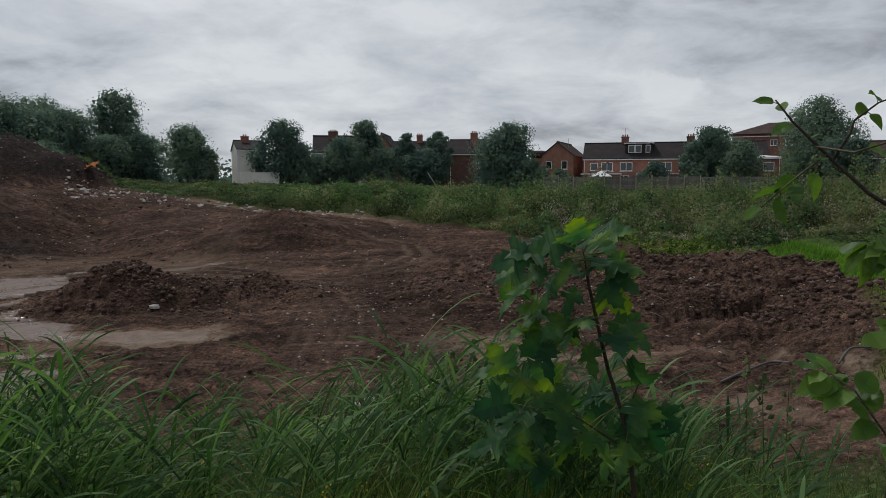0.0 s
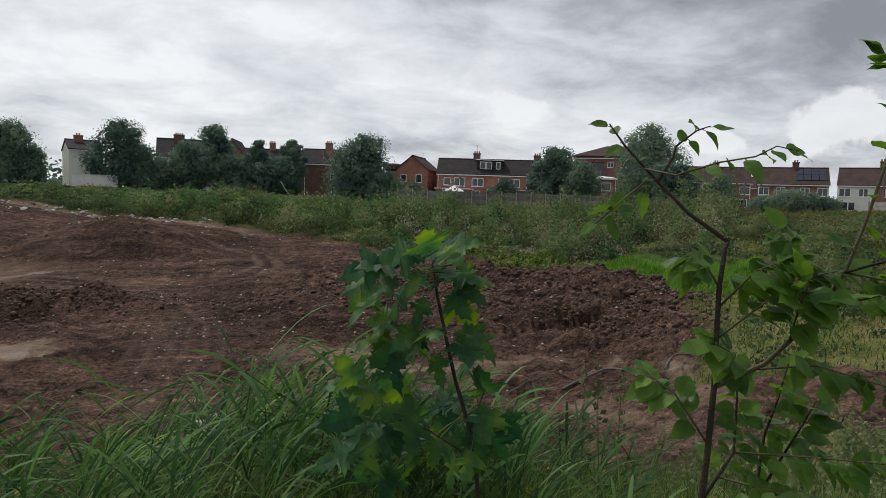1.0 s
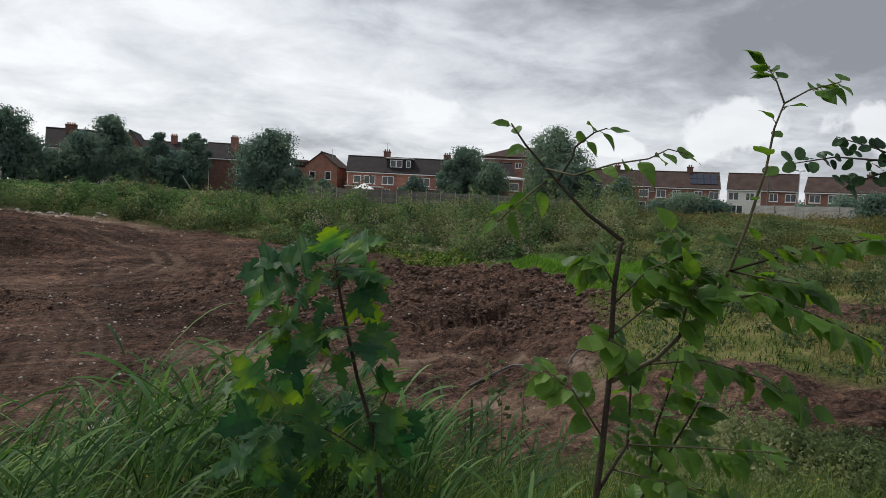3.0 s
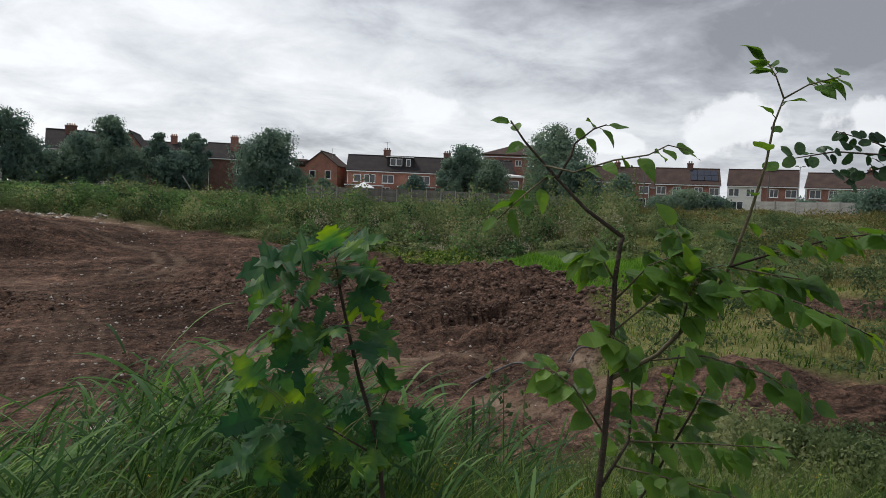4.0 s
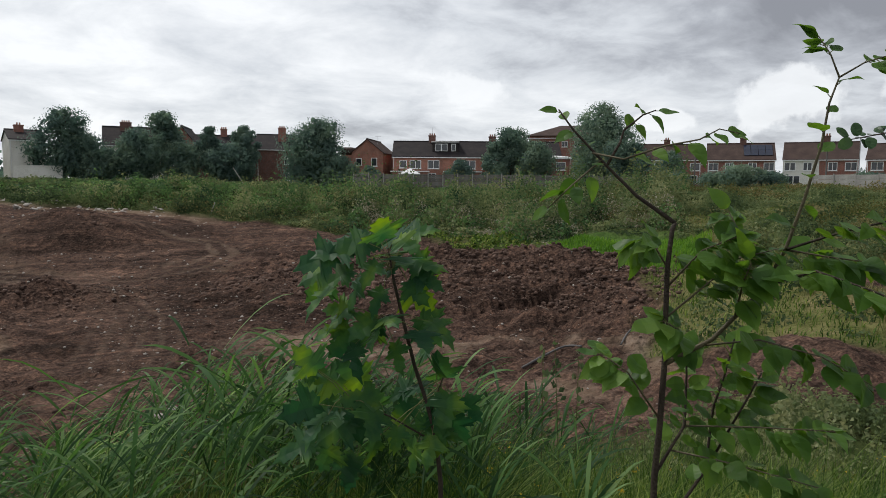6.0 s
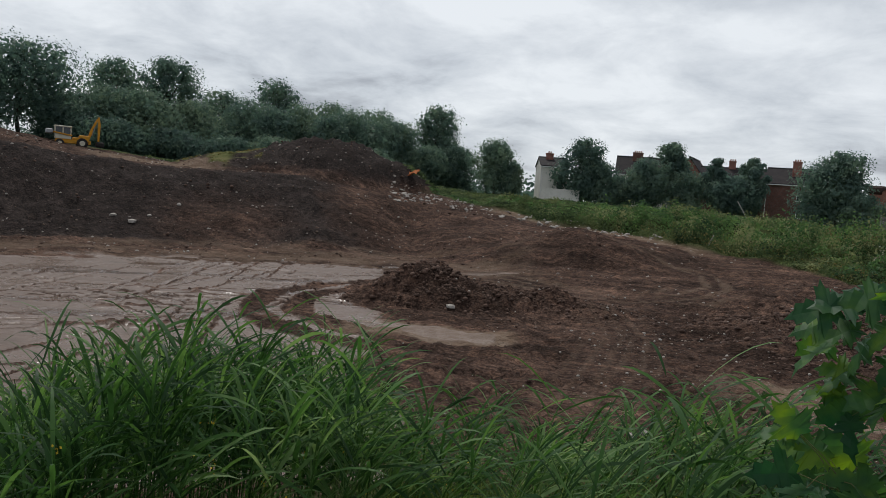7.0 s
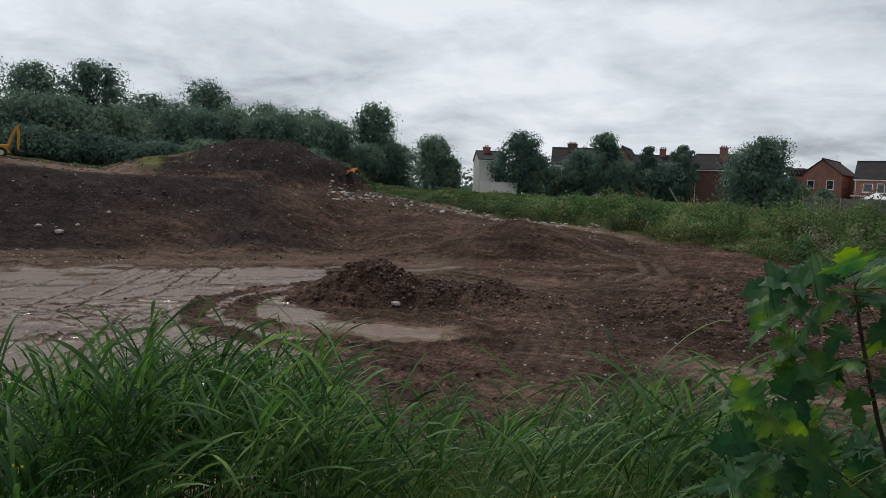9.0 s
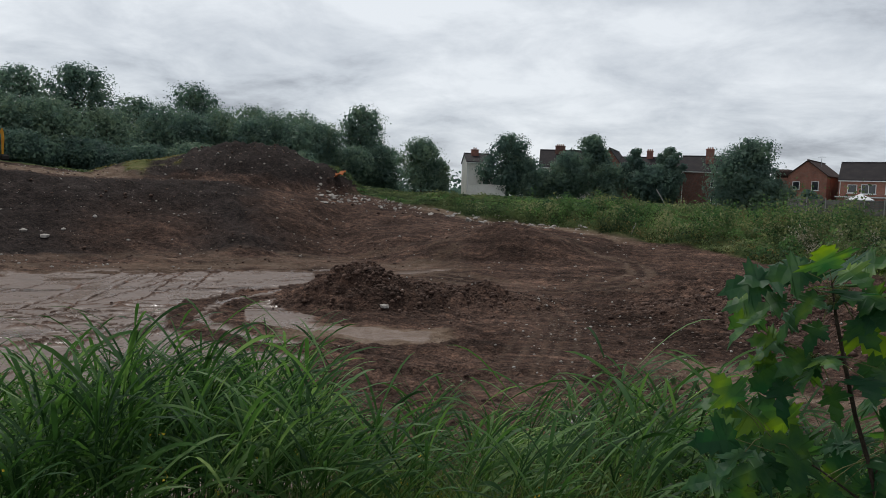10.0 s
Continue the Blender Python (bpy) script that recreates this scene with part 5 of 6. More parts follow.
def grow_banks():
    rg = np.random.default_rng(50)
    def rim_at(x, y):
        return np.interp(np.degrees(np.arctan2(x, y)), *RIM)
    x, y = scatter(10500, -25, 34, 40, 99, rg)
    e = fbm(x, y, 7.0, 4)
    keep = np.hypot(x, y) > rim_at(x, y) + 0.3 - e * 4
    x, y = x[keep], y[keep]
    keep = land(x, y)[1]["lush"] < 0.3
    x, y = x[keep], y[keep]
    r, az = np.hypot(x, y), np.degrees(np.arctan2(x, y))
    tone = fbm(x, y, 14.0, 3)
    depth = (r - rim_at(x, y)) / (93 - rim_at(x, y)) + tone * 0.22
    # the bank in belts: nettles to the west; eastwards grass at the foot, bramble, dry weeds, and a dark hedge by the fence
    west = az < 8 + tone * 14
    u = rg.random(len(x))
    nettle = np.where(west, (depth > 0.22) & (depth < 0.9) & (u < 0.9), (depth > 0.72) & (u < 0.75))
    dryz = ~nettle & np.where(west, u < 0.3 + tone, ((depth > 0.44) & (depth < 0.72) & (u < 0.72)) | (u < 0.10))
    grass = ~nettle & ~dryz & ~west & (depth < 0.16)
    br = ~nettle & ~dryz & ~grass
    clumps("nettles", x[nettle], y[nettle], 0.75, 0.6, 34, 0.25, LEAF_NETTLE, "dense bright green nettles and bindweed on the bank", rg)
    clumps("brambles", x[br], y[br], 0.8, 0.7, 34, 0.235, LEAF_BRAMBLE, "olive and dark green brambles on the overgrown bank", rg)
    clumps("dry_weeds", x[dryz], y[dryz], 0.6, 0.8, 30, 0.165, LEAF_DRY, "tall straw-coloured weeds gone to seed", rg, up=0.8)
    clumps("foot_grass", x[grass], y[grass], 0.7, 0.4, 30, 0.26, LEAF_GRASS, "rough green grass along the foot of the bank", rg, up=0.8)
    # mounds of bramble and elder that stand out of the rest
    x, y = scatter(1150, -24, 34, 46, 88, rg)
    k = (np.hypot(x, y) > rim_at(x, y) + 2.0) & (land(x, y)[1]["lush"] < 0.1)
    x, y = x[k], y[k]
    m = rg.random(len(x)) < np.interp(np.degrees(np.arctan2(x, y)), (-24, 10, 34), (0.75, 0.4, 0.2))
    clumps("nettle_mounds", x[m], y[m], 1.3, 1.85, 130, 0.27, LEAF_NETTLE, "mounds of lush green nettles on the bank", rg)
    clumps("bramble_mounds", x[~m], y[~m], 1.35, 1.85, 130, 0.27, LEAF_BRAMBLE, "mounds of dull green bramble on the bank", rg)
    x, y = scatter(420, 8, 33, 50, 70, rg)
    k = (np.hypot(x, y) > rim_at(x, y) + 3.5) & (land(x, y)[1]["lush"] < 0.1)
    clumps("seeded_weeds", x[k], y[k], 0.7, 1.0, 70, 0.18, LEAF_SEED, "pale seeding thistles and docks on the lower bank", rg, up=0.6)
    # the rough field that rises to the street
    x, y = scatter(4000, 31, 57, 40, 90, rg)
    c = land(x, y)[1]
    k = (c["lush"] < 0.1) & (c["veg"] > 0.5)
    x, y = x[k], y[k]
    t = fbm(x, y, 12.0, 3)
    g = t > np.interp(np.degrees(np.arctan2(x, y)), (31, 40, 48, 57), (-0.25, -0.12, 0.1, 0.15))
    clumps("field_weeds", x[g], y[g], 0.7, 0.6, 26, 0.22, LEAF_BRAMBLE, "low green scrub on the rough field", rg)
    clumps("field_dry_weeds", x[~g], y[~g], 0.6, 0.6, 26, 0.18, LEAF_DRY, "yellowed tall grass and docks on the rough field", rg, up=0.8)
    x, y = scatter(26000, 31, 57, 16, 60, rg)
    e = fbm(x, y, 7.0, 4)
    az, r = np.degrees(np.arctan2(x, y)), np.hypot(x, y)
    c = land(x, y)[1]
    keep = (az + e * 9 > 33) & (r + e * 6 > 21) & (c["lush"] < 0.2) & (c["veg"] > 0.5)
    x, y = x[keep], y[keep]
    gsel = fbm(x, y, 6.0, 3) > np.interp(np.degrees(np.arctan2(x, y)), (33, 42, 50), (-0.2, -0.05, 0.12))
    blades("meadow_grass", x[gsel], y[gsel], 0.38 * rg.uniform(0.4, 1.2, gsel.sum()) * 0.8, 0.04, LEAF_GRASS, "fresh green meadow grass", rg, seg=2, bend=1.0)
    blades("dry_grass", x[~gsel], y[~gsel], 0.38 * rg.uniform(0.5, 1.3, (~gsel).sum()), 0.04, LEAF_DRY, "yellow-green grass on the slope", rg, seg=2, bend=1.0)
    # fresh growth in the dip behind the spoil ridge
    x, y = scatter(22000, 22, 36, 30, 52, rg)
    c = land(x, y)[1]
    k = c["lush"] > 0.15
    blades("lush_grass", x[k], y[k], 0.38 * rg.uniform(0.5, 1.3, k.sum()), 0.06, LEAF_LUSH, "bright fresh green grass in the damp dip", rg, seg=2)
    # scrub and seedlings that break up the slope
    x, y = scatter(260, 34, 57, 17, 58, rg)
    k = (land(x, y)[1]["veg"] > 0.6) & (land(x, y)[1]["lush"] < 0.1)
    clumps("slope_scrub", x[k], y[k], 0.75, 0.9, 110, 0.17, LEAF_BRAMBLE, "dark green scrub scattered over the rough slope", rg)
    # the low line of trees and hedges far behind the streets
    x, y = scatter(230, -62, 62, 165, 230, rg)
    clumps("far_trees", x, y, 5.5, 12.0, 130, 1.3, LEAF_TREE, "far line of dark green trees and hedges", rg, category="trees", sink=0.5)
    # weeds by the wood's edge, on the heap's shoulder and the far bank
    x, y = scatter(1500, -46.5, -22, 101, 118, rg)
    clumps("wood_edge_weeds", x, y, 0.9, 0.8, 22, 0.34, LEAF_BRAMBLE, "rough green weeds along the wood's edge", rg)
    x, y = scatter(900, -27, -12, 86, 104, rg)
    k = np.hypot(x, y) > rim_at(x, y) + 1.5
    clumps("rubble_weeds", x[k], y[k], 0.7, 0.9, 26, 0.28, LEAF_BRAMBLE, "scrubby green weeds beside the rubble", rg)
    x, y = scatter(1500, -60, -36, 80, 104, rg)
    k = land(x, y)[1]["veg"] > 0.5
    clumps("heap_grass", x[k], y[k], 0.5, 0.45, 20, 0.22, LEAF_DRY, "thin olive grass on the old heap", rg, up=0.8)
    # right-hand near slope
    x, y = scatter(2000, 30, 58, 5.5, 17, rg)
    e = fbm(x, y, 3.0, 3)
    k = (e > -0.05) & (np.hypot(x, y) < 11 + (np.degrees(np.arctan2(x, y)) - 30) * 0.35 + e * 6)
    clumps("slope_weeds", x[k], y[k], 0.30, 0.75, 36, 0.10, LEAF_BRAMBLE, "green weeds and seedlings on the near slope", rg)


grow_banks()

# ---------------------------------------------------------------- earth clods, stones and rubble


def lump_mesh(name, seed, mat, sub=1, flat=0.7):
    rg = np.random.default_rng(seed)
    bm = bmesh.new()
    bmesh.ops.create_icosphere(bm, subdivisions=sub, radius=1.0)
    for v in bm.verts:
        v.co = Vector((v.co.x, v.co.y, v.co.z * flat)) * float(rg.uniform(0.68, 1.15))
    me = bpy.data.meshes.new(name)
    bm.to_mesh(me)
    bm.free()
    me.materials.append(mat)
    return me


def lumps(name, x, y, size, mat, label, rg, category, sink=0.25):
    """Loose lumps as one sheet of stuff."""
    z = land(x, y)[0]
    V, F, off = [], [], 0
    base = []
    for s in range(8):
        me = lump_mesh("lump", 300 + s, mat)
        v = np.array([q.co[:] for q in me.vertices])
        f = np.array([list(p.vertices) for p in me.polygons])
        base.append((v, f))
        bpy.data.meshes.remove(me)
    for s in range(8):
        idx = np.arange(s, len(x), 8)
        v, f = base[s]
        a = rg.uniform(0, 6.283, len(idx))
        ca, sa = np.cos(a)[:, None], np.sin(a)[:, None]
        st = rg.uniform(0.7, 1.4, (len(idx), 1))
        sc = size[idx][:, None]
        px = (v[None, :, 0] * st * ca - v[None, :, 1] * sa) * sc + x[idx][:, None]
        py = (v[None, :, 0] * st * sa + v[None, :, 1] * ca) * sc + y[idx][:, None]
        pz = v[None, :, 2] * sc + z[idx][:, None] + (size[idx] * (0.7 - 2 * sink) * 0.6)[:, None]
        V.append(np.stack([px, py, pz], 2).reshape(-1, 3))
        F.append((f[None] + (np.arange(len(idx)) * len(v))[:, None, None]).reshape(-1, 3) + off)
        off += len(idx) * len(v)
    return tagged(new(name, raw_mesh(name, np.concatenate(V), np.concatenate(F), mat)), label, category, kind="stuff")


def strew():
    rg = np.random.default_rng(77)
    x, y = scatter(17000, -8, 34, 24, 48, rg)
    d, h = near_line(x, y, CREST, CREST_H)
    k = (d < 9.5) & (rg.random(len(x)) < 1.15 - d / 9.5) & (h > 0.25)
    x, y = x[k], y[k]
    lumps("earth_clods", x, y, 0.03 + 0.15 * rg.random(len(x)) ** 3.0, CLOD, "loose clods of churned brown earth", rg, "clods")
    x, y = scatter(3500, -52, 34, 15, 62, rg)
    c = land(x, y)[1]
    k = (np.maximum(c["veg"], c["wet"]) < 0.1)
    x, y = x[k], y[k]
    lumps("soil_crumbs", x, y, 0.02 + 0.10 * rg.random(len(x)) ** 4, CLOD, "crumbs of dark soil on the graded ground", rg, "clods")
    x, y = scatter(1200, -58, -10, 60, 104, rg)
    k = land(x, y)[1]["veg"] < 0.2
    x, y = x[k], y[k]
    lumps("bank_clods", x, y, 0.04 + 0.2 * rg.random(len(x)) ** 4, CLOD, "clods of earth on the spoil bank", rg, "clods")
    x, y = -16 + rg.normal(size=1100) * 2.6, 35.2 + rg.normal(size=1100) * 1.5
    x2, y2 = -10.5 + rg.normal(size=700) * 3.4, 38.2 + rg.normal(size=700) * 1.3
    x, y = np.concatenate([x, x2]), np.concatenate([y, y2])
    lumps("heap_clods", x, y, 0.025 + 0.14 * rg.random(len(x)) ** 3, CLOD, "dark clods on the small earth heap", rg, "clods")
    x, y = scatter(9000, -56, 33, 16, 100, rg)
    x2, y2 = scatter(2600, -12, 33, 17, 40, rg)
    x, y = np.concatenate([x, x2]), np.concatenate([y, y2])
    c = land(x, y)[1]
    k = (np.maximum(c["veg"], c["wet"]) < 0.2) & (rg.random(len(x)) < 0.62 + 0.3 * c["tip"]) & ~((np.degrees(np.arctan2(x, y)) < -27) & (np.hypot(x, y) < 54))
    x, y = x[k], y[k]
    lumps("pebbles", x, y, (0.014 + 0.0007 * np.hypot(x, y)) * (0.45 + 2.1 * rg.random(len(x)) ** 4), STONE, "pale pebbles and brick bits strewn over the soil", rg, "pebbles")
    # broken concrete and brick pushed along the edge of the bank
    meshes = [lump_mesh("stone", 400 + i, STONE, 1, 0.6) for i in range(6)]
    bank = thing("rubble_bank", Matrix.Translation((-24, 72, 0)), "line of pale broken concrete and brick rubble", "rubble")
    for i in range(300):
        az = -28 + 23 * rg.random() ** 1.4
        r = np.interp(az, *RIM) - rg.uniform(0.3, 6.5) * np.interp(az, (-28, -18, -5), (1.0, 1.0, 0.45))
        px, py = polar(az, r)
        s = 0.08 + 0.30 * rg.random() ** 3
        m = Matrix.Translation((px + 24, py - 72, ground_z(px, py) + s * 0.12)) @ Euler((rg.normal() * 0.4, rg.normal() * 0.4, rg.uniform(0, 6.28))).to_matrix().to_4x4() @ Matrix.Diagonal((s * rg.uniform(0.8, 1.6), s, s * rg.uniform(0.6, 1.1), 1))
        piece("stone", meshes[i % 6], bank, m)
    for i, (az, r, s) in enumerate([(-47.2, 70, 0.5), (-48.5, 71, 0.35), (-46, 72, 0.3), (-22.4, 36.0, 0.26), (-44, 74, 0.3), (-6.0, 19.6, 0.22), (-7.0, 19.0, 0.16), (-35.5, 92, 0.22)]):
        px, py = polar(az, r)
        me = meshes[i % 6]
        ob = new("boulder", me)
        ob.matrix_basis = Matrix.Translation((px, py, ground_z(px, py) + s * 0.2)) @ Matrix.Rotation(i * 1.1, 4, "Z") @ Matrix.Scale(s, 4)
        tagged(ob, "pale block of stone lying on the soil", "stone", "loose stones")


strew()

# ---------------------------------------------------------------- machine, hose and odds and ends


def backhoe(az, r):
    x, y = polar(az, r)
    ob = thing("backhoe_loader", Matrix.Translation((x, y, ground_z(x, y) - 0.3)) @ Matrix.Rotation(radians(-az + 4), 4, "Z") @ Matrix.Scale(0.84, 4), "yellow backhoe loader with cream cab parked on the spoil bank", "digger")
    bm = bmesh.new()
    box(bm, -3.2, 1.6, -0.75, 0.75, 0.65, 1.25, 0.06)
    box(bm, -0.9, 1.3, -0.7, 0.7, 1.254, 1.62, 0.08)
    part("chassis", bm, YELLOW, ob)
    bm = bmesh.new()
    box(bm, 0.0, 1.35, -0.9, 0.9, 1.0, 2.0, 0.1)
    part("rear_housing", bm, YELLOW, ob)
    cab = new("cab")
    cab.parent = ob
    bm = bmesh.new()
    box(bm, -3.3, -1.1, -0.8, 0.8, 1.26, 1.95, 0.05)
    box(bm, -3.4, -1.0, -0.9, 0.9, 3.0, 3.2, 0.06)
    for u in (-3.25, -2.2, -1.15):
        for v in (-0.75, 0.75):
            box(bm, u - 0.07, u + 0.07, v - 0.06, v + 0.06, 1.9, 3.02)
    part("cab_frame", bm, CREAM, cab, "cream cab frame and roof")
    for v in (-0.76, 0.76):
        for u0, u1 in ((-3.17, -2.28), (-2.12, -1.23)):
            bm = bmesh.new()
            box(bm, u0, u1, v - 0.012, v + 0.012, 1.96, 2.99)
            part("cab_window", bm, GLASS, cab)
    bm = bmesh.new()
    box(bm, -4.5, -3.5, -1.1, 1.1, 1.9, 2.6, 0.12)
    part("front_bucket", bm, STEEL, ob, "grey raised loading bucket")
    for v in (-0.9, 0.9):
        bm = bmesh.new()
        tube(bm, [(-1.0, v, 1.8), (-2.4, v, 2.0), (-3.6, v, 2.2)], [0.11, 0.12, 0.1], 6)
        part("loader_arm", bm, YELLOW, ob)
    for u, rad in ((-2.6, 0.6), (0.4, 0.78)):
        for v in (-1.0, 1.0):
            bm = bmesh.new()
            for a, b, c in ((rad * 0.72, rad, 0.2),):
                tube(bm, [(u, v - c, rad), (u, v - c * 0.7, rad), (u, v + c * 0.7, rad), (u, v + c, rad)], [a, b, b, a], 18)
            wheel = part("wheel", bm, RUBBER, ob, "black lugged tyre")
            bm = bmesh.new()
            tube(bm, [(u, v - 0.23, rad), (u, v + 0.23, rad)], [rad * 0.5, rad * 0.5], 12)
            part("rim", bm, CREAM, wheel)
    bm = bmesh.new()
    for a, b, w in (((1.3, 1.5), (1.75, 3.1), 0.22), ((1.75, 3.1), (2.5, 4.7), 0.19)):
        tube(bm, [(a[0], 0, a[1]), ((a[0] + b[0]) / 2, 0, (a[1] + b[1]) / 2), (b[0], 0, b[1])], [w, w * 1.25, w], 4)
    part("boom", bm, YELLOW, ob)
    bm = bmesh.new()
    tube(bm, [(2.62, 0, 5.0), (2.72, 0, 3.8), (2.68, 0, 1.3)], [0.18, 0.27, 0.17], 4)
    part("dipper", bm, YELLOW, ob)
    bm = bmesh.new()
    tube(bm, [(1.75, 0.0, 2.1), (2.3, 0, 3.9)], [0.08, 0.07], 8)
    part("ram", bm, STEEL, ob)
    bm = bmesh.new()
    box(bm, 2.3, 3.5, -0.45, 0.45, 0.4, 1.25, 0.2)
    part("rear_bucket", bm, RUBBER, ob, "dark digging bucket")


backhoe(-50.9, 103.0)


def hose(points, radius, label):
    pts = []
    P = [Vector((a, b, ground_z(a, b) + h)) for a, b, h in points]
    for i in range(len(P) - 1):
        p0, p1, p2, p3 = P[max(i - 1, 0)], P[i], P[i + 1], P[min(i + 2, len(P) - 1)]
        for k in range(5):
            t = k / 5
            pts.append(0.5 * ((2 * p1) + (p2 - p0) * t + (2 * p0 - 5 * p1 + 4 * p2 - p3) * t * t + (3 * p1 - p0 - 3 * p2 + p3) * t ** 3))
    pts.append(P[-1])
    bm = tube(bmesh.new(), pts, [radius] * len(pts), 8)
    me = bpy.data.meshes.new("hose")
    bm.to_mesh(me)
    bm.free()
    me.materials.append(PIPE)
    for p in me.polygons:
        p.use_smooth = True
    return tagged(new("hose", me), label, "hose", "hoses on the ground")



def lay(az, el, far=60.0):
    """Where the ground lies on a bearing, at an angle below the level."""
    r = np.linspace(8, far, 400)
    x, y = r * math.sin(radians(az)), r * math.cos(radians(az))
    z = land(x, y)[0]
    i = int(np.argmax(z >= r * math.tan(radians(el))))
    return float(x[i]), float(y[i])


hose([(*lay(az, el), h) for az, el, h in ((21.8, -14.9, 0.03), (23.6, -13.8, 0.05), (25.2, -13.1, 0.06), (26.5, -12.9, 0.05))], 0.04, "grey plastic hose lying over the wet sand")
hose([(*lay(az, el), h) for az, el, h in ((29.6, -12.6, 0.05), (30.3, -11.6, 0.12), (31.6, -11.3, 0.1), (32.3, -10.6, 0.1), (33.3, -9.6, 0.1))], 0.03, "pale twisted hose at the foot of the spoil ridge")


def gazebo(az, r):
    x, y = polar(az, r)
    z = ground_z(x, y)
    ob = thing("garden_gazebo", Matrix.Translation((x, y, z)) @ Matrix.Rotation(radians(-az), 4, "Z"), "white canvas garden gazebo behind the fence", "gazebo")
    bm = bmesh.new()
    lo = [bm.verts.new((u, v, 1.95)) for u, v in ((-1.5, -1.5), (1.5, -1.5), (1.5, 1.5), (-1.5, 1.5))]
    hem = [bm.verts.new((u, v, 1.75)) for u, v in ((-1.5, -1.5), (1.5, -1.5), (1.5, 1.5), (-1.5, 1.5))]
    top = bm.verts.new((0, 0, 2.75))
    for i in range(4):
        j = (i + 1) % 4
        bm.faces.new((lo[i], lo[j], top))
        bm.faces.new((hem[i], hem[j], lo[j], lo[i]))
    part("canopy", bm, WHITE_PVC, ob, "white canvas canopy")
    for u in (-1.45, 1.45):
        for v in (-1.45, 1.45):
            part("leg", tube(bmesh.new(), [(u, v, -0.1), (u, v, 1.78)], [0.03, 0.03], 6), STEEL, ob)


gazebo(12.5, 103.5)

# an orange sheet thrown down by the heap
x, y = polar(-26.3, 90.0)
bm = bmesh.new()
bmesh.ops.create_grid(bm, x_segments=8, y_segments=6, size=0.5)
for v in bm.verts:
    v.co = Vector((v.co.x * 1.5, v.co.y * 1.0, 0.45 + 0.25 * math.sin(v.co.x * 5) + 0.5 * v.co.y + 0.12 * math.sin(v.co.y * 9 + v.co.x * 4)))
bmesh.ops.solidify(bm, geom=bm.faces[:], thickness=0.03)
me = bpy.data.meshes.new("sheet")
bm.to_mesh(me)
bm.free()
me.materials.append(ORANGE)
ob = tagged(new("crumpled_sheet", me), "crumpled orange sheet lying among the rubble", "sheet")
ob.location = (x, y, ground_z(x, y) + 0.05)

for az, r, h, tilt, lab in ((-2.9, 75.0, 1.1, 18, "pale timber stake leaning at the bank's foot"), (-0.5, 90.0, 2.2, -32, "pale pole leaning in the weeds")):
    x, y = polar(az, r)
    bm = bmesh.new()
    box(bm, -0.06, 0.06, -0.04, 0.04, -0.3, h, 0.01)
    me = bpy.data.meshes.new("stake")
    bm.to_mesh(me)
    bm.free()
    me.materials.append(CONCRETE)
    ob = tagged(new("stake", me), lab, "stake", "stakes in the bank")
    ob.matrix_basis = Matrix.Translation((x, y, ground_z(x, y) + 0.1)) @ Matrix.Rotation(radians(-az), 4, "Z") @ Matrix.Rotation(radians(tilt), 4, "Y")
# sticks
rg9 = np.random.default_rng(9)
for i in range(14):
    az, r = rg9.uniform(-4, 31), rg9.uniform(26, 33)
    x, y = polar(az, r)
    L = rg9.uniform(0.3, 0.9)
    bm = tube(bmesh.new(), [(-L / 2, 0, 0), (0, rg9.normal() * 0.06, 0.05), (L / 2, 0, 0.02)], [0.012, 0.016, 0.006], 5)
    me = bpy.data.meshes.new("stick")
    bm.to_mesh(me)
    bm.free()
    me.materials.append(STONE)
    ob = tagged(new("stick", me), "short pale stick lying on the churned earth", "stick", "sticks on the earth")
    ob.matrix_basis = Matrix.Translation((x, y, ground_z(x, y) + 0.06)) @ Matrix.Rotation(rg9.uniform(0, 3.1), 4, "Z") @ Matrix.Rotation(rg9.normal() * 0.2, 4, "Y")

# ---------------------------------------------------------------- grass and reeds on the near bank
TOP_AZ = (-60, -54.7, -52.7, -50.5, -47, -43, -40, -36, -31, -27, -22, -15.7, -9.8, -5, -2, 2, 8, 18, 23, 29, 38, 51, 58)
TOP_EL = (-17.5, -16.2, -14.2, -11.8, -11.9, -9.2, -10.9, -11.2, -11.2, -14.0, -16.0, -14.4, -15.3, -12.2, -12.6, -13.2, -14.2, -15.8, -16.8, -17.0, -16.2, -14.2, -13.0)


def stand_height(x, y, z):
    """How tall the stand grows at a place: it thins out and thickens along the bank."""
    r, az = np.hypot(x, y), np.degrees(np.arctan2(x, y))
    return np.clip(r * np.tan(np.radians(np.interp(az + 1.2, TOP_AZ, TOP_EL))) - z, 0.25, 1.75)


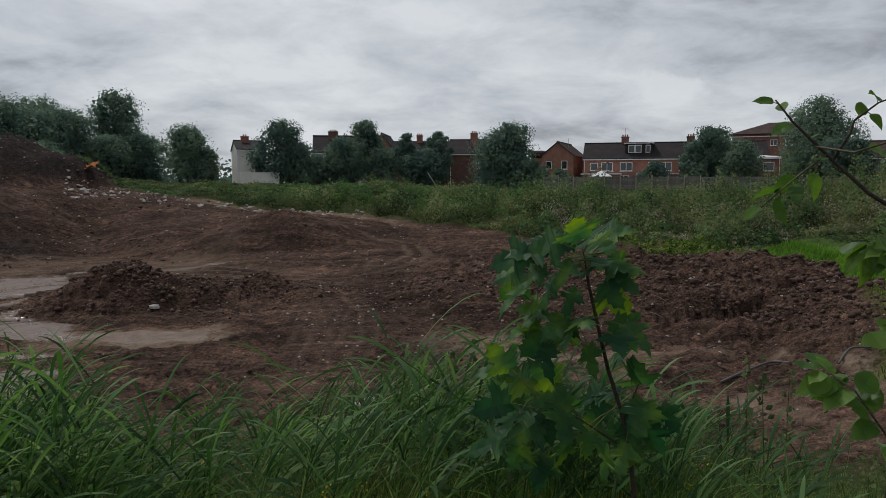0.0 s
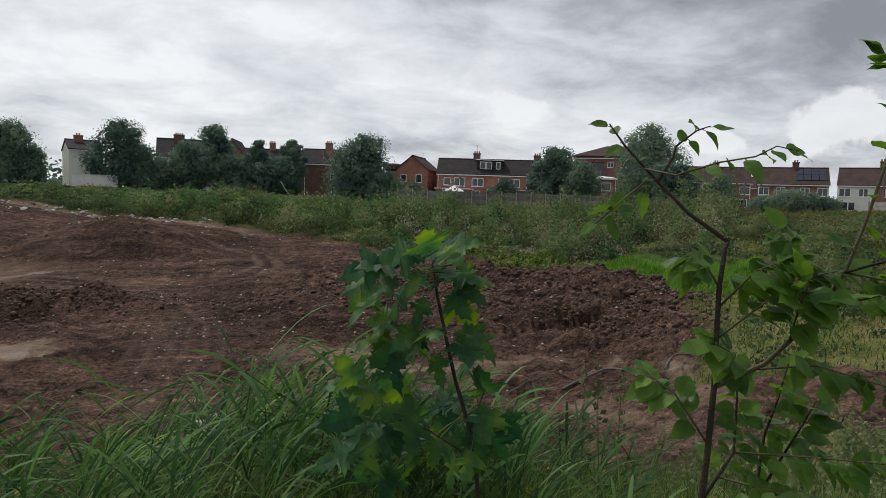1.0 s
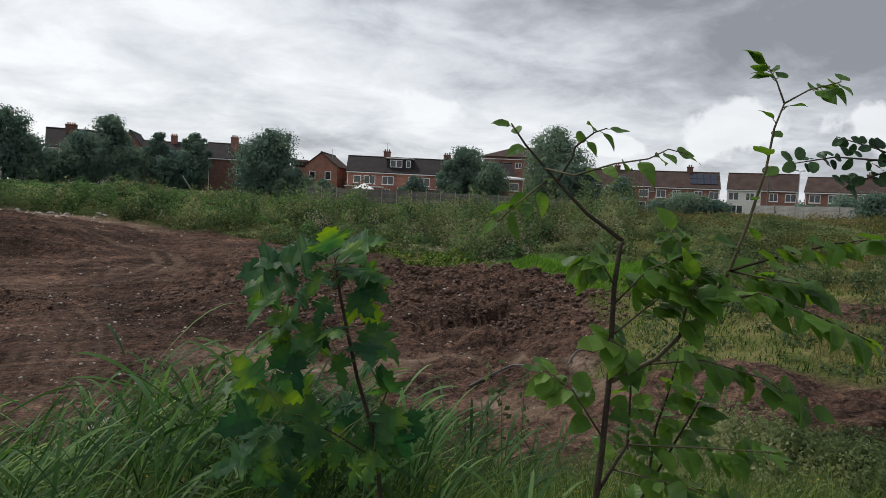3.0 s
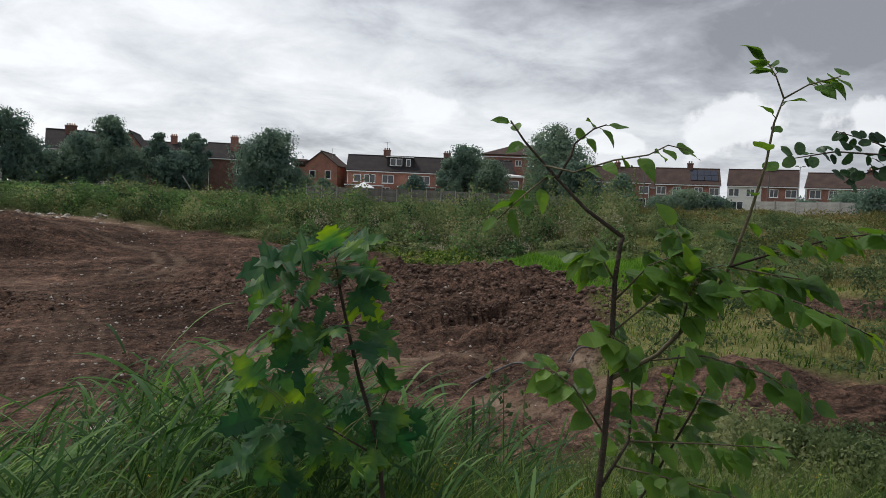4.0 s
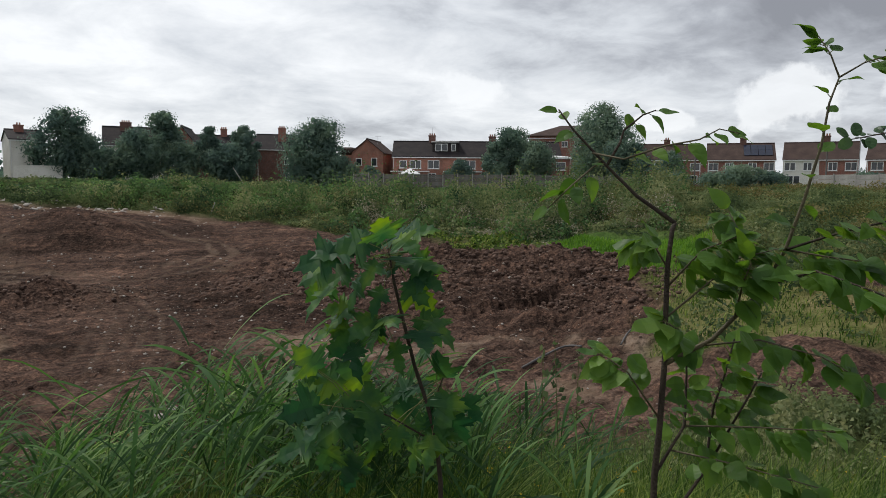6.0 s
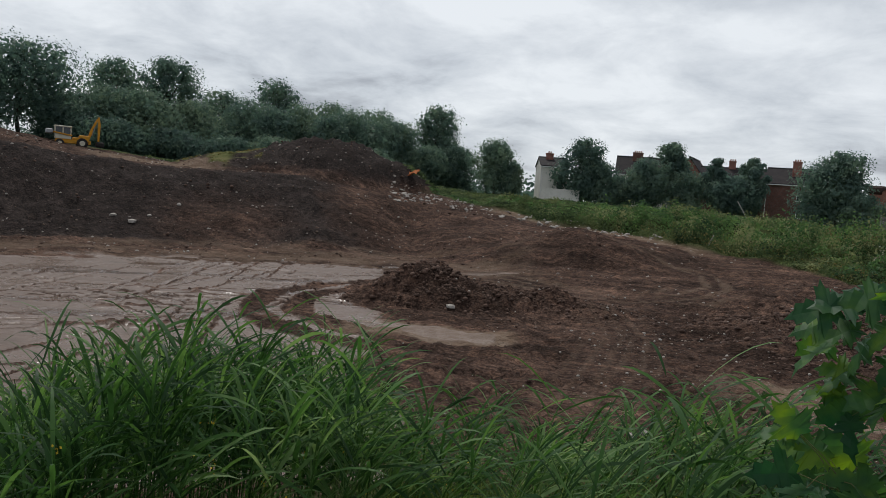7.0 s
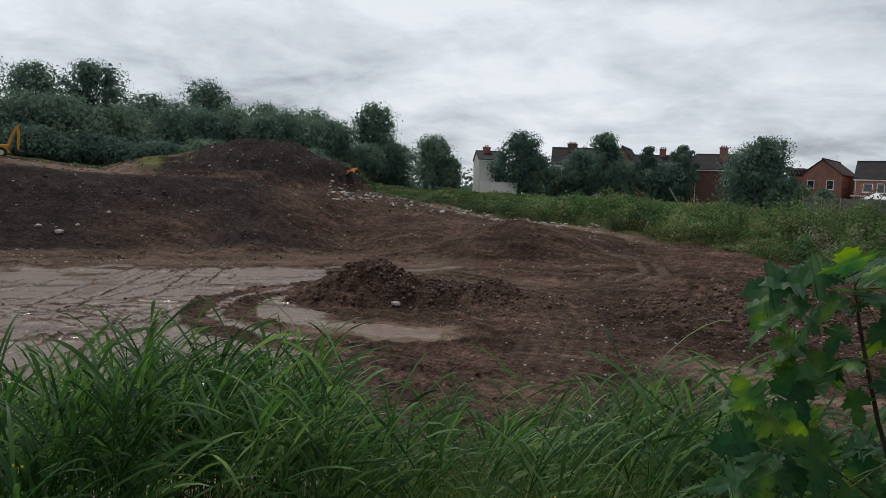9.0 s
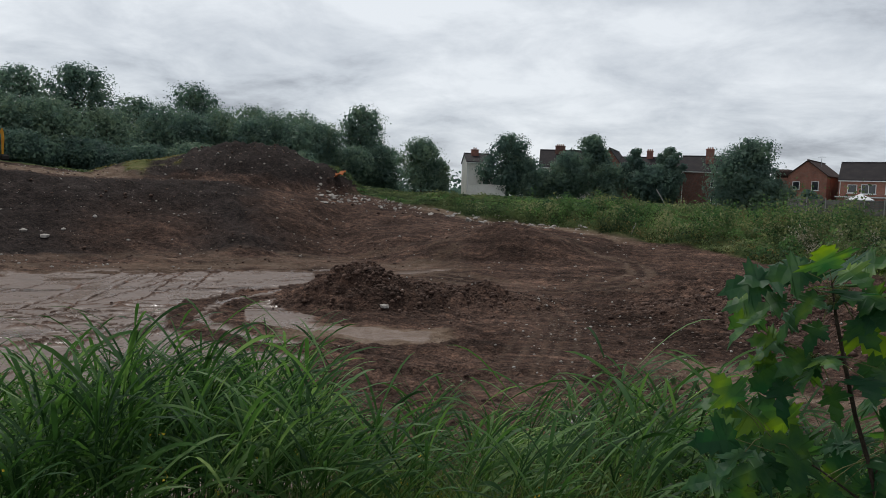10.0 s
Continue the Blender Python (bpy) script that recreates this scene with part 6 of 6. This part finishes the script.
def grow_near():
    rg = np.random.default_rng(91)
    x, y = scatter(42000, -64, 58, 2.3, 6.4, rg)
    tuft = fbm(x, y, 0.9, 3)
    k = tuft > -0.22
    x, y, tuft = x[k], y[k], tuft[k]
    z = land(x, y)[0] - 0.03
    h = stand_height(x, y, z) * np.clip(0.72 + tuft * 0.7, 0.3, 1.0) * rg.uniform(0.45, 1.0, len(x)) ** 1.0
    az = np.degrees(np.arctan2(x, y))
    side = az < -27
    blades("tall_grass", x[~side], y[~side], h[~side], 0.009, LEAF_GRASS, "tall wild grass on the near bank", rg, lean=(0.2, -0.05), seg=5, bend=0.95, z=z[~side])
    blades("rank_grass", x[side], y[side], h[side] * 0.5, 0.007, LEAF_REED, "dark rank grass among the reeds", rg, lean=(0.16, -0.03), seg=5, bend=0.65, z=z[side])
    # reeds: a cane with long leaves that stream in the wind
    n = 1900
    x, y = scatter(n, -64, 30, 2.6, 5.8, rg)
    az = np.degrees(np.arctan2(x, y))
    keep = rg.random(n) < np.interp(az, (-62, -29, -26, -18, -13, 12, 18, 30), (1.0, 1.0, 0.3, 0.15, 0.55, 0.55, 0.2, 0.1))
    x, y = x[keep], y[keep]
    z = land(x, y)[0] - 0.03
    h = stand_height(x, y, z) * rg.uniform(0.72, 1.1, len(x))
    V, F, off = [], [], 0
    seg = 5
    for i in range(len(x)):
        lx, ly = rg.normal(0.10, 0.07), rg.normal(0, 0.07)
        cane = lambda t: np.array([x[i] + lx * h[i] * t * t, y[i] + ly * h[i] * t * t, z[i] + h[i] * t])
        a = rg.uniform(0, 6.28)
        for s in (0, 1):
            o = np.array([math.cos(a + s * 1.57), math.sin(a + s * 1.57), 0]) * 0.0026
            P = [cane(t) for t in (0, 0.3, 0.6, 0.84)]
            vv = np.array([q for p in P for q in (p - o, p + o)])
            V.append(vv)
            F += [(off + 2 * j, off + 2 * j + 1, off + 2 * j + 3, off + 2 * j + 2) for j in range(3)]
            off += len(vv)
        for j in range(int(rg.integers(8, 13))):
            t0 = 0.28 + 0.7 * (j + rg.random()) / 12
            p0 = cane(min(t0, 0.96))
            L = rg.uniform(0.28, 0.56) * (1.1 - 0.4 * t0)
            a = rg.normal(0.1, 0.6) + (math.pi if rg.random() < 0.3 else 0)
            d = np.array([math.cos(a), math.sin(a) * 0.9, 0])
            rise = rg.uniform(0.55, 1.5)
            w = rg.uniform(0.0055, 0.0105)
            if j < 4:
                p0, rise, L = cane(0.70 + 0.035 * j), rg.uniform(1.3, 2.4), rg.uniform(0.16, 0.26)
            sd = np.cross(d, [0, 0, 1.0]) + np.array([0, 0, rg.normal() * 0.5])
            sd /= np.linalg.norm(sd)
            vv = []
            for q in range(seg + 1):
                t = q / seg
                c = p0 + d * L * (t * (1 - 0.15 * t)) + np.array([0, 0, L * (rise * t - (rise * 0.42 + 0.14) * t * t)])
                ww = w * (math.sin(math.pi * (0.12 + 0.88 * t)) ** 0.8)
                vv += [c - sd * ww, c + sd * ww]
            V.append(np.array(vv))
            F += [(off + 2 * q, off + 2 * q + 1, off + 2 * q + 3, off + 2 * q + 2) for q in range(seg)]
            off += len(vv)
    tagged(new("reeds", raw_mesh("reeds", np.concatenate(V), np.array(F), LEAF_REED, True)), "dense green reeds bending in the wind on the bank", "reeds", kind="stuff")
    # broad-leaved weeds low among the grass
    x, y = scatter(1500, -62, 58, 1.9, 5.5, rg)
    az = np.degrees(np.arctan2(x, y))
    k = rg.random(len(x)) < np.interp(az, (-62, 20, 30, 58), (0.35, 0.4, 1.0, 1.0))
    x, y = x[k], y[k]
    clumps("bank_weeds", x, y, 0.20, 0.46, 40, 0.058, LEAF_GRASS, "small-leaved green weeds low on the near bank", rg)
    # yellow flower heads
    x, y = scatter(170, -60, 56, 2.0, 5.0, rg)
    z = land(x, y)[0]
    hh = stand_height(x, y, z) * rg.uniform(0.35, 0.75, len(x))
    c = np.repeat(np.stack([x, y, z + hh], 1), 6, 0) + rg.normal(size=(len(x) * 6, 3)) * 0.012
    v, f = leaf_cloud(c, np.full(len(c), 0.012), up=1.0, rg=rg)
    tagged(new("yellow_flowers", raw_mesh("yellow_flowers", v, f, PETAL)), "tiny yellow ragwort flowers in the grass", "flowers", kind="stuff")


PETAL = material("yellow_petal", [(0.5, 0.34, 0.02), (0.65, 0.48, 0.04)], 20.0, 0.7, 0.0)
grow_near()


def weed_stalks():
    """Slim upright weeds with narrow leaves and seed heads."""
    rg = np.random.default_rng(33)
    for az, r, top in ((25.0, 4.4, -12.2), (23.8, 4.3, -13.0), (26.3, 4.5, -13.3), (3.5, 4.0, -12.4), (-3.5, 4.1, -12.6), (1.0, 4.3, -13.2)):
        x, y = polar(az, r)
        z = ground_z(x, y)
        h = r * math.tan(radians(top)) - z
        ob = thing("weed", Matrix.Translation((x, y, z)), "slim upright green weed with narrow leaves", "weed", "weed stalks")
        stem = [Vector((0, 0, -0.03)), Vector((rg.normal() * 0.02, 0, h * 0.5)), Vector((rg.normal() * 0.05, rg.normal() * 0.03, h))]
        part("stem", tube(bmesh.new(), stem, [0.005, 0.004, 0.002], 5), STEM_GREEN, ob)
        n = 46
        t = rg.uniform(0.25, 1.0, n)
        c = np.stack([np.interp(t, (0, 0.5, 1), [p[k] for p in stem]) for k in range(3)], 1)
        a = rg.uniform(0, 6.28, n)
        sp = 0.10 * (1.15 - t)
        c = c + np.stack([np.cos(a) * sp, np.sin(a) * sp, 0.05 + 0 * a], 1)
        v, f = leaf_cloud(c, rg.uniform(0.03, 0.06, n), up=1.2, rg=rg)
        lf = new("leaves", raw_mesh("leaves", v, f, LEAF_BRAMBLE))
        lf.parent = ob


weed_stalks()

# ---------------------------------------------------------------- the two saplings


def outline_leaf(name, half, mat, fold=0.16, droop=0.25, wave=0.03):
    """A leaf blade of length 1 along +y, folded at its midrib: half is one side's outline."""
    bm = bmesh.new()
    sh = lambda x, y: (x, y, fold * abs(x) - droop * (y * y) - 0.12 * x * x + wave * math.sin(9 * y + 5 * x))
    n = 7
    mid = [bm.verts.new(sh(0, i / (n - 1) * half[-1][1])) for i in range(n)]
    ymax = half[-1][1]
    for s in (-1, 1):
        rim = [bm.verts.new(sh(s * px, py)) for px, py in half[1:-1]]
        chain = [mid[0]] + rim + [mid[-1]]
        for a, b in zip(chain, chain[1:]):
            ym = (a.co.y + b.co.y) / 2
            m = mid[max(1, min(n - 2, round(ym / ymax * (n - 1))))]
            vs = [a, b, m] if s > 0 else [b, a, m]
            if len(set(vs)) == 3:
                bm.faces.new(vs)
        ids = [max(1, min(n - 2, round(((a.co.y + b.co.y) / 2) / ymax * (n - 1)))) for a, b in zip(chain, chain[1:])]
        for (b, i0, i1) in zip(chain[1:-1], ids, ids[1:]):
            for q in range(min(i0, i1), max(i0, i1)):
                vs = [b, mid[q + 1], mid[q]]
                try:
                    bm.faces.new(vs)
                except ValueError:
                    pass
    me = bpy.data.meshes.new(name)
    bmesh.ops.recalc_face_normals(bm, faces=bm.faces)
    bm.to_mesh(me)
    bm.free()
    me.materials.append(mat)
    return me


MAPLE_HALF = [(0, 0), (0.08, -0.06), (0.30, -0.13), (0.23, 0.0), (0.38, 0.05), (0.32, 0.14), (0.50, 0.15), (0.50, 0.22), (0.74, 0.32), (0.55, 0.37), (0.58, 0.46), (0.42, 0.41), (0.21, 0.43), (0.32, 0.62), (0.22, 0.66), (0.27, 0.84), (0.14, 0.84), (0, 1.1)]
OVATE_HALF = [(0, 0), (0.10, 0.04), (0.26, 0.14), (0.33, 0.30), (0.34, 0.47), (0.28, 0.66), (0.17, 0.83), (0.06, 0.95), (0, 1.04)]


def frame_for(p, along, normal):
    """A pose at p with +y along and +z near normal."""
    y = Vector(along).normalized()
    x = y.cross(Vector(normal)).normalized()
    z = x.cross(y)
    return Matrix.Translation(p) @ Matrix((x, y, z)).transposed().to_4x4()


def maple():
    rg = np.random.default_rng(12)
    az, dist = 13.0, 2.36
    bx, by = polar(15.7, dist)
    foot = Vector((bx, by, ground_z(bx, by)))
    ob = thing("maple_sapling", Matrix.Translation(foot), "young maple sapling with broad lobed green leaves", "sapling", "saplings on the near bank")
    right = Vector((math.cos(radians(az)), -math.sin(radians(az)), 0))
    away = Vector((math.sin(radians(az)), math.cos(radians(az)), 0))
    head = Vector((*polar(11.7, dist), -0.323)) - foot
    # u to the side of the head of the stem, v below it, in thousandths of a metre
    at = lambda u, v, d=0.0: head + right * (u * 0.00105) + Vector((0, 0, -v * 0.00099)) + away * d
    stem_u = lambda v: float(np.interp(v, (-120, 0, 135, 285, 415, 535, 700), (-20, 0, 30, 65, 105, 135, 152)))
    line = [at(stem_u(v), v) for v in (-120, -50, 0, 135, 285, 415, 535, 700)] + [Vector((0, 0, -0.04))]
    part("stem", tube(bmesh.new(), line[::-1], [0.0095, 0.0082, 0.0075, 0.007, 0.0065, 0.006, 0.0052, 0.0036, 0.002], 7), STEM, ob, "dark reddish-brown slim stem", True)
    shapes = [outline_leaf("leaf", MAPLE_HALF, LEAF_MAPLE, f, d) for f, d in ((0.10, 0.22), (0.2, 0.32), (0.02, 0.12), (0.15, 0.42), (-0.12, 0.2))]
    # side shoots: where they leave the stem, where they end, and the leaves round their ends
    crown = [(-40, -190), (85, -180), (-130, -130), (-240, -90), (-260, -25), (30, -95), (-230, 35), (-130, 35), (-55, 45), (100, -75), (110, -15), (-75, -45), (0, -65), (-180, -30), (-90, -155), (70, 25), (40, -150), (-190, -110)]
    middle = [(-180, 115), (-90, 135), (-60, 155), (-170, 215), (-130, 255), (-10, 95), (90, 155), (150, 155), (10, 240), (-210, 160)]
    low = [(-290, 295), (-220, 325), (-270, 375), (-240, 455), (-140, 325), (-100, 395), (-190, 495), (-260, 565), (-220, 605), (-140, 645), (-310, 555), (-120, 485), (-60, 450), (-300, 440)]
    right_low = [(130, 275), (160, 305), (50, 325), (60, 375), (160, 425), (250, 435), (210, 515), (140, 475), (30, 455), (10, 525), (60, 645), (-60, 560), (110, 560)]
    shoots = [(crown, 20, -40, -60, 128), (middle, 120, -60, 130, 112), (low, 560, -170, 400, 128), (right_low, 470, 160, 330, 116)]
    count = 0
    for leaves, v0, u1, v1, size in shoots:
        tip = at(u1, v1, 0.02)
        root = at(stem_u(v0), v0)
        if leaves is not crown:
            part("side_shoot", tube(bmesh.new(), [root, root.lerp(tip, 0.5) + Vector((0, 0, 0.015)), tip], [0.004, 0.0032, 0.002], 6), STEM, ob, "", True)
        second = [(u * rg.uniform(0.75, 1.0) + rg.normal() * 30, v + rg.normal() * 35) for u, v in leaves[::3]]
        for i, (u, v) in enumerate(leaves + second):
            behind = i >= len(leaves)
            p = at(u, v, rg.normal(0.07 if behind else -0.02, 0.05))
            t = rg.uniform(0.45, 1.0)
            q = root.lerp(tip, t) if leaves is not crown else at(stem_u(v0 - 130 * t), v0 - 130 * t)
            out = p - q
            along = out.normalized() * 0.85 + right * rg.normal(-0.12, 0.25) + Vector((0, 0, rg.normal(-0.28, 0.2))) - away * rg.uniform(0.0, 0.35)
            normal = Vector((0, 0, 1)) * rg.uniform(0.35, 0.9) - away * rg.uniform(0.25, 1.0) + right * rg.normal(-0.1, 0.45)
            s = size * 0.00102 * rg.uniform(0.72, 1.08)
            base = p - along.normalized() * s * 0.45
            piece("leaf", shapes[count % 5], ob, frame_for(base, along, normal) @ Matrix.Diagonal((s * rg.uniform(0.85, 1.1), s, s, 1)))
            part("leaf_stalk", tube(bmesh.new(), [q, q.lerp(base, 0.5) + Vector((0, 0, 0.012)), base], [0.0022, 0.0016, 0.0013], 4), STEM_GREEN, ob)
            count += 1


maple()


def sapling():
    rg = np.random.default_rng(5)
    base = Vector((1.03, 1.60, 0))
    base.z = ground_z(base.x, base.y)
    ob = thing("sapling", Matrix.Translation(base), "young broadleaf sapling with forked dark stems and oval leaves", "sapling", "saplings on the near bank")
    L = lambda *p: [Vector(q) - base for q in p]
    fork = (1.05, 1.588, -0.452)
    node = (1.064, 1.585, -0.085)
    twigs = [
        ("stem", [(1.03, 1.60, base.z - 0.04), (1.036, 1.594, -0.75), (1.042, 1.589, -0.634), fork, (1.047, 1.586, -0.331), (1.047, 1.586, -0.197), (1.056, 1.584, -0.10), node], 0.0095, 0.0055, 0),
        ("branch", [node, (1.003, 1.672, -0.018), (0.934, 1.712, 0.061), (0.855, 1.753, 0.156), (0.818, 1.770, 0.211)], 0.006, 0.002, 5),
        ("branch", [(0.934, 1.712, 0.061), (0.973, 1.713, 0.125), (0.98, 1.709, 0.156), (1.021, 1.685, 0.195), (1.049, 1.668, 0.207)], 0.004, 0.0015, 5),
        ("branch", [(0.900, 1.728, 0.095), (0.947, 1.647, 0.077), (1.031, 1.596, 0.11), (1.10, 1.549, 0.125), (1.137, 1.522, 0.15), (1.175, 1.493, 0.138)], 0.003, 0.0013, 8),
        ("branch", [(0.920, 1.718, 0.075), (0.834, 1.707, 0.011), (0.776, 1.734, -0.053)], 0.003, 0.0013, 7),
        ("branch", [fork, (1.169, 1.561, -0.388), (1.259, 1.489, -0.248), (1.294, 1.459, -0.146), (1.321, 1.434, -0.017), (1.343, 1.414, 0.111), (1.351, 1.406, 0.208), (1.372, 1.402, 0.269)], 0.0068, 0.002, 12),
        ("branch", [(1.372, 1.402, 0.269), (1.374, 1.434, 0.327), (1.363, 1.464, 0.376)], 0.0025, 0.0012, 9),
        ("branch", [(1.372, 1.402, 0.269), (1.425, 1.384, 0.303), (1.482, 1.343, 0.323)], 0.0025, 0.0012, 9),
        ("branch", [(1.294, 1.459, -0.146), (1.33, 1.33, -0.095), (1.36, 1.21, -0.058), (1.41, 1.12, -0.038)], 0.0035, 0.0014, 9),
        ("branch", [(1.265, 1.484, -0.238), (1.25, 1.31, -0.18), (1.29, 1.19, -0.21), (1.359, 1.103, -0.256)], 0.0035, 0.0014, 10),
        ("branch", [(1.036, 1.594, -0.75), (1.15, 1.637, -0.642), (1.15, 1.636, -0.499), (1.145, 1.64, -0.406)], 0.005, 0.002, 10),
        ("branch", [(1.04, 1.60, -0.95), (1.255, 1.684, -0.799), (1.267, 1.675, -0.613), (1.288, 1.658, -0.511), (1.304, 1.646, -0.411)], 0.0055, 0.002, 12),
        ("branch", [(1.255, 1.684, -0.80), (1.338, 1.618, -0.566), (1.36, 1.60, -0.498)], 0.004, 0.002, 9),
        ("branch", [(1.15, 1.575, -0.405), (1.20, 1.42, -0.36), (1.28, 1.31, -0.38), (1.34, 1.22, -0.43)], 0.003, 0.0013, 9),
        ("branch", [(1.042, 1.589, -0.60), (0.95, 1.60, -0.47), (0.88, 1.62, -0.42)], 0.003, 0.0013, 8),
        ("branch", [(1.048, 1.587, -0.33), (1.13, 1.54, -0.24), (1.19, 1.50, -0.17), (1.25, 1.43, -0.14)], 0.003, 0.0013, 9),
        ("branch", [(1.15, 1.637, -0.642), (1.30, 1.52, -0.62), (1.42, 1.40, -0.60)], 0.003, 0.0013, 9),
        ("branch", [(1.10, 1.62, -0.70), (1.20, 1.50, -0.70), (1.34, 1.36, -0.72)], 0.003, 0.0013, 9),
    ]
    twigs += [("branch", q, 0.003, 0.0013, 8) for q in (
        [(1.047, 1.586, -0.25), (1.10, 1.52, -0.15), (1.16, 1.46, -0.11)], [(1.047, 1.586, -0.20), (1.0, 1.60, -0.12), (0.97, 1.62, -0.15)],
        [(1.21, 1.53, -0.33), (1.17, 1.45, -0.22), (1.15, 1.40, -0.17)], [(1.259, 1.489, -0.248), (1.20, 1.50, -0.12), (1.17, 1.52, -0.05)],
        [(1.294, 1.459, -0.146), (1.37, 1.40, -0.16), (1.45, 1.33, -0.17)], [(1.145, 1.64, -0.45), (1.08, 1.58, -0.36), (1.02, 1.56, -0.33)])]
    leaves = [outline_leaf("leaf", OVATE_HALF, LEAF_SAPLING, f, d) for f, d in ((0.12, 0.2), (0.25, 0.35), (0.04, 0.1), (0.18, 0.5))]
    for ti, (name, pts, r0, r1, n) in enumerate(twigs):
        P = L(*pts)
        k = len(P)
        part(name, tube(bmesh.new(), P, [r0 + (r1 - r0) * i / (k - 1) for i in range(k)], 7), STEM if r0 > 0.003 and pts[0][2] < 0.2 and ti != 5 else STEM_OLIVE, ob, "", True)
        small = ti in (1, 2, 6, 7)
        n = n if small or ti < 8 else int(n * (2.6 if pts[-1][1] < 1.45 else 2.0))
        for j in range(n):
            t = (0.18 if not small else 0.45) + (0.80 if not small else 0.55) * (j + 0.6) / n
            i = min(k - 2, int(t * (k - 1)))
            p = P[i].lerp(P[i + 1], min(1, t * (k - 1) - i))
            d = (P[i + 1] - P[i]).normalized()
            side = d.cross(Vector((0.25, -0.5, 0.85))).normalized() * (1 if j % 2 else -1)
            along = side * (0.9 if j < n - 1 else 0.2) + d * 0.75 + Vector((rg.normal() * 0.25, rg.normal() * 0.25, -0.3 + rg.normal() * 0.25))
            normal = Vector((rg.normal() * 0.45, rg.normal() * 0.4 - 0.55, 0.85))
            s = rg.uniform(0.04, 0.06) if small or (p + base).z > 0.14 else rg.uniform(0.05, 0.086)
            off = along.normalized() * 0.012
            piece("leaf", leaves[int(rg.integers(4))], ob, frame_for(p + off, along, normal) @ Matrix.Diagonal((s * rg.uniform(0.8, 1.15), s, s, 1)))
            part("leaf_stalk", tube(bmesh.new(), [p, p + off * 1.1], [0.0013, 0.001], 4), STEM_GREEN, ob)


sapling()


def overhanging_twig():
    """A twig with dark round leaflets that reaches in from a neighbouring shrub."""
    rg = np.random.default_rng(8)
    root = Vector((1.75, 0.75, 0))
    root.z = ground_z(root.x, root.y)
    ob = thing("shrub", Matrix.Translation(root), "neighbouring shrub with small dark round leaflets on thin twigs", "shrub")
    L = lambda *p: [Vector(q) - root for q in p]
    rods = [([(1.75, 0.75, root.z - 0.04), (1.72, 0.8, -0.8), (1.62, 0.85, -0.1), (1.50, 0.93, 0.05), (1.42, 1.0, 0.09)], 0.009, 0.003, 0),
            ([(1.42, 1.0, 0.09), (1.35, 1.05, 0.112), (1.26, 1.14, 0.121), (1.205, 1.20, 0.106)], 0.0028, 0.001, 24),
            ([(1.38, 1.03, 0.10), (1.32, 1.10, 0.14), (1.28, 1.16, 0.165)], 0.002, 0.001, 12),
            ([(1.36, 1.05, 0.11), (1.33, 1.11, 0.085), (1.30, 1.15, 0.06)], 0.002, 0.001, 12),
            ([(1.46, 0.97, 0.07), (1.43, 1.02, 0.03), (1.39, 1.06, -0.02)], 0.002, 0.001, 12),
            ([(1.50, 0.93, 0.05), (1.42, 1.03, 0.16), (1.37, 1.10, 0.185)], 0.0028, 0.001, 14),
            ([(1.62, 0.85, -0.1), (1.50, 1.05, 0.26), (1.46, 1.10, 0.33)], 0.003, 0.001, 14)]
    leaf = outline_leaf("leaflet", [(0, 0), (0.2, 0.06), (0.34, 0.25), (0.38, 0.5), (0.32, 0.75), (0.16, 0.94), (0, 1.0)], LEAF_SHRUB, 0.15, 0.2)
    for ti, (pts, r0, r1, n) in enumerate(rods):
        P = L(*pts)
        k = len(P)
        part("stem" if ti == 0 else "branch", tube(bmesh.new(), P, [r0 + (r1 - r0) * i / (k - 1) for i in range(k)], 6), STEM, ob, "", True)
        for j in range(n):
            t = 0.25 + 0.75 * (j + 0.5) / n
            i = min(k - 2, int(t * (k - 1)))
            p = P[i].lerp(P[i + 1], min(1, t * (k - 1) - i))
            d = (P[i + 1] - P[i]).normalized()
            side = d.cross(Vector((0.1, -0.8, 0.4))).normalized() * (1 if j % 2 else -1)
            along = side + d * 0.5 + Vector((rg.normal() * 0.6, rg.normal() * 0.5, rg.normal() * 0.6))
            s = rg.uniform(0.018, 0.036)
            piece("leaflet", leaf, ob, frame_for(p + along.normalized() * 0.004, along, Vector((rg.normal() * 0.4, -0.8, 0.5))) @ Matrix.Scale(s, 4))


overhanging_twig()
